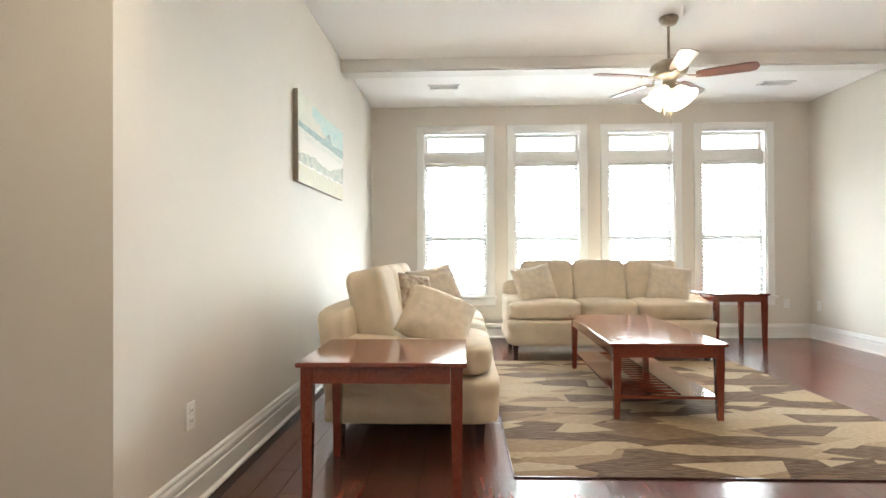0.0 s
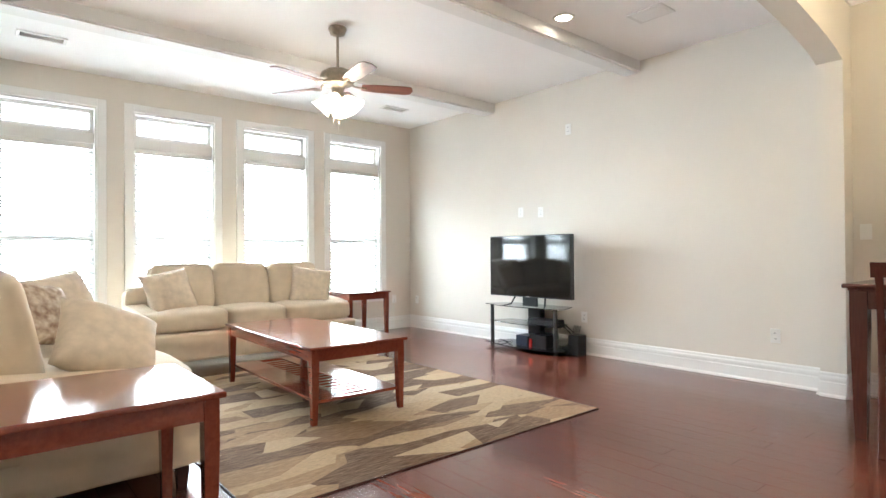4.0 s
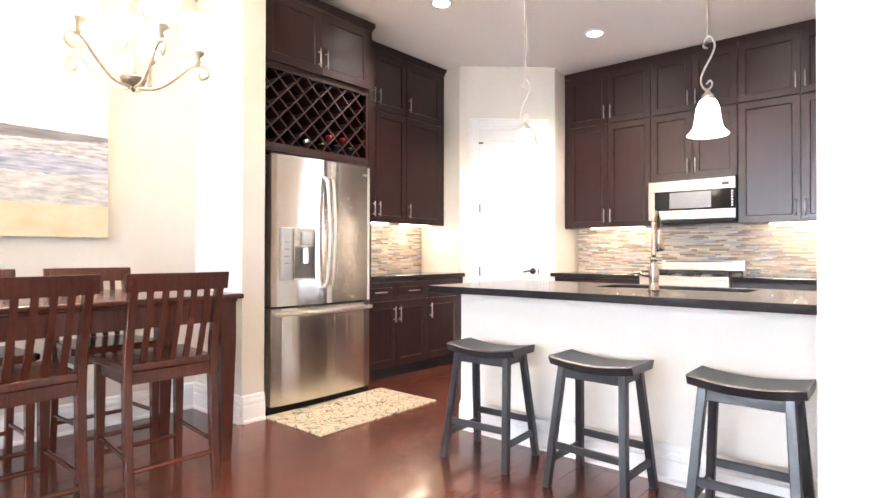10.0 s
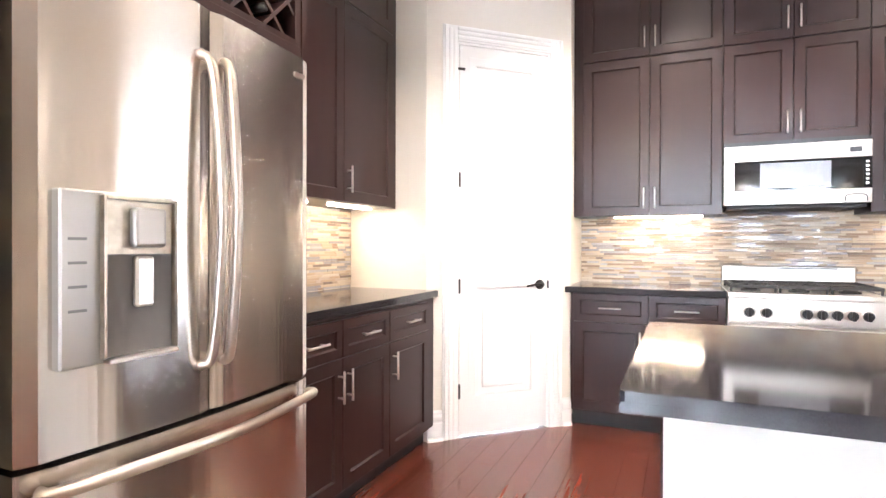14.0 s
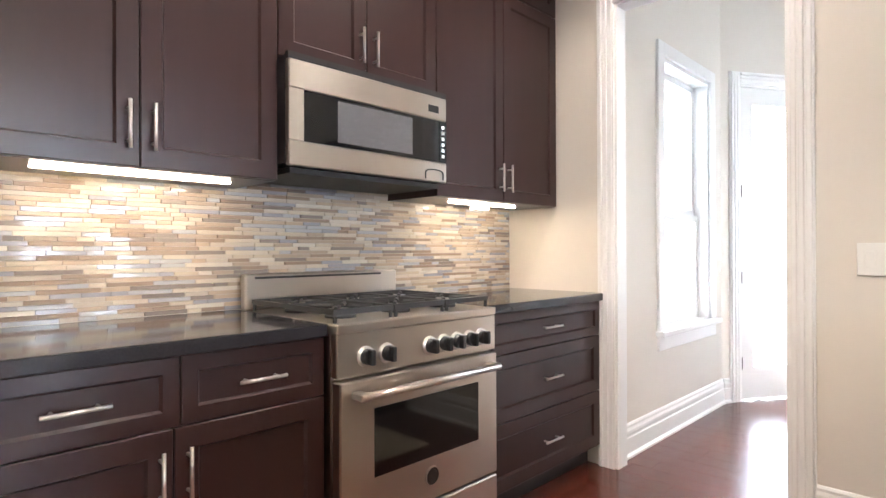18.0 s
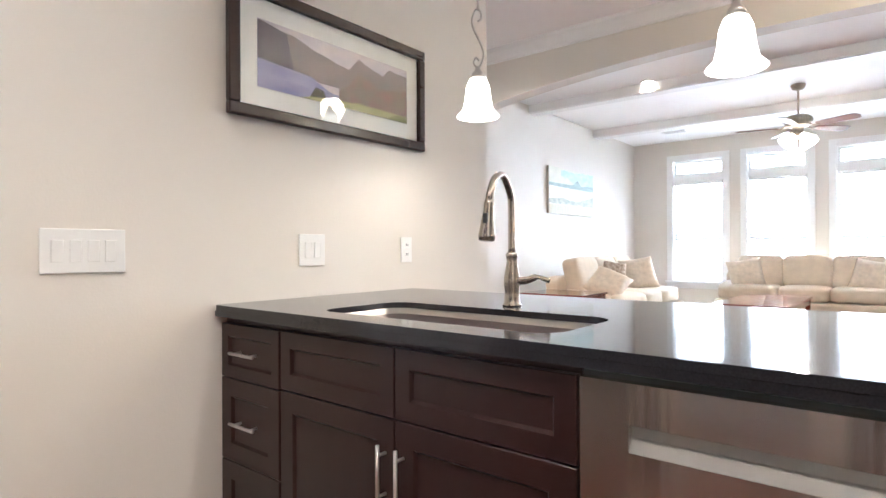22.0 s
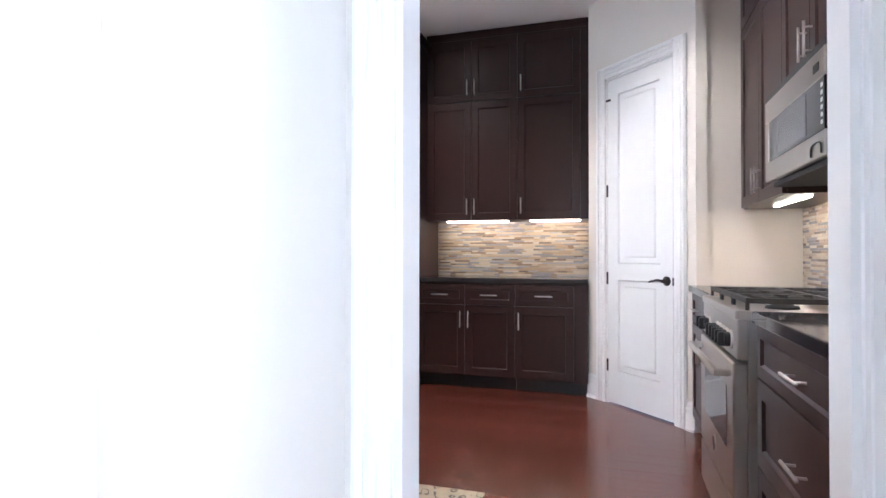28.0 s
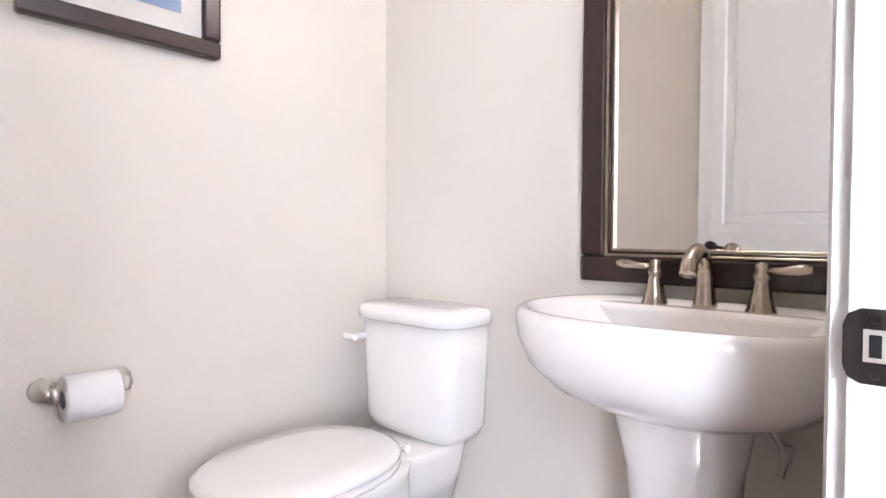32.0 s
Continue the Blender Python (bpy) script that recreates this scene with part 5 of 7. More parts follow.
def dining_chair(m):
    """A counter-height slat-back chair that faces +x; its seat is 0.62 high."""
    t = thing("dining_chair", m, "dark mahogany slat-back counter chair at the table", "chair", "chairs round the dining table")
    seat = bmesh.new()
    outl = [(-0.20, -0.195), (0.20, -0.225), (0.225, -0.20), (0.225, 0.20), (0.20, 0.225), (-0.20, 0.195)]
    part("seat", extrude(outl, 0.60, 0.635, bevel=0.008), M_MAHOG, t)
    seat.free()
    for s in (-1, 1):
        b = bmesh.new()
        rings = []
        for z, x in ((0, -0.235), (0.25, -0.20), (0.55, -0.185), (0.70, -0.195), (0.90, -0.235), (1.02, -0.275)):
            w, d = 0.034, 0.042 if 0.2 < z < 0.95 else 0.034
            rings.append([b.verts.new((x + dx * d / 2, s * 0.19 + dy * w / 2, z)) for dx, dy in ((-1, -1), (1, -1), (1, 1), (-1, 1))])
        for p, q in zip(rings, rings[1:]):
            for k in range(4):
                b.faces.new((p[k], p[(k + 1) % 4], q[(k + 1) % 4], q[k]))
        b.faces.new(rings[0][::-1]), b.faces.new(rings[-1])
        bmesh.ops.recalc_face_normals(b, faces=b.faces[:])
        bmesh.ops.bevel(b, geom=b.edges[:], offset=0.003, segments=1, affect="EDGES")
        part("back_leg", b, M_MAHOG, t)
        part("front_leg", moved(taper_leg(0.001, 0.001, 0.60, 0.030, 0.040), pose(0.185, s * 0.185, 0)), M_MAHOG, t)
        part("side_stretcher", rod((0.185, s * 0.185, 0.24), (-0.20, s * 0.19, 0.22), 0.011, 8), M_MAHOG, t)
        part("seat_rail", box(-0.17, 0.165, s * 0.185 - 0.010, s * 0.185 + 0.010, 0.545, 0.5995), M_MAHOG, t)
    part("seat_rail", box(-0.20, -0.18, -0.172, 0.172, 0.545, 0.5995), M_MAHOG, t)
    part("seat_rail", box(0.176, 0.196, -0.164, 0.164, 0.545, 0.5995), M_MAHOG, t)
    part("front_stretcher", rod((0.185, -0.17, 0.16), (0.185, 0.17, 0.16), 0.012, 8), M_MAHOG, t)
    part("back_stretcher", rod((-0.215, -0.175, 0.17), (-0.215, 0.175, 0.17), 0.012, 8), M_MAHOG, t)
    top = bmesh.new()
    ring = []
    for k in range(9):
        y = -0.225 + 0.45 * k / 8
        c = -0.025 * (1 - (2 * k / 8 - 1) ** 2)
        ring.append([top.verts.new((x + c, y, z)) for x, z in ((-0.285, 1.035), (-0.262, 1.035), (-0.248, 0.955), (-0.270, 0.955))])
    for p, q in zip(ring, ring[1:]):
        for j in range(4):
            top.faces.new((p[j], p[(j + 1) % 4], q[(j + 1) % 4], q[j]))
    top.faces.new(ring[0][::-1]), top.faces.new(ring[-1])
    bmesh.ops.recalc_face_normals(top, faces=top.faces[:])
    part("crest_rail", top, M_MAHOG, t)
    for k in range(5):
        y = -0.125 + 0.0625 * k
        c = -0.022 * (1 - (y / 0.2) ** 2)
        b = bmesh.new()
        rr = []
        for u in range(5):
            z = 0.637 + (0.956 - 0.637) * u / 4
            x = -0.185 + (-0.257 + 0.185) * (u / 4) ** 1.4 + c * (u / 4) - 0.018 * math.sin(math.pi * u / 4)
            rr.append([b.verts.new((x + dx * 0.006, y + dy * 0.013, z)) for dx, dy in ((-1, -1), (1, -1), (1, 1), (-1, 1))])
        for p, q in zip(rr, rr[1:]):
            for j in range(4):
                b.faces.new((p[j], p[(j + 1) % 4], q[(j + 1) % 4], q[j]))
        b.faces.new(rr[0][::-1]), b.faces.new(rr[-1])
        bmesh.ops.recalc_face_normals(b, faces=b.faces[:])
        part("back_slat", b, M_MAHOG, t)
    return t


ch = dining_chair(pose(3.76, 1.44, 0, 0, 0, 4))
copy_thing(ch, pose(3.78, 0.86, 0, 0, 0, -2))
copy_thing(ch, pose(4.43, 1.44, 0, 0, 0, 180))
copy_thing(ch, pose(4.43, 0.86, 0, 0, 0, 180))

chand = thing("chandelier", pose(3.70, 1.00, -0.02), "champagne iron chandelier with five lit glass shades", "chandelier")
part("finial", lathe([(0, 1.875), (0.006, 1.88), (0.010, 1.893), (0.005, 1.905), (0.045, 1.915), (0.055, 1.94), (0.048, 1.95), (0, 1.95)], 20), M_PEWTER, chand, "dark pewter bottom cup", True)
part("stem", lathe([(0, 1.95), (0.018, 1.95), (0.010, 2.0), (0.014, 2.12), (0.028, 2.20), (0.012, 2.26), (0.022, 2.33), (0.008, 2.40), (0.008, 2.58), (0, 2.58)], 14), M_CHANDM, chand, smooth=True)
part("chain", rod((0, 0, 2.58), (0, 0, HK - 0.03), 0.006, 8), M_CHANDM, chand)
part("ceiling_cup", lathe([(0, HK), (0.065, HK), (0.06, HK - 0.02), (0.02, HK - 0.04), (0, HK - 0.04)], 20, m=pose(0, 0, 0.02)), M_CHANDM, chand, smooth=True)
CUP = [(0.022, 0), (0.034, 0.006), (0.050, 0.03), (0.056, 0.06), (0.060, 0.09), (0.076, 0.125), (0.073, 0.126), (0.056, 0.09), (0.052, 0.06), (0.046, 0.032), (0.030, 0.010), (0.02, 0.006)]
for k in range(5):
    m, low = pose(0, 0, -0.018, 0, 0, 37 + 72 * k), pose(0, 0, -0.058, 0, 0, 37 + 72 * k)
    a = part("arm", tube(spline([(0.02, 0, 1.955), (0.10, 0, 1.97), (0.18, 0, 2.035), (0.245, 0, 2.10), (0.305, 0, 2.105), (0.318, 0, 2.065), (0.285, 0, 2.045), (0.272, 0, 2.07)], 5), 0.0075, 8), M_CHANDM, chand, smooth=True)
    a.matrix_basis = low
    a2 = part("scroll", tube(spline([(0.015, 0, 2.30), (0.06, 0, 2.26), (0.09, 0, 2.17), (0.06, 0, 2.10), (0.03, 0, 2.13), (0.045, 0, 2.16)], 5), 0.005, 8), M_CHANDM, chand, smooth=True)
    a2.matrix_basis = m
    c = part("candle_cup", lathe([(0, 2.10), (0.012, 2.10), (0.020, 2.125), (0.014, 2.145), (0.034, 2.165), (0.036, 2.182), (0, 2.182)], 14, m=pose(0.268, 0, 0.0)), M_CHANDM, chand, smooth=True)
    c.matrix_basis = low
    s = part("glass_shade", lathe([(r * 1.24, z * 1.22) for r, z in CUP], 24, m=pose(0.268, 0, 2.178)), M_LAMPGLASS, chand, "lit frosted glass shade", True)
    s.matrix_basis = low
    w = part("crown_scroll", tube(spline([(0.006, 0, 2.36), (0.035, 0, 2.42), (0.062, 0, 2.47), (0.085, 0, 2.46), (0.078, 0, 2.43), (0.060, 0, 2.44)], 5), 0.0045, 8), M_CHANDM, chand, smooth=True)
    w.matrix_basis = m
lamp("chandelier_light", "POINT", (3.70, 1.00, 2.50), 33, (1.0, 0.78, 0.48), size=0.12)

# ---- kitchen cabinets ----


def cabinet(name, m, w, d, z0, z1, fronts, label, toe=False, panels=True):
    """A cabinet with its face at y = 0 and its body behind; fronts: (x0, x1, z0, z1, handle x, handle z or None, upright)."""
    t = thing(name, m, label, "cabinet", "espresso kitchen cabinets")
    if toe:
        part("body", box(0.001, w - 0.001, 0.0, d, 0.105, z1), M_CAB, t)
        part("toe_kick", box(0.001, w - 0.001, 0.065, d, 0.0, 0.1048), M_BLACK, t)
    else:
        part("body", box(0.001, w - 0.001, 0.0, d, z0, z1), M_CAB, t)
    for x0, x1, a, c, hx, hz, up in fronts:
        kind = "door" if (c - a) > 0.30 or up else "drawer"
        f = part(kind, shaker(x1 - x0, c - a, rail=0.060 if c - a > 0.2 else 0.042, x=x0, z=a, deep=0.010), M_CAB, t)
        f.matrix_basis = pose(0, -0.001, 0)
        if hx is not None:
            h = part("handle", pull(0.14 if up else 0.14, vertical=up), M_NICKEL, f, "brushed nickel bar handle", True)
            h.matrix_basis = pose(hx, -0.020, hz)
    return t


G = 0.004


def doors(x0, x1, z0, z1, n, low=False, pair=True, hinge="l"):
    """Fronts for n doors side by side, with upright handles near the meeting edge, low or high."""
    out, w = [], (x1 - x0) / n
    for k in range(n):
        a, c = x0 + w * k + G / 2, x0 + w * (k + 1) - G / 2
        left = (k % 2 == 1) if n > 1 else hinge == "r"
        out.append((a, c, z0 + G / 2, z1 - G / 2, (a + 0.032) if left else (c - 0.032), (z0 + 0.12) if low else (z1 - 0.12), True))
    return out


def drawer(x0, x1, z0, z1):
    return (x0 + G / 2, x1 - G / 2, z0 + G / 2, z1 - G / 2, (x0 + x1) / 2, (z0 + z1) / 2, False)


TOP = 0.885
eb = lambda y, x=4.55: at(x, y, 0, E_)   # faces west, runs south
# east run
cabinet("base_cabinet", eb(-1.115), 0.845, 0.585, 0, TOP, [drawer(0, 0.4225, 0.70, 0.868), drawer(0.4225, 0.845, 0.70, 0.868), *doors(0, 0.845, 0.115, 0.70, 2)], "espresso base cabinet with two drawers and two doors", True)
cabinet("base_cabinet", eb(-1.96), 0.578, 0.585, 0, TOP, [drawer(0, 0.47, 0.70, 0.868), *doors(0, 0.47, 0.115, 0.70, 1, hinge="r")], "espresso base cabinet with one drawer and one door", True)
cabinet("wall_cabinet", eb(-1.115, 4.81), 0.82, 0.33, 1.42, 2.47, doors(0, 0.82, 1.42, 2.47, 2, True), "espresso wall cabinet with two tall doors")
cabinet("wall_cabinet", eb(-1.935, 4.81), 0.603, 0.33, 1.42, 2.47, doors(0, 0.53, 1.42, 2.47, 1, True, hinge="r"), "espresso wall cabinet with one tall door")
cabinet("wall_cabinet", eb(-1.115, 4.81), 0.82, 0.33, 2.471, 3.035, doors(0, 0.82, 2.475, 3.012, 2, True), "espresso top cabinet with two short doors")
cabinet("wall_cabinet", eb(-1.935, 4.81), 0.603, 0.33, 2.471, 3.035, doors(0, 0.53, 2.475, 3.012, 1, True, hinge="r"), "espresso top cabinet with one short door")
# refrigerator surround with the wine rack
cabinet("wall_cabinet", eb(-0.093, 4.40), 0.99, 0.60, 2.45, 2.97, doors(0.01, 0.98, 2.47, 2.955, 2, True), "espresso cabinet above the wine rack")
sur = thing("refrigerator_surround", pose(0, 0, 0), "tall espresso panel beside the refrigerator", "panel")
part("side_panel", box(4.40, 5.135, -1.112, -1.084, 0, 2.97), M_CAB, sur)
part("light_rail", box(4.405, 4.435, -1.0835, -0.0935, 1.845, 1.885), M_CAB, sur)
rack = thing("wine_rack", at(4.405, -0.093, 0, E_), "espresso lattice wine rack above the refrigerator", "wine rack")
part("back_board", box(0.0, 0.99, 0.45, 0.465, 1.8855, 2.4495), M_CAB, rack)
part("floor_board", box(0.0, 0.99, 0.031, 0.449, 1.8855, 1.8955), M_CAB, rack)
for a in ((0, 0.03, 1.8858, 2.449), (0.96, 0.99, 1.8858, 2.449), (0.0302, 0.9598, 1.8858, 1.905), (0.0302, 0.9598, 2.425, 2.449)):
    part("face_frame", box(a[0], a[1], 0, 0.028, a[2], a[3]), M_CAB, rack)
x0, x1, zz0, zz1 = 0.031, 0.959, 1.906, 2.424
for s in (1, -1):
    c = -0.5
    while c < 1.5:
        pts = []
        # the lattice bar from the bottom edge to the top edge, clipped to the opening
        ax, az, bx_, bz = (x0 + c, zz0, x0 + c + (zz1 - zz0), zz1) if s > 0 else (x0 + c + (zz1 - zz0), zz0, x0 + c, zz1)
        lo, hi = min(ax, bx_), max(ax, bx_)
        u0, u1 = max(0.0, (x0 - lo) / (hi - lo)), min(1.0, (x1 - lo) / (hi - lo))
        if u1 - u0 > 0.03:
            z_a, z_b = (zz0 + u0 * (zz1 - zz0), zz0 + u1 * (zz1 - zz0)) if s > 0 else (zz1 - u0 * (zz1 - zz0), zz1 - u1 * (zz1 - zz0))
            p, q = Vector((lo + u0 * (hi - lo), 0, z_a)), Vector((lo + u1 * (hi - lo), 0, z_b))
            L = (q - p).length
            bar = part("lattice_slat", box(0, L, 0.004 + (0.0 if s > 0 else 0.0005), 0.44, -0.006, 0.006), M_CAB, rack)
            bar.matrix_basis = Matrix.Translation(p) @ Matrix.Rotation(-math.atan2(q.z - p.z, q.x - p.x), 4, "Y")
        c += 0.142
for k, (bx_, bz, mt) in enumerate(((0.36, 1.965, M_PLATE), (0.50, 1.965, M_BRASS), (0.57, 2.03, M_RED), (0.64, 1.965, M_BLUE), (0.71, 2.03, M_RED), (0.78, 1.965, M_BLACK))):
    bt = thing("wine_bottle", at(4.415, -0.093 - bx_ - 0.04, bz, E_) @ pose(0, 0, 0, -90), "dark wine bottle lying in the lattice rack", "bottle", "wine bottles")
    part("bottle", lathe([(0, 0.30), (0.034, 0.30), (0.037, 0.29), (0.037, 0.12), (0.030, 0.09), (0.0145, 0.07), (0.0135, 0.03), (0, 0.03)], 16), M_GLOSS, bt, smooth=True)
    part("capsule", lathe([(0, 0), (0.0150, 0), (0.0150, 0.055), (0.0140, 0.056), (0, 0.056)], 16), mt, bt, "coloured foil capsule", True)
CC = [(0, 0), (0.006, 0), (0.010, 0.012), (0.030, 0.035), (0.040, 0.040), (0.042, 0.055), (0, 0.055)]
def cab_crown(a, c, z):
    ob = moulding("cabinet_crown", a, c, CC, z, "espresso crown moulding on the cabinets", "moulding")
    ob.data.materials[0] = M_CAB
cab_crown((4.40, -1.112), (4.40, -0.093), 2.965), cab_crown((4.81, -1.112), (4.40, -1.112), 2.965)
cab_crown((4.81, -2.538), (4.81, -1.115), 3.035), cab_crown((3.885, -3.50), (1.195, -3.50), 3.035)
# south run
sb = lambda x, y=-3.225: at(x, y, 0, S_)   # faces north, runs west
cabinet("base_cabinet", sb(3.855), 0.925, 0.60, 0, TOP, [drawer(0.02, 0.49, 0.70, TOP), drawer(0.49, 0.925, 0.70, TOP), *doors(0.02, 0.925, 0.115, 0.70, 2)], "espresso base cabinet beside the range", True)
cabinet("base_cabinet", sb(2.153), 0.958, 0.60, 0, TOP, [drawer(0.0, 0.938, 0.705, TOP), drawer(0, 0.938, 0.41, 0.705), drawer(0, 0.938, 0.115, 0.41)], "espresso base cabinet with three wide drawers", True)
for x, w, n in ((3.82, 0.882, 2), (2.160, 0.960, 2)):
    cabinet("wall_cabinet", sb(x, -3.50), w, 0.325, 1.40, 2.475, doors(0, w, 1.40, 2.475, n, True), "espresso wall cabinet with two tall doors")
    cabinet("wall_cabinet", sb(x, -3.50), w, 0.325, 2.476, 3.035, doors(0, w, 2.48, 3.012, n, True), "espresso top cabinet with two short doors")
cabinet("wall_cabinet", sb(2.937, -3.50), 0.775, 0.325, 1.835, 2.475, doors(0, 0.775, 1.84, 2.475, 2, True), "espresso cabinet above the microwave")
cabinet("wall_cabinet", sb(2.937, -3.50), 0.775, 0.325, 2.476, 3.035, doors(0, 0.775, 2.48, 3.012, 2, True), "espresso top cabinet above the microwave")
tagged(part("filler_panel", box(3.8205, 3.888, -3.826, -3.51, 1.40, 3.035), M_CAB), "espresso filler strip beside the wall cabinets", "panel")


def counter(name, outline, label, z=0.9255, t=0.040, hole=None):
    b = extrude(outline, z - t, z, bevel=0.004)
    return tagged(part(name, b, M_QUARTZ), label, "countertop")


counter("countertop", [(4.52, -2.538), (5.138, -2.538), (5.138, -1.114), (4.52, -1.114)], "polished dark quartz countertop along the wall")
counter("countertop", [(2.928, -3.828), (3.888, -3.828), (3.888, -3.19), (2.928, -3.19)], "polished dark quartz countertop beside the range")
counter("countertop", [(1.193, -3.828), (2.156, -3.828), (2.156, -3.19), (1.193, -3.19)], "polished dark quartz countertop beside the range")

for a, c, y in ((3.05, 3.62, -3.62), (1.42, 1.93, -3.62)):
    tagged(part("undercabinet_light", box(a, c, y - 0.012, y + 0.012, 1.3925, 1.399), M_STRIP), "glowing strip light under the wall cabinets", "light", "under-cabinet lights")
for a, c in ((-1.826, -1.263), (-2.45, -2.026)):
    tagged(part("undercabinet_light", box(4.936, 4.960, a, c, 1.4125, 1.419), M_STRIP), "glowing strip light under the wall cabinets", "light", "under-cabinet lights")

tagged(part("light_driver", box(1.60, 1.70, -3.70, -3.64, 1.368, 1.3995, bevel=0.004), M_PLATE), "small white driver box under the wall cabinet", "driver")

# ---- refrigerator ----
fr = thing("refrigerator", at(4.345, -0.138, 0, E_) @ Matrix.Diagonal((1.03, 1, 1, 1)), "stainless french-door refrigerator with water dispenser", "refrigerator")
part("case", box(0.005, 0.885, 0.085, 0.80, 0.03, 1.812), M_BLACK, fr, "dark grey side panels")
part("hinge_cover", box(0.02, 0.87, 0.06, 0.16, 1.8155, 1.838, bevel=0.006), M_BLACK, fr)


def fridge_door(x0, x1, z0, z1, bow):
    b = bmesh.new()
    n = 12
    rings = []
    for k in range(n + 1):
        u = k / n
        x = x0 + (x1 - x0) * u
        e = min(u, 1 - u) * (x1 - x0)
        y = -bow * math.sin(math.pi * ((x - 0.0) / 0.89)) + max(0, 0.012 - e) * 0.9
        rings.append([b.verts.new((x, y, z0)), b.verts.new((x, y, z1)), b.verts.new((x, 0.08, z1)), b.verts.new((x, 0.08, z0))])
    for p, q in zip(rings, rings[1:]):
        for j in range(4):
            b.faces.new((p[j], p[(j + 1) % 4], q[(j + 1) % 4], q[j]))
    b.faces.new(rings[0][::-1]), b.faces.new(rings[-1])
    bmesh.ops.recalc_face_normals(b, faces=b.faces[:])
    return b


ld = part("left_door", fridge_door(0.003, 0.445, 0.752, 1.815, 0.028), M_STEEL_V, fr)
rd = part("right_door", fridge_door(0.449, 0.887, 0.752, 1.815, 0.028), M_STEEL_V, fr)
dw_ = part("freezer_drawer", fridge_door(0.003, 0.887, 0.060, 0.738, 0.028), M_STEEL_V, fr)
part("toe_grille", box(0.02, 0.87, 0.05, 0.10, 0.0, 0.05), M_BLACK, fr)
for x, par in ((0.418, ld), (0.476, rd)):
    sgn = -1 if x < 0.44 else 1
    part("handle", tube(spline([(x + sgn * 0.012, -0.028, 0.875), (x, -0.066, 0.93), (x - sgn * 0.004, -0.092, 1.28), (x, -0.066, 1.63), (x + sgn * 0.012, -0.028, 1.69)], 6), 0.0135, 10), M_STEEL, par, "curved steel handle", True)
part("handle", tube(spline([(0.03, -0.020, 0.70), (0.07, -0.055, 0.70), (0.445, -0.100, 0.70), (0.82, -0.055, 0.70), (0.86, -0.020, 0.70)], 6), 0.0150, 10), M_STEEL, dw_, "curved steel handle", True)
M_DISP = material("dispenser_grey", (0.13, 0.125, 0.12), 0.5, 0.2, bump=0)
M_DISPST = material("dispenser_steel", (0.34, 0.32, 0.295), 0.42, 0.7, vary=0.03, bump=0)
part("dispenser_panel", box(0.064, 0.332, -0.0305, 0.02, 0.933, 1.306, bevel=0.004), M_DISPST, ld, "flat steel dispenser panel")
for e in ((0.145, 0.152, 0.945, 1.298), (0.320, 0.327, 0.945, 1.298), (0.1522, 0.3198, 1.290, 1.298)):
    part("niche_rim", box(e[0], e[1], -0.046, -0.0308, e[2], e[3], bevel=0.001), M_PEWTER, ld)
part("dispenser_niche", box(0.1525, 0.3195, -0.0335, -0.0308, 0.946, 1.289), M_DISP, ld, "grey recess of the dispenser")
# shade at the top of the niche, put in as a darker flat board
part("niche_shadow_board", box(0.1525, 0.3195, -0.0365, -0.0337, 1.17, 1.289), M_PEWTER, ld, "dark board standing for shade in the upper recess")
part("spout_block", box(0.205, 0.285, -0.062, -0.0367, 1.185, 1.275, bevel=0.008, seg=2), M_DISPST, ld)
part("paddle", box(0.215, 0.262, -0.052, -0.0337, 1.05, 1.165, bevel=0.006), M_STEEL, ld)
part("drip_tray", box(0.150, 0.322, -0.058, -0.0308, 0.934, 0.9445, bevel=0.003), M_STEEL, ld)
for k in range(4):
    part("touch_mark", box(0.080, 0.118, -0.0312, -0.0306, 1.05 + 0.05 * k, 1.056 + 0.05 * k), M_DISP, ld)
part("maker_badge", box(0.80, 0.85, -0.0122, -0.006, 1.745, 1.760), M_STEEL, rd)

# ---- range and microwave ----
rg = thing("range", at(2.925, -3.145, 0, S_), "stainless gas range with black knobs and oven window", "range")
W = 0.765
part("body", box(0.0, W, 0.035, 0.655, 0.10, 0.895), M_STEEL, rg)
part("cooktop", box(0, W, -0.005, 0.655, 0.8955, 0.925, bevel=0.004), M_STEEL, rg)
part("backguard", box(0.0, W, 0.615, 0.655, 0.9255, 1.065, bevel=0.006), M_STEEL, rg)
part("backguard_slot", box(0.04, W - 0.10, 0.6105, 0.6145, 1.045, 1.054), M_BLACK, rg)
part("control_panel", box(0.0, W, 0.0, 0.0345, 0.755, 0.895, bevel=0.004), M_STEEL, rg)
knob = None
for x in (0.110, 0.197, 0.395, 0.465, 0.535, 0.605, 0.675):
    m = pose(x, 0.0, 0.815, 90)
    if knob is None:
        knob = part("knob", join(lathe([(0.0, 0.0), (0.026, 0.0), (0.026, 0.020), (0.022, 0.027), (0, 0.027)], 20), box(-0.009, 0.009, -0.025, 0.025, 0.020, 0.046, bevel=0.004, seg=2)), M_BLACK, rg, "black burner knob")
        ring = part("knob_bezel", lathe([(0.0262, 0.0), (0.034, 0.0), (0.033, 0.006), (0.0262, 0.008)], 22), M_NICKEL, rg, "bright metal knob bezel", True)
        knob.matrix_basis = ring.matrix_basis = m
    else:
        again(knob, "knob", rg, m)["label"] = "black burner knob"
        again(ring, "knob_bezel", rg, m)["label"] = "bright metal knob bezel"
od = part("oven_door", box(0.004, W - 0.004, -0.012, 0.0345, 0.265, 0.745, bevel=0.005), M_STEEL, rg)
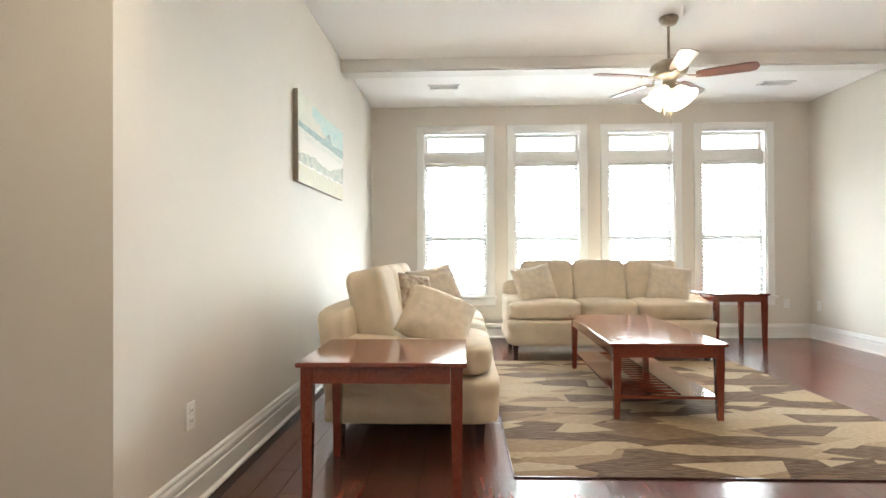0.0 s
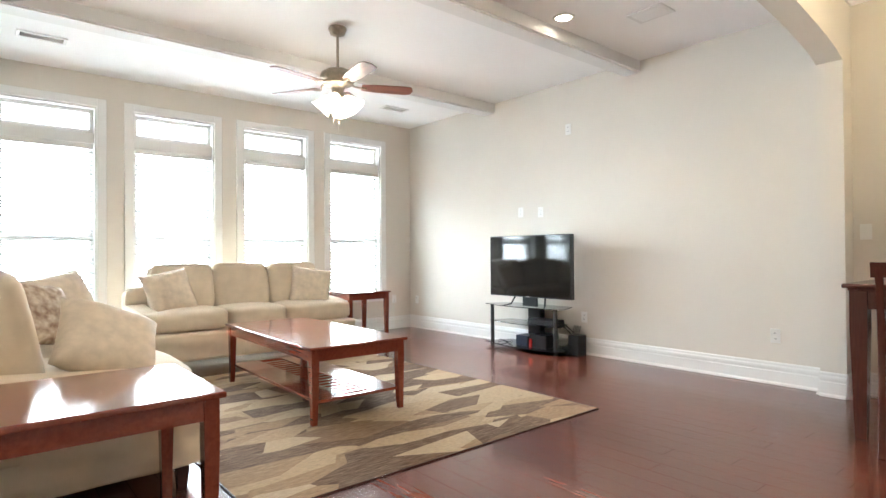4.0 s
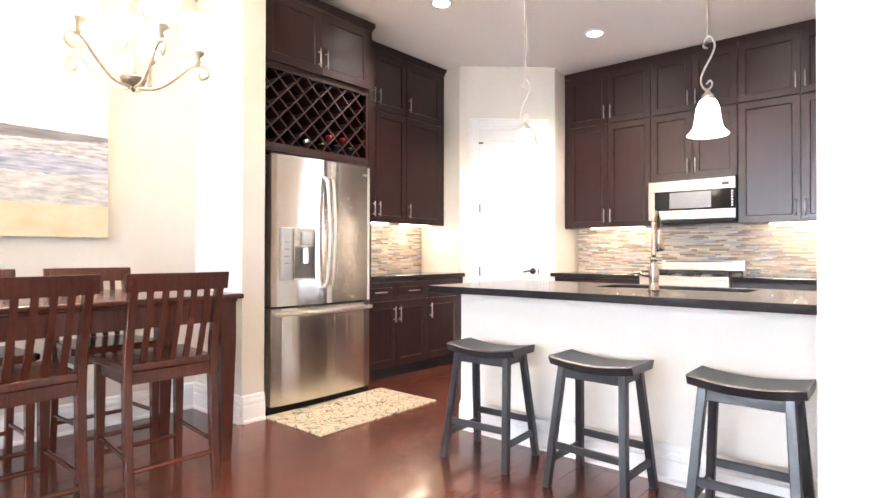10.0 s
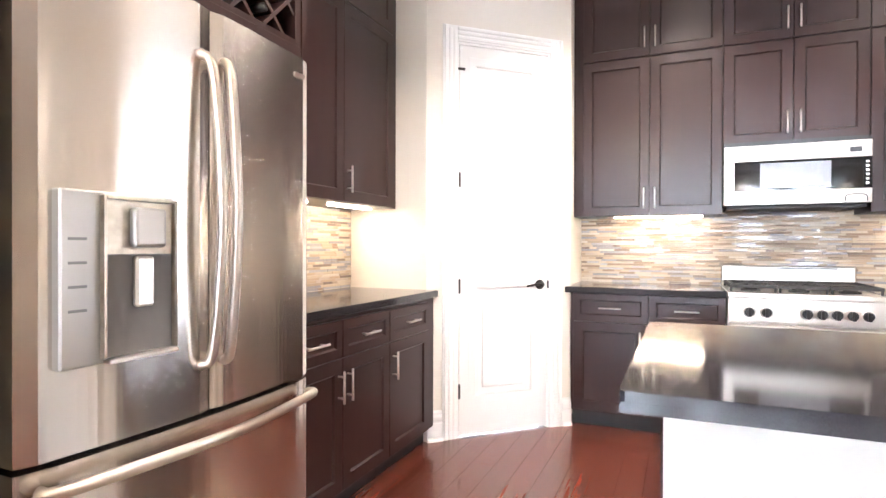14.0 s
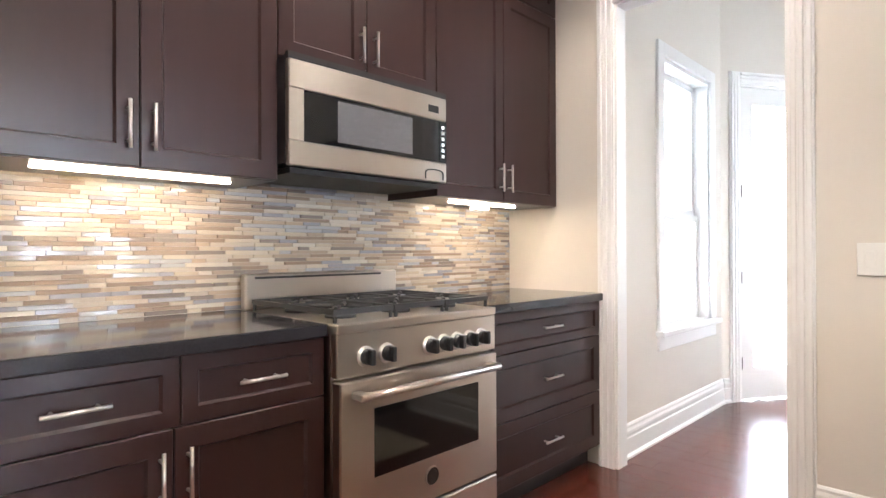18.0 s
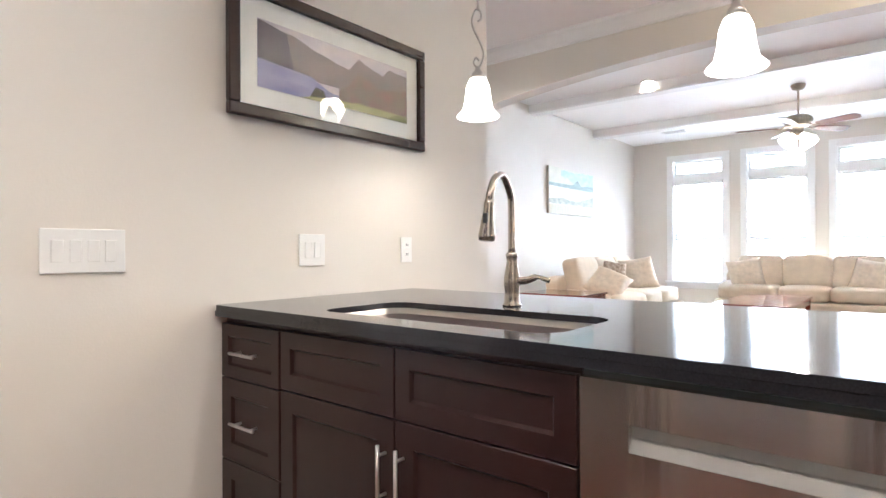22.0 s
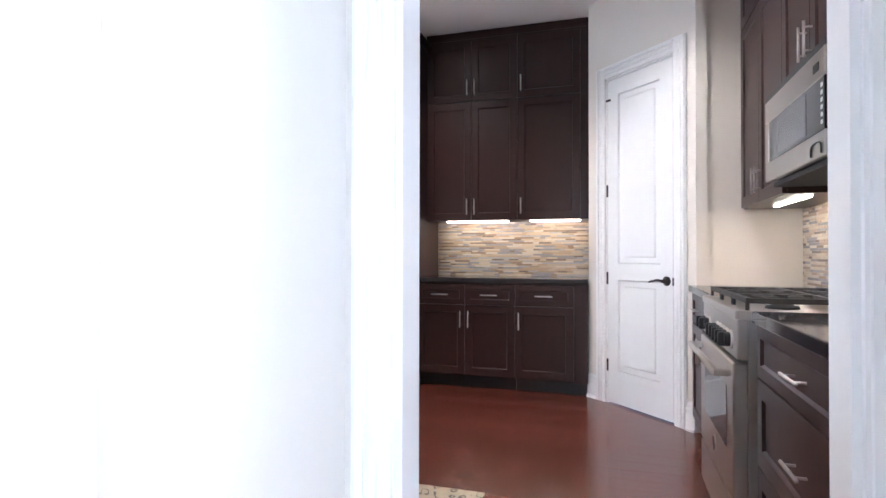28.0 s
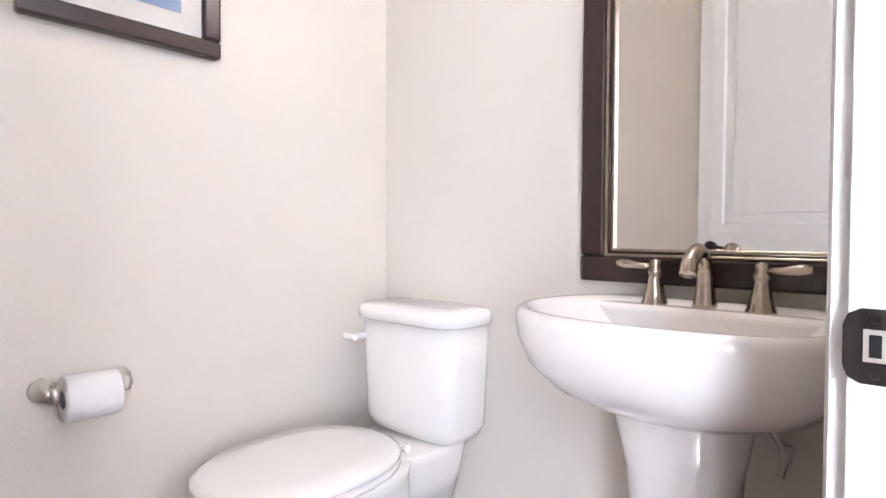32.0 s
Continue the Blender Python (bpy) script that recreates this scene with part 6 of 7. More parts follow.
part("oven_window", box(0.135, W - 0.12, -0.0145, -0.0122, 0.42, 0.645, bevel=0.001), M_GLOSS, od, "dark oven glass")
part("oven_handle", rod((0.05, -0.062, 0.702), (W - 0.05, -0.062, 0.702), 0.014, 14), M_STEEL, od, "tubular steel oven handle", True)
for x in (0.062, W - 0.062):
    part("handle_bracket", box(x - 0.018, x + 0.018, -0.070, -0.0125, 0.690, 0.714, bevel=0.004), M_STEEL, od)
part("maker_badge", lathe([(0, 0), (0.032, 0), (0.030, 0.004), (0.024, 0.003), (0.022, 0.005), (0, 0.005)], 24, m=pose(W / 2 + 0.012, -0.0125, 0.352, 90)), M_BLACK, od)
part("badge_ring", lathe([(0.032, 0), (0.036, 0.0), (0.034, 0.006), (0.031, 0.006), (0.032, 0)], 24, m=pose(W / 2 + 0.012, -0.0125, 0.352, 90)), M_STEEL, od)
part("warming_drawer", box(0.004, W - 0.004, -0.012, 0.0345, 0.075, 0.255, bevel=0.005), M_STEEL, rg)
for x in (0.03, W - 0.03):
    for y in (0.04, 0.60):
        part("foot", rod((x, y, 0), (x, y, 0.0995), 0.020, 12, r2=0.024), M_STEEL, rg)
for gx in (0.132, 0.3825, 0.633):
    for gy in (0.17, 0.44):
        part("burner", lathe([(0, 0.926), (0.055, 0.926), (0.052, 0.936), (0.036, 0.938), (0.034, 0.948), (0, 0.950)], 18, m=pose(gx, gy, 0)), M_IRON, rg, smooth=True)
    g = None
    for a in ((-0.122, -0.108, 0.03, 0.58), (0.108, 0.122, 0.03, 0.58), (-0.1078, 0.1078, 0.03, 0.048), (-0.1078, 0.1078, 0.296, 0.314), (-0.1078, 0.1078, 0.562, 0.58)):
        g = box(gx + a[0], gx + a[1], a[2], a[3], 0.951, 0.969, bm=g)
    for gy in (0.17, 0.44):
        for k in range(4):
            an = k * math.pi / 2 + math.pi / 4
            c, s = math.cos(an), math.sin(an)
            rod((gx + 0.028 * c, gy + 0.028 * s, 0.963), (gx + 0.105 * c, gy + 0.115 * s, 0.963), 0.0085, 6, g)
    for a in (-0.114, 0.114):
        for gy in (0.036, 0.574):
            rod((gx + a, gy, 0.926), (gx + a, gy, 0.956), 0.007, 6, g)
    part("grate", g, M_IRON, rg, "black cast-iron grate")

mw = thing("microwave", at(2.935, -3.41, -0.018, S_), "stainless over-range microwave with dark window", "microwave")
MW = 0.768
part("case", box(0.0, MW, 0.026, 0.41, 1.478, 1.850), M_BLACK, mw)
part("top_vent", box(0.0, MW, 0.004, 0.0255, 1.836, 1.860), M_BLACK, mw)
part("upper_band", box(0.0, MW, 0, 0.0255, 1.735, 1.8355, bevel=0.004), M_STEEL, mw)
part("lower_band", box(0.0, MW, 0, 0.0255, 1.468, 1.555, bevel=0.004), M_STEEL, mw)
part("door_glass", box(0.06, MW - 0.045, 0.003, 0.0255, 1.5555, 1.7345), M_GLOSS, mw, "dark microwave window")
part("window_mesh", box(0.20, MW - 0.20, 0.0012, 0.0028, 1.570, 1.722), material("window_mesh", (0.16, 0.16, 0.17), 0.25, 0.5, vary=0.2, scale=400, bump=0), mw)
part("door_edge", box(0.0, 0.0595, 0, 0.0255, 1.5555, 1.7345, bevel=0.002), M_STEEL, mw)
part("control_strip", box(MW - 0.0445, MW, 0, 0.0255, 1.5555, 1.7345, bevel=0.002), M_GLOSS, mw)
part("display", box(MW - 0.11, MW - 0.05, -0.0015, -0.0002, 1.765, 1.795), M_BLACK, mw)
for k in range(6):
    part("button", box(MW - 0.032, MW - 0.016, -0.002, -0.0002, 1.575 + 0.025 * k, 1.589 + 0.025 * k), M_PLATE, mw)
part("latch", tube(spline([(MW - 0.13, -0.003, 1.478), (MW - 0.125, -0.003, 1.512), (MW - 0.075, -0.003, 1.520), (MW - 0.030, -0.003, 1.512), (MW - 0.025, -0.003, 1.478)], 4), 0.003, 6), M_BLACK, mw)
part("underside", box(0.02, MW - 0.02, 0.03, 0.38, 1.445, 1.4645), M_IRON, mw)

# ---- island ----
ib = lambda x: at(x, -1.535, 0, N_)
cabinet("island_cabinet", ib(1.195), 0.345, 0.60, 0, TOP, [drawer(0.0, 0.343, 0.675, 0.864), drawer(0, 0.343, 0.39, 0.675), drawer(0, 0.343, 0.115, 0.39)], "narrow espresso drawer cabinet in the island", True)
sk = cabinet("island_cabinet", ib(1.54), 1.003, 0.60, 0, TOP, [], "espresso sink cabinet with two false fronts and two doors", True)
for x0, x1 in ((0.0, 0.495), (0.495, 1.0)):
    part("false_front", shaker(x1 - x0 - G, 0.182, rail=0.050, x=x0 + G / 2, z=0.682), M_CAB, sk)
for x0, x1, hx in ((0.0, 0.495, 0.463), (0.495, 1.0, 0.527)):
    f = part("door", shaker(x1 - x0 - G, 0.560, x=x0 + G / 2, z=0.117), M_CAB, sk)
    h = part("handle", pull(0.16, vertical=True), M_NICKEL, f, "brushed nickel bar handle", True)
    h.matrix_basis = pose(hx, -0.020, 0.535)
dwm = thing("dishwasher", ib(2.545), "stainless dishwasher built into the island", "dishwasher")
part("tub", box(0.0, 0.60, 0.0, 0.57, 0.10, 0.875), M_BLACK, dwm)
part("toe_kick", box(0.0, 0.60, 0.06, 0.10, 0.0, 0.0995), M_BLACK, dwm)
dd = part("door", join(join(box(0.003, 0.597, -0.026, -0.001, 0.115, 0.735), box(0.003, 0.597, -0.026, -0.001, 0.787, 0.865)), join(box(0.003, 0.10, -0.026, -0.001, 0.735, 0.787), box(0.50, 0.597, -0.026, -0.001, 0.735, 0.787))), M_STEEL_V, dwm)
M_POCKET = material("pocket_satin_steel", (0.24, 0.225, 0.205), 0.45, 0.8, vary=0.03, bump=0)
poc = bmesh.new()
pr = [(-0.0012, 0.735), (-0.0012, 0.787), (-0.003, 0.787), (-0.009, 0.762), (-0.0252, 0.7352)]
rr = [[poc.verts.new((x, y, z)) for y, z in pr] for x in (0.1002, 0.4998)]
for k in range(5):
    poc.faces.new((rr[0][k], rr[0][(k + 1) % 5], rr[1][(k + 1) % 5], rr[1][k]))
poc.faces.new(rr[0]), poc.faces.new(rr[1][::-1])
bmesh.ops.recalc_face_normals(poc, faces=poc.faces[:])
part("pocket_handle", poc, M_POCKET, dwm, "scooped pocket handle")
tagged(part("island_end_panel", box(3.165, 3.215, -1.545, -0.925, 0, TOP), M_CAB), "espresso end panel of the island", "panel")
boards("wall_island", [(1.19, 3.205, -0.922, -0.80, 0, TOP)], M_WALL, "white painted half wall under the island counter", "wall")
moulding("baseboard", (1.19, -0.80), (3.205, -0.80), BASE, 0, WB)
moulding("baseboard", (3.205, -0.80), (3.205, -0.922), BASE, 0, WB)


def rounded(x0, x1, y0, y1, r, n=5):
    out = []
    for cx, cy, a0 in ((x1 - r, y0 + r, -90), (x1 - r, y1 - r, 0), (x0 + r, y1 - r, 90), (x0 + r, y0 + r, 180)):
        for k in range(n + 1):
            a = radians(a0 + 90 * k / n)
            out.append((cx + r * math.cos(a), cy + r * math.sin(a)))
    return out


def slab_with_hole(outer, inner, z0, z1, lip=0.003):
    b = bmesh.new()
    tops = []
    for z in (z0, z1):
        es, loops = [], []
        for loop in (outer, inner):
            vs = [b.verts.new((x, y, z)) for x, y in loop]
            loops.append(vs)
            es += [b.edges.new((vs[k], vs[(k + 1) % len(vs)])) for k in range(len(vs))]
        bmesh.ops.triangle_fill(b, use_beauty=True, use_dissolve=False, edges=es)
        tops.append(loops)
    for lo, hi in zip(*tops):
        for k in range(len(lo)):
            b.faces.new((lo[k], lo[(k + 1) % len(lo)], hi[(k + 1) % len(lo)], hi[k]))
    bmesh.ops.recalc_face_normals(b, faces=b.faces[:])
    return b


HOLE = rounded(1.62, 2.445, -1.475, -1.105, 0.075)
ict = thing("island_countertop", pose(0, 0, 0), "polished dark quartz island countertop", "countertop")
part("slab", slab_with_hole(rounded(1.193, 3.275, -1.580, -0.55, 0.012, 2), HOLE, 0.9055, 0.9255), M_QUARTZ, ict)
for e in ((1.193, 3.273, -1.5785, -1.5565), (1.193, 3.273, -0.572, -0.5515), (3.251, 3.273, -1.556, -0.5725)):
    part("front_edge", box(*e, 0.8858, 0.9050), M_QUARTZ, ict, "laminated dark quartz edge")
M_SINK = material("satin_steel", (0.55, 0.51, 0.46), 0.38, 1.0, vary=0.03, scale=8, bump=0.02, bump_scale=300)
snk = thing("sink", pose(0, 0, 0), "undermount stainless steel sink in the island", "sink")
b = bmesh.new()
lv = []
for grow, z in ((0.012, 0.9045), (0.0, 0.9045), (-0.006, 0.82), (-0.012, 0.70), (-0.03, 0.672), (-0.10, 0.668)):
    lv.append([b.verts.new((x, y, z)) for x, y in rounded(1.62 - grow, 2.445 + grow, -1.475 - grow, -1.105 + grow, 0.075 + grow * 0.5 if grow > -0.05 else 0.03)])
for p, q in zip(lv, lv[1:]):
    for k in range(len(p)):
        b.faces.new((p[k], p[(k + 1) % len(p)], q[(k + 1) % len(p)], q[k]))
b.faces.new(lv[-1])
bmesh.ops.recalc_face_normals(b, faces=b.faces[:])
part("basin", b, M_SINK, snk, smooth=True)
part("drain", lathe([(0, 0.6695), (0.043, 0.6695), (0.040, 0.672), (0, 0.670)], 20, m=pose(2.05, -1.25, 0)), M_NICKEL, snk)

fc = thing("kitchen_faucet", pose(2.04, -0.995, 0.9255, 0, 0, 10), "brushed nickel gooseneck pull-down faucet", "faucet")
part("body", lathe([(0, 0), (0.032, 0), (0.032, 0.006), (0.026, 0.012), (0.024, 0.05), (0.028, 0.075), (0.026, 0.10), (0.017, 0.15), (0.020, 0.165), (0.022, 0.172), (0.015, 0.18), (0, 0.18)], 24), M_BRASS, fc, smooth=True)
neck = spline([(0, 0, 0.17), (0, 0, 0.32), (0, -0.014, 0.375), (0, -0.070, 0.425), (0, -0.132, 0.415), (0, -0.172, 0.365), (0, -0.183, 0.325)], 6)
part("neck", tube(neck, 0.0125, 12), M_BRASS, fc, smooth=True)
part("spray_head", lathe([(0, 0), (0.014, 0), (0.017, -0.01), (0.016, -0.03), (0.020, -0.06), (0.026, -0.11), (0.024, -0.125), (0, -0.125)], 18, m=pose(0, -0.181, 0.340, -10)), M_BRASS, fc, smooth=True)
part("spray_button", box(-0.008, 0.008, -0.216, -0.204, 0.265, 0.300, bevel=0.003), M_BLACK, fc)
part("lever", tube(spline([(0.02, 0, 0.085), (0.055, 0, 0.088), (0.085, 0.01, 0.098), (0.125, 0.02, 0.085)], 5), [0.014] * 5 + [0.012] * 5 + [0.008] * 6, 10), M_BRASS, fc, smooth=True)


def stool(m):
    t = thing("bar_stool", m, "black saddle-seat wooden bar stool at the island", "stool", "bar stools at the island")
    L, D, Z = 0.425, 0.25, 0.625
    b = bmesh.new()
    nx = 14
    rows = []
    for k in range(nx + 1):
        u = 2 * k / nx - 1
        top = Z - 0.022 + 0.022 * u * u
        w = D / 2
        rows.append([b.verts.new((u * L / 2, y, z)) for y, z in ((-w, top - 0.006), (-w + 0.012, top), (w - 0.012, top), (w, top - 0.006), (w - 0.018, top - 0.042), (-w + 0.018, top - 0.042))])
    for p, q in zip(rows, rows[1:]):
        for j in range(6):
            b.faces.new((p[j], p[(j + 1) % 6], q[(j + 1) % 6], q[j]))
    b.faces.new(rows[0][::-1]), b.faces.new(rows[-1])
    bmesh.ops.recalc_face_normals(b, faces=b.faces[:])
    part("seat", b, M_STOOL, t)
    foot, head = (0.195, 0.165), (0.155, 0.085)
    pt = lambda sx, sy, z: Vector((sx * (foot[0] + (head[0] - foot[0]) * z / 0.575), sy * (foot[1] + (head[1] - foot[1]) * z / 0.575), z))
    for sx in (-1, 1):
        for sy in (-1, 1):
            b = bmesh.new()
            rr = [[b.verts.new(pt(sx, sy, z) + Vector((dx * 0.018, dy * 0.018, 0))) for dx, dy in ((-1, -1), (1, -1), (1, 1), (-1, 1))] for z in (0, 0.583)]
            for j in range(4):
                b.faces.new((rr[0][j], rr[0][(j + 1) % 4], rr[1][(j + 1) % 4], rr[1][j]))
            b.faces.new(rr[0][::-1]), b.faces.new(rr[1])
            bmesh.ops.recalc_face_normals(b, faces=b.faces[:])
            bmesh.ops.bevel(b, geom=b.edges[:], offset=0.003, segments=1, affect="EDGES")
            part("leg", b, M_STOOL, t)

    def bar(name, p, q, h, w):
        d = q - p
        ob = part(name, box(0.015, d.length - 0.015, -w / 2, w / 2, -h / 2, h / 2, bevel=0.002), M_STOOL, t)
        ob.matrix_basis = Matrix.Translation(p) @ Matrix.Rotation(math.atan2(d.y, d.x), 4, "Z")

    for s in (-1, 1):
        bar("long_stretcher", pt(-1, s, 0.20 if s > 0 else 0.20), pt(1, s, 0.20), 0.034, 0.018)
        bar("short_stretcher", pt(s, -1, 0.13), pt(s, 1, 0.13), 0.034, 0.018)
        bar("seat_rail", pt(-1, s, 0.545), pt(1, s, 0.545), 0.045, 0.018)
        bar("seat_rail", pt(s, -1, 0.555), pt(s, 1, 0.555), 0.045, 0.018)
    return t


st = stool(pose(2.775, -0.515, 0, 0, 0, 3))
copy_thing(st, pose(2.13, -0.515, 0, 0, 0, -2))
copy_thing(st, pose(1.485, -0.51, 0, 0, 0, 0))


def pendant(x, y):
    t = thing("pendant_light", pose(x, y, 0), "lit bell glass pendant on a scrolled nickel rod", "pendant", "pendants over the island")
    z0 = 1.645
    prof = [(0.022, 0.165), (0.036, 0.157), (0.049, 0.125), (0.055, 0.072), (0.064, 0.032), (0.089, 0.004), (0.086, 0.0), (0.060, 0.031), (0.051, 0.072), (0.045, 0.123), (0.033, 0.152), (0.022, 0.160)]
    part("glass_shade", lathe([(r, z0 + 0.020 + z) for r, z in prof], 28), M_LAMPGLASS, t, "lit frosted bell shade", True)
    part("cap", lathe([(0, z0 + 0.23), (0.010, z0 + 0.23), (0.013, z0 + 0.215), (0.024, z0 + 0.205), (0.032, z0 + 0.183), (0.020, z0 + 0.180), (0, z0 + 0.180)], 18), M_NICKEL, t, smooth=True)
    pts = [(0.0, 1.872), (0.022, 1.888), (0.030, 1.915), (0.012, 1.94), (-0.008, 1.925), (0.004, 1.905)]
    part("lower_scroll", tube(spline([(px, 0, pz) for px, pz in ((0.006, 1.900), (-0.010, 1.915), (-0.020, 1.895), (-0.004, 1.875), (0.018, 1.885), (0.030, 1.925), (0.012, 1.975), (-0.018, 2.03), (-0.030, 2.075), (-0.012, 2.115), (0.012, 2.105), (0.018, 2.075), (0.0, 2.065))], 5), 0.0048, 8), M_NICKEL, t, smooth=True)
    part("rod", rod((0, 0, 2.112), (0, 0, HK - 0.02), 0.0045, 8), M_NICKEL, t)
    part("ceiling_cup", lathe([(0, HK), (0.06, HK), (0.055, HK - 0.018), (0.015, HK - 0.03), (0, HK - 0.03)], 20), M_NICKEL, t, smooth=True)
    lamp("pendant_bulb", "POINT", (x, y, z0 + 0.06), 9, WARM, size=0.03)


pendant(1.688, -0.69), pendant(2.658, -0.69)

M_MATRUG = material("scroll_mat", (0.50, 0.43, 0.31), 0.95, scale=14, vary=0.12, bump=0.5, bump_scale=250)
mt_, ml = M_MATRUG.node_tree.nodes, M_MATRUG.node_tree.links
sn, sm, sl, sx_ = (mt_.new("ShaderNode" + k) for k in ("TexNoise", "Math", "Math", "Mix"))
sn.inputs["Scale"].default_value, sn.inputs["Detail"].default_value, sn.inputs["Distortion"].default_value = 8.0, 0.5, 2.2
sm.operation, sm.inputs[1].default_value, sm.inputs[2].default_value = "COMPARE", 0.5, 0.028
sl.operation, sl.inputs[1].default_value = "MULTIPLY", 0.85
sx_.data_type = "RGBA"
sx_.inputs[7].default_value = (0.10, 0.095, 0.09, 1)
base_in = mt_["Principled BSDF"].inputs["Base Color"]
ml.new(base_in.links[0].from_socket, sx_.inputs[6]), ml.new(mt_["Mapping"].outputs[0], sn.inputs[0])
ml.new(sn.outputs[0], sm.inputs[0]), ml.new(sm.outputs[0], sl.inputs[0]), ml.new(sl.outputs[0], sx_.inputs[0]), ml.new(sx_.outputs[2], base_in)
tagged(part("kitchen_mat", box(3.745, 4.36, -1.185, -0.095, 0.0005, 0.010, bevel=0.003), M_MATRUG), "cream kitchen mat with dark scroll pattern", "mat")
tagged(part("kitchen_mat", box(1.62, 2.577, -2.165, -1.60, 0.0005, 0.010, bevel=0.003), M_MATRUG), "cream mat with dark scroll pattern before the sink", "mat")

# ---- powder room ----
toi = thing("toilet", at(1.085, -1.048, 0, E_), "white two-piece toilet with closed lid", "toilet")


def ovalish(w, d, z, k, ex=2.4, back=0.0):
    out = []
    for j in range(28):
        a = 2 * math.pi * j / 28
        c, s = math.cos(a), math.sin(a)
        out.append((w / 2 * math.copysign(abs(c) ** (2 / ex), c), k + d / 2 * math.copysign(abs(s) ** (2 / ex), s), z))
    return out


def loft(loops, cap=True):
    b = bmesh.new()
    rings = [[b.verts.new(p) for p in lp] for lp in loops]
    for p, q in zip(rings, rings[1:]):
        for k in range(len(p)):
            b.faces.new((p[k], p[(k + 1) % len(p)], q[(k + 1) % len(p)], q[k]))
    if cap:
        b.faces.new(rings[0][::-1]), b.faces.new(rings[-1])
    bmesh.ops.recalc_face_normals(b, faces=b.faces[:])
    return b


part("tank", loft([ovalish(0.282, 0.14, 0.436, -0.105, 4), ovalish(0.324, 0.17, 0.447, -0.105, 4.5), ovalish(0.350, 0.185, 0.475, -0.105, 5), ovalish(0.362, 0.19, 0.62, -0.105, 5), ovalish(0.371, 0.195, 0.752, -0.106, 5)]), M_PORC, toi, smooth=True)
part("tank_lid", loft([ovalish(0.381, 0.205, 0.753, -0.108, 4.5), ovalish(0.393, 0.22, 0.758, -0.111, 4.5), ovalish(0.395, 0.222, 0.782, -0.111, 4.5), ovalish(0.387, 0.214, 0.792, -0.111, 4.5), ovalish(0.367, 0.19, 0.798, -0.111, 4.2), ovalish(0.282, 0.10, 0.800, -0.111, 4)]), M_PORC, toi, smooth=True)
part("bowl", loft([ovalish(0.24, 0.46, 0.0, -0.36, 3), ovalish(0.225, 0.43, 0.05, -0.36, 3), ovalish(0.20, 0.38, 0.18, -0.37, 2.6), ovalish(0.27, 0.46, 0.30, -0.435, 2.4), ovalish(0.35, 0.525, 0.40, -0.49, 2.3), ovalish(0.362, 0.535, 0.425, -0.49, 2.3), ovalish(0.355, 0.525, 0.432, -0.49, 2.3)]), M_PORC, toi, smooth=True)
part("deck", loft([ovalish(0.16, 0.26, 0.25, -0.16, 4), ovalish(0.22, 0.28, 0.34, -0.165, 4), ovalish(0.255, 0.29, 0.41, -0.17, 4), ovalish(0.26, 0.29, 0.432, -0.17, 4), ovalish(0.25, 0.28, 0.4355, -0.17, 4)]), M_PORC, toi, smooth=True)
part("seat_ring", loft([ovalish(0.362, 0.475, 0.434, -0.512, 2.3), ovalish(0.374, 0.49, 0.439, -0.512, 2.3), ovalish(0.374, 0.49, 0.447, -0.512, 2.3), ovalish(0.366, 0.47, 0.4515, -0.512, 2.3)]), M_PORC, toi, smooth=True)
part("lid", loft([ovalish(0.362, 0.475, 0.454, -0.512, 2.3), ovalish(0.376, 0.492, 0.459, -0.512, 2.3), ovalish(0.374, 0.49, 0.470, -0.512, 2.3), ovalish(0.355, 0.455, 0.477, -0.512, 2.3), ovalish(0.25, 0.33, 0.481, -0.512, 2.2)]), M_PORC, toi, smooth=True)
for s in (-1, 1):
    part("seat_hinge", rod((s * 0.075 - 0.02, -0.262, 0.450), (s * 0.075 + 0.02, -0.262, 0.450), 0.011, 12), M_PORC, toi)
part("flush_lever", join(rod((-0.160, -0.19, 0.70), (-0.160, -0.225, 0.70), 0.010, 10), box(-0.208, -0.150, -0.236, -0.222, 0.689, 0.709, bevel=0.005)), M_PORC, toi)
part("supply_pipe", tube(spline([(-0.20, -0.005, 0.18), (-0.19, -0.06, 0.19), (-0.17, -0.08, 0.28), (-0.13, -0.09, 0.44)], 5), 0.006, 8), M_NICKEL, toi)

ps = thing("pedestal_sink", at(1.085, -1.795, 0, E_) @ Matrix.Diagonal((1, 1, 1.008, 1)), "white porcelain pedestal sink with bronze taps", "sink")


def basin_loop(w, d, z, k):
    out = []
    for j in range(36):
        a = 2 * math.pi * j / 36
        c, s = math.cos(a), math.sin(a)
        y = d * s
        if s > 0:
            y = d * min(1.0, s * 1.25) * 0.9
        out.append((w / 2 * math.copysign(abs(c) ** 0.75, c), k + y * 0.5, z))
    return out


part("basin", loft([basin_loop(0.20, 0.20, 0.672, -0.20), basin_loop(0.32, 0.29, 0.684, -0.21), basin_loop(0.45, 0.38, 0.712, -0.222), basin_loop(0.535, 0.45, 0.755, -0.23), basin_loop(0.575, 0.48, 0.802, -0.232), basin_loop(0.585, 0.49, 0.835, -0.232), basin_loop(0.583, 0.488, 0.848, -0.232), basin_loop(0.570, 0.470, 0.856, -0.232), basin_loop(0.535, 0.41, 0.855, -0.245), basin_loop(0.505, 0.36, 0.842, -0.255), basin_loop(0.46, 0.31, 0.80, -0.255), basin_loop(0.32, 0.20, 0.755, -0.255), basin_loop(0.10, 0.08, 0.742, -0.255)]), M_PORC, ps, smooth=True)
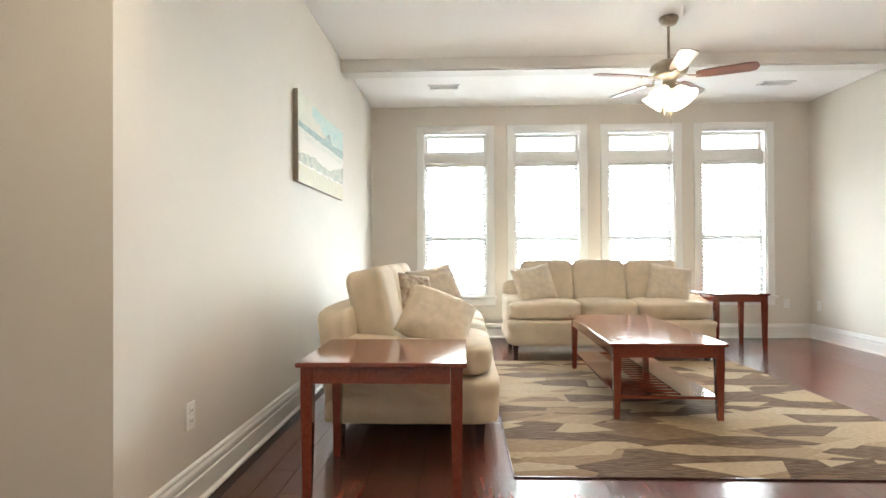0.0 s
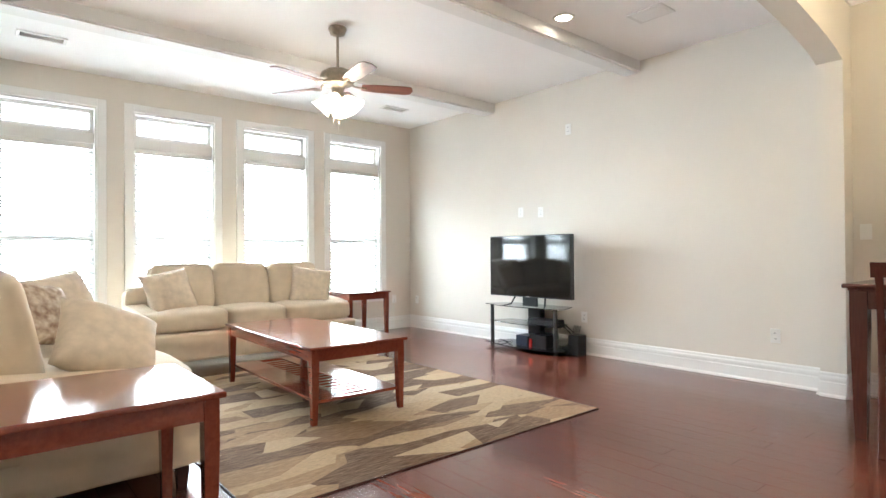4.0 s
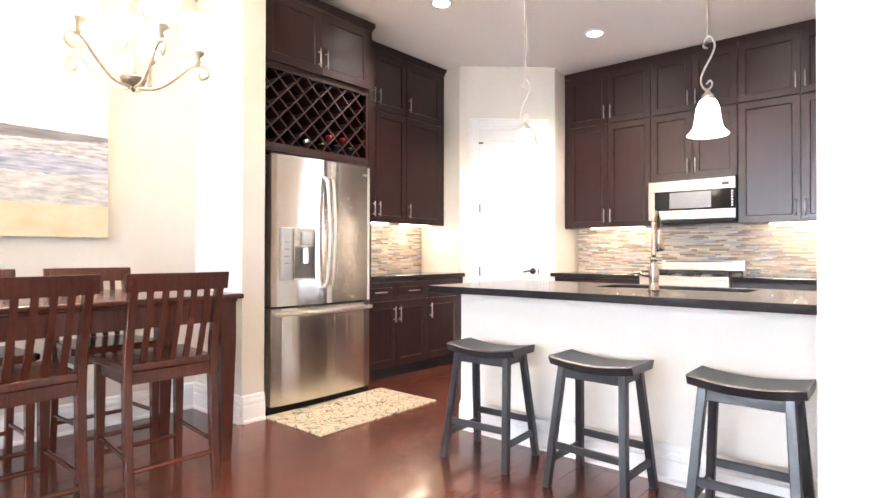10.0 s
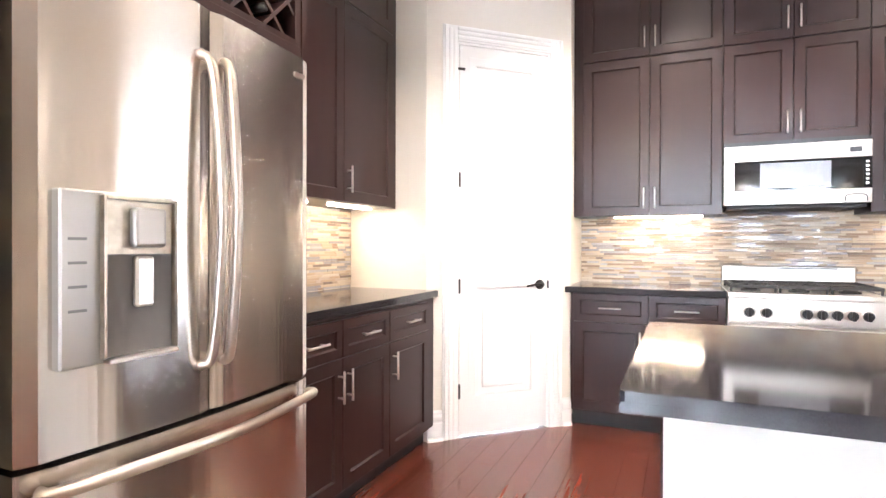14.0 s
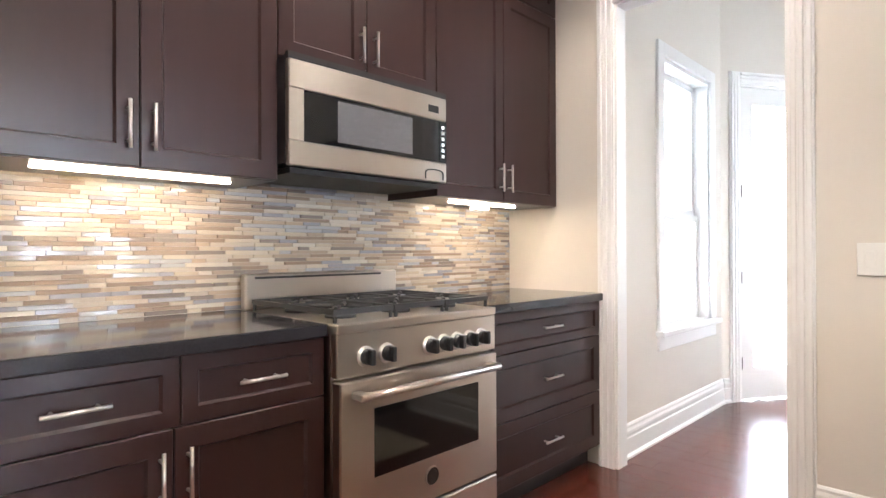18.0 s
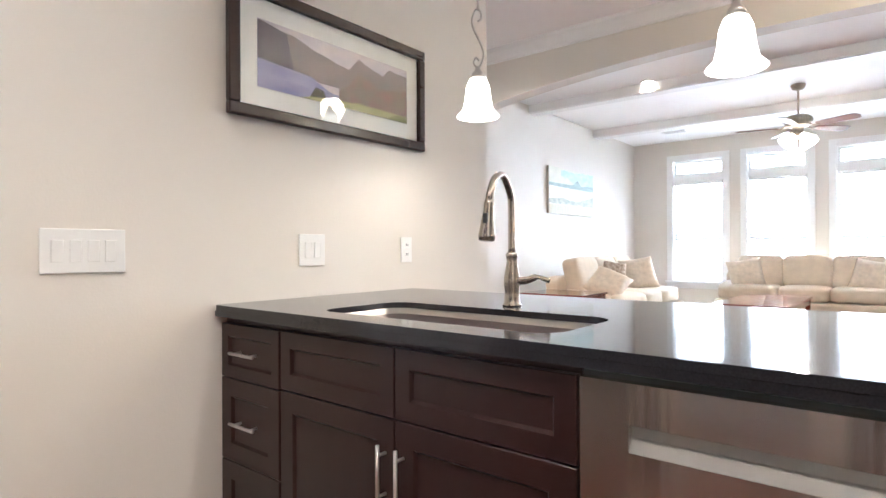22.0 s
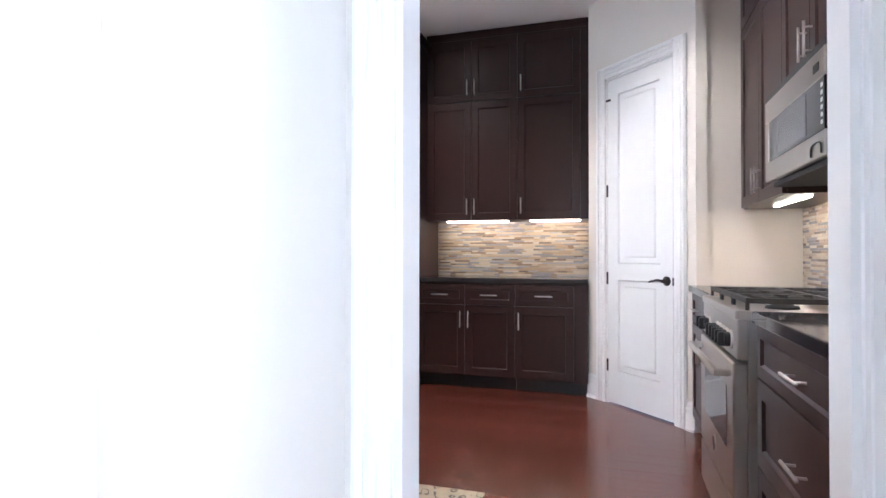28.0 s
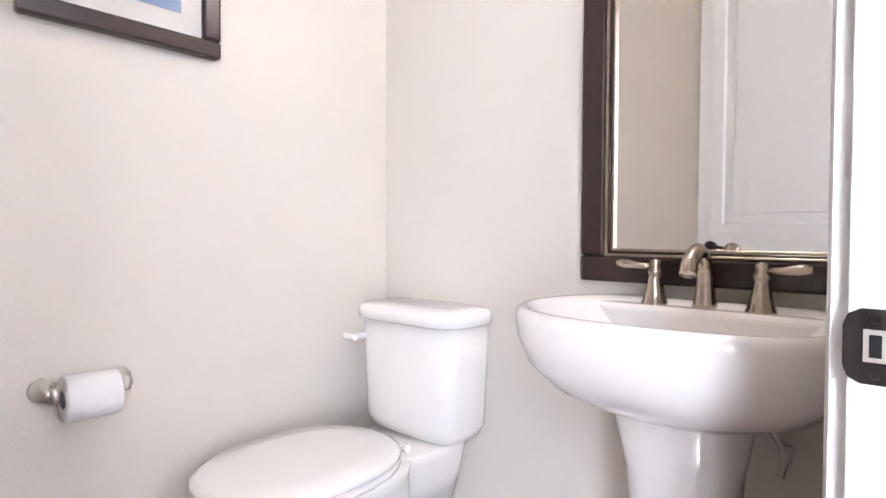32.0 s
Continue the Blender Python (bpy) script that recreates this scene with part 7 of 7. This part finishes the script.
part("tap_deck", box(-0.24, 0.24, -0.125, -0.005, 0.79, 0.846, bevel=0.014, seg=4), M_PORC, ps)
part("pedestal", loft([ovalish(0.25, 0.22, 0, -0.16, 2.8), ovalish(0.24, 0.21, 0.04, -0.16, 2.8), ovalish(0.185, 0.175, 0.10, -0.165, 2.6), ovalish(0.175, 0.17, 0.40, -0.17, 2.6), ovalish(0.20, 0.19, 0.56, -0.18, 2.5), ovalish(0.245, 0.235, 0.684, -0.195, 2.4)]), M_PORC, ps, smooth=True)
part("spout", tube(spline([(0, -0.075, 0.844), (0, -0.075, 0.902), (0, -0.087, 0.935), (0, -0.125, 0.958), (0, -0.165, 0.940), (0, -0.18, 0.915)], 5), [0.025, 0.022, 0.020, 0.019] + [0.018] * 4 + [0.0165] * 8 + [0.0155] * 10, 12), M_BRASS, ps, "brushed bronze arched spout", True)
part("spout_base", lathe([(0, 0.844), (0.027, 0.844), (0.025, 0.838), (0.019, 0.848), (0, 0.850)], 18, m=pose(0, -0.075, 0)), M_BRASS, ps, smooth=True)
for s in (-1, 1):
    k = part("tap_body", lathe([(0, 0.842), (0.028, 0.842), (0.028, 0.848), (0.024, 0.853), (0.021, 0.865), (0.015, 0.895), (0.0125, 0.906), (0.016, 0.910), (0.016, 0.916), (0.011, 0.922), (0.013, 0.930), (0.010, 0.937), (0, 0.940)], 18, m=pose(s * 0.10, -0.075, 0)), M_BRASS, ps, "brushed bronze tap", True)
    part("tap_lever", tube([(s * 0.10, -0.075, 0.924), (s * 0.13, -0.078, 0.924), (s * 0.165, -0.082, 0.928), (s * 0.182, -0.084, 0.929)], [0.006, 0.0065, 0.0105, 0.006], 10), M_BRASS, k, smooth=True)
for dx, dz in ((0, 0), (-0.016, -0.004)):
    part("supply_hose", tube(spline([(0.085 + dx, -0.05, 0.70), (0.104 + dx, -0.042, 0.645), (0.128 + dx * 0.6, -0.04, 0.597 + dz), (0.138 + dx * 0.4, -0.036, 0.583 + dz)], 5), 0.0055, 8), M_NICKEL, ps, smooth=True)
part("shutoff_valve", tube(spline([(0.140, -0.036, 0.594), (0.138, -0.036, 0.570), (0.131, -0.034, 0.532)], 5), [0.012] * 4 + [0.010] * 3 + [0.006] * 4, 8), M_NICKEL, ps, "small angled shut-off valve", True)

mir = thing("framed_mirror", at(1.088, -1.783, 1.448, E_), "dark wood framed wall mirror above the sink", "mirror")
mw_, mh_, ff = 0.575, 1.12, 0.060
for a in ((-mw_ / 2, mw_ / 2, -mh_ / 2, -mh_ / 2 + ff), (-mw_ / 2, mw_ / 2, mh_ / 2 - ff, mh_ / 2), (-mw_ / 2, -mw_ / 2 + ff, -mh_ / 2 + ff, mh_ / 2 - ff), (mw_ / 2 - ff, mw_ / 2, -mh_ / 2 + ff, mh_ / 2 - ff)):
    part("frame_rail", box(a[0], a[1], -0.034, -0.001, a[2], a[3], bevel=0.007, seg=2), M_DARKFRAME, mir)
for k, (bead, tone) in enumerate(((M_PEWTER, "thin silver inner bead"), (M_DARKFRAME, ""), (M_PEWTER, "thin silver inner bead"))):
    u, y0 = ff + 0.006 * k, -0.030 + 0.005 * k
    x1, z1 = mw_ / 2 - u, mh_ / 2 - u
    for a in ((-x1, x1, -z1, -z1 + 0.006), (-x1, x1, z1 - 0.006, z1), (-x1, -x1 + 0.006, -z1 + 0.006, z1 - 0.006), (x1 - 0.006, x1, -z1 + 0.006, z1 - 0.006)):
        part("inner_bead", box(a[0], a[1], y0, -0.006, a[2], a[3], bevel=0.0015), bead, mir, tone)
part("mirror_glass", box(-mw_ / 2 + ff, mw_ / 2 - ff, -0.010, -0.006, -mh_ / 2 + ff, mh_ / 2 - ff), M_MIRROR, mir)
tp = thing("toilet_paper_holder", at(0.205, -0.762, 0.668, N_), "brushed nickel holder with a white paper roll", "paper holder")
for s in (-1, 1):
    part("post", join(lathe([(0, 0), (0.026, 0), (0.024, 0.010), (0.012, 0.018), (0.011, 0.06), (0, 0.06)], 16, m=pose(s * 0.072, 0, 0, 90)), rod((s * 0.072, -0.062, 0), (s * 0.058, -0.062, 0), 0.016, 14)), M_NICKEL, tp, smooth=True)
part("paper_roll", lathe([(0.020, -0.050), (0.045, -0.050), (0.047, -0.047), (0.047, 0.047), (0.045, 0.050), (0.020, 0.050)], 28, m=pose(0, -0.062, -0.012, 0, 90, 0)), M_PAPER, tp, "white toilet paper roll", True)
vl = thing("vanity_light", at(1.088, -1.79, 2.20, E_), "nickel vanity light with two glass shades above the mirror", "light")
part("backplate", box(-0.20, 0.20, -0.03, 0, -0.05, 0.05, bevel=0.006), M_NICKEL, vl)
for s in (-1, 1):
    part("glass_shade", lathe(BELL, 20, m=pose(s * 0.12, -0.10, 0.02)), M_LAMPGLASS, vl, "lit glass shade", True)
    part("arm", tube([(s * 0.12, -0.03, 0.02), (s * 0.12, -0.10, 0.03)], 0.008, 8), M_NICKEL, vl)
lamp("vanity_bulb", "POINT", (0.96, -1.79, 2.12), 13.5, (1.0, 0.93, 0.85), size=0.08)
framed("framed_picture", at(0.300, -0.763, 1.628, N_), 0.415, 0.395, 0.042, M_HAZEP, BOAT, "dark framed sailing print with cream mat", 0.05)

# ---- backsplash tiles ----
M_GROUT = material("tile_grout", (0.40, 0.35, 0.29), 0.85, vary=0.08, scale=30)


def tile_material(name, palette, rough):
    m = bpy.data.materials.new(name)
    m.use_nodes = True
    n, l = m.node_tree.nodes, m.node_tree.links
    b = n["Principled BSDF"]
    oi, ra, no, mx = (n.new("ShaderNode" + k) for k in ("ObjectInfo", "ValToRGB", "TexNoise", "Mix"))
    ra.color_ramp.interpolation = "CONSTANT"
    while len(ra.color_ramp.elements) < len(palette):
        ra.color_ramp.elements.new(0.5)
    for k, c in enumerate(palette):
        ra.color_ramp.elements[k].position, ra.color_ramp.elements[k].color = k / len(palette), (*c, 1)
    isl, add, fr_ = n.new("ShaderNodeNewGeometry"), n.new("ShaderNodeMath"), n.new("ShaderNodeMath")
    add.operation, fr_.operation = "ADD", "FRACT"
    l.new(oi.outputs["Random"], add.inputs[0]), l.new(isl.outputs["Random Per Island"], add.inputs[1]), l.new(add.outputs[0], fr_.inputs[0])
    l.new(fr_.outputs[0], ra.inputs[0])
    no.inputs["Scale"].default_value, no.inputs["Detail"].default_value = 30, 6
    mx.data_type, mx.blend_type = "RGBA", "OVERLAY"
    mx.inputs[0].default_value = 0.35
    l.new(ra.outputs[0], mx.inputs[6]), l.new(no.outputs[0], mx.inputs[7]), l.new(mx.outputs[2], b.inputs["Base Color"])
    rr_ = n.new("ShaderNodeMapRange")
    rr_.inputs[3].default_value, rr_.inputs[4].default_value = rough
    stone = n.new("ShaderNodeMath")
    stone.operation, stone.inputs[1].default_value = "GREATER_THAN", 0.3
    l.new(fr_.outputs[0], stone.inputs[0]), l.new(stone.outputs[0], rr_.inputs[0]), l.new(rr_.outputs[0], b.inputs["Roughness"])
    return m


M_MOSAIC = tile_material("stone_glass_mosaic", [(0.27, 0.27, 0.29), (0.36, 0.36, 0.37), (0.20, 0.165, 0.145), (0.36, 0.275, 0.19), (0.46, 0.385, 0.29), (0.22, 0.155, 0.105), (0.42, 0.345, 0.25), (0.49, 0.435, 0.355), (0.30, 0.235, 0.17), (0.40, 0.34, 0.27)], (0.05, 0.55))


def chip(L, h, t=0.006, c=0.0007):
    """A thin tile in the x-z plane from the origin, its face towards -y with a small edge."""
    v = [(0, 0, 0), (L, 0, 0), (L, 0, h), (0, 0, h), (c, -t, c), (L - c, -t, c), (L - c, -t, h - c), (c, -t, h - c)]
    f = [(4, 5, 6, 7), (0, 1, 5, 4), (1, 2, 6, 5), (2, 3, 7, 6), (3, 0, 4, 7)]
    return v, f


def backsplash(name, m, length, z0, z1, label, first, count, seed):
    t = thing(name, m, label, "backsplash", kind="structure")
    part("grout_bed", box(0, length, -0.002, 0.0, z0, z1), M_GROUT, t)
    rnd = random.Random(seed)
    h, gap = 0.0154, 0.0012
    sizes = [0.052, 0.086, 0.112, 0.146, 0.18]
    meshes = {}
    vs, fs, made, z = [], [], 0, z0 + 0.001
    while z + h < z1:
        x = -rnd.uniform(0, 0.1)
        while x < length:
            L = rnd.choice(sizes)
            a, c = max(0.001, x), min(length - 0.001, x + L - gap)
            x += L
            if c - a < 0.012:
                continue
            t_ = rnd.choice((0.0034, 0.0042, 0.0048))
            if first <= a <= first + 1.4 and made < count and abs((c - a) - (L - gap)) < 1e-6:
                key = (L, t_)
                if key not in meshes:
                    me = bpy.data.meshes.new("tile")
                    me.from_pydata(*(lambda q: (q[0], [], q[1]))(chip(L - gap, h - gap, t_)))
                    me.materials.append(M_MOSAIC)
                    meshes[key] = me
                o = new("tile", meshes[key])
                o.parent, o.matrix_basis = t, pose(a, -0.0018, z)
                made += 1
            else:
                v, f = chip(c - a, h - gap, t_)
                k = len(vs)
                vs += [(p + a, q - 0.0018, r + z) for p, q, r in v]
                fs += [tuple(i + k for i in q) for q in f]
        z += h
    me = bpy.data.meshes.new("tiles")
    me.from_pydata(vs, [], fs)
    me.materials.append(M_MOSAIC)
    o = new("tiles", me)
    o.parent = t
    tagged(o, kind="stuff")
    return t


backsplash("backsplash_south", at(3.888, -3.830, 0, S_), 2.696, 0.926, 1.47, "tan and grey strip mosaic behind the range", 0.35, 300, 5)
backsplash("backsplash_east", at(5.140, -1.114, 0, E_), 1.424, 0.926, 1.42, "tan strip mosaic behind the counter", 0.1, 290, 6)

# ---- floor planks ----
rnd = random.Random(11)
PW = 0.127
plank_meshes, vs, fs, nplank = {}, [], [], 0
fl = thing("floor_planks", pose(0, 0, 0), "glossy dark cherry plank floor", "floor", kind="structure")
col = -2.5
lengths = [0.62, 0.84, 1.06, 1.28, 1.5]


def plank_mesh(L):
    w, g, t, c = PW, 0.0008, 0.0065, 0.0006
    v = [(0, 0, -t), (w - g, 0, -t), (w - g, L - g, -t), (0, L - g, -t), (c, c, 0), (w - g - c, c, 0), (w - g - c, L - g - c, 0), (c, L - g - c, 0)]
    f = [(4, 5, 6, 7), (0, 1, 5, 4), (1, 2, 6, 5), (2, 3, 7, 6), (3, 0, 4, 7)]
    return v, f


while col < 5.2:
    y = -4.0 - rnd.uniform(0, 1.2)
    while y < 7.72:
        L = rnd.choice(lengths)
        x = col
        y0, y1 = y, y + L
        y = y1
        south = -3.95 if x > 1.05 else -3.28 if x > -0.60 else -3.20 + (-0.55 - x) * 0.62
        north = 7.78 if x > -0.72 else 2.2
        y0, y1 = max(y0, south), min(y1, north)
        L = round(y1 - y0, 4)
        if L < 0.05:
            continue
        near = (2.1 < x < 4.6 and -3.4 < y0 < 2.2) or (0.2 < x < 4.7 and 2.2 <= y0 < 4.2) or (-0.2 < x < 2.0 and -3.3 < y0 < -1.6)
        if near and nplank < 300:
            if L not in plank_meshes:
                me = bpy.data.meshes.new("plank")
                v, f = plank_mesh(L)
                me.from_pydata(v, [], f)
                me.materials.append(M_FLOOR)
                plank_meshes[L] = me
            o = new("plank", plank_meshes[L])
            o.parent, o.matrix_basis = fl, pose(x, y0, 0)
            nplank += 1
        else:
            v, f = plank_mesh(L)
            k = len(vs)
            vs += [(p + x, q + y0, r) for p, q, r in v]
            fs += [tuple(i + k for i in q) for q in f]
    col += PW
me = bpy.data.meshes.new("planks")
me.from_pydata(vs, [], fs)
me.materials.append(M_FLOOR)
o = new("planks", me)
o.parent = fl
tagged(o, kind="stuff")
# random tone for the joined planks too
nt = M_FLOOR.node_tree
info = next(q for q in nt.nodes if q.type == "OBJECT_INFO")
geo, ad, frc = nt.nodes.new("ShaderNodeNewGeometry"), nt.nodes.new("ShaderNodeMath"), nt.nodes.new("ShaderNodeMath")
ad.operation, frc.operation = "ADD", "FRACT"
target = info.outputs["Random"].links[0].to_socket
nt.links.new(info.outputs["Random"], ad.inputs[0]), nt.links.new(geo.outputs["Random Per Island"], ad.inputs[1])
nt.links.new(ad.outputs[0], frc.inputs[0]), nt.links.new(frc.outputs[0], target)
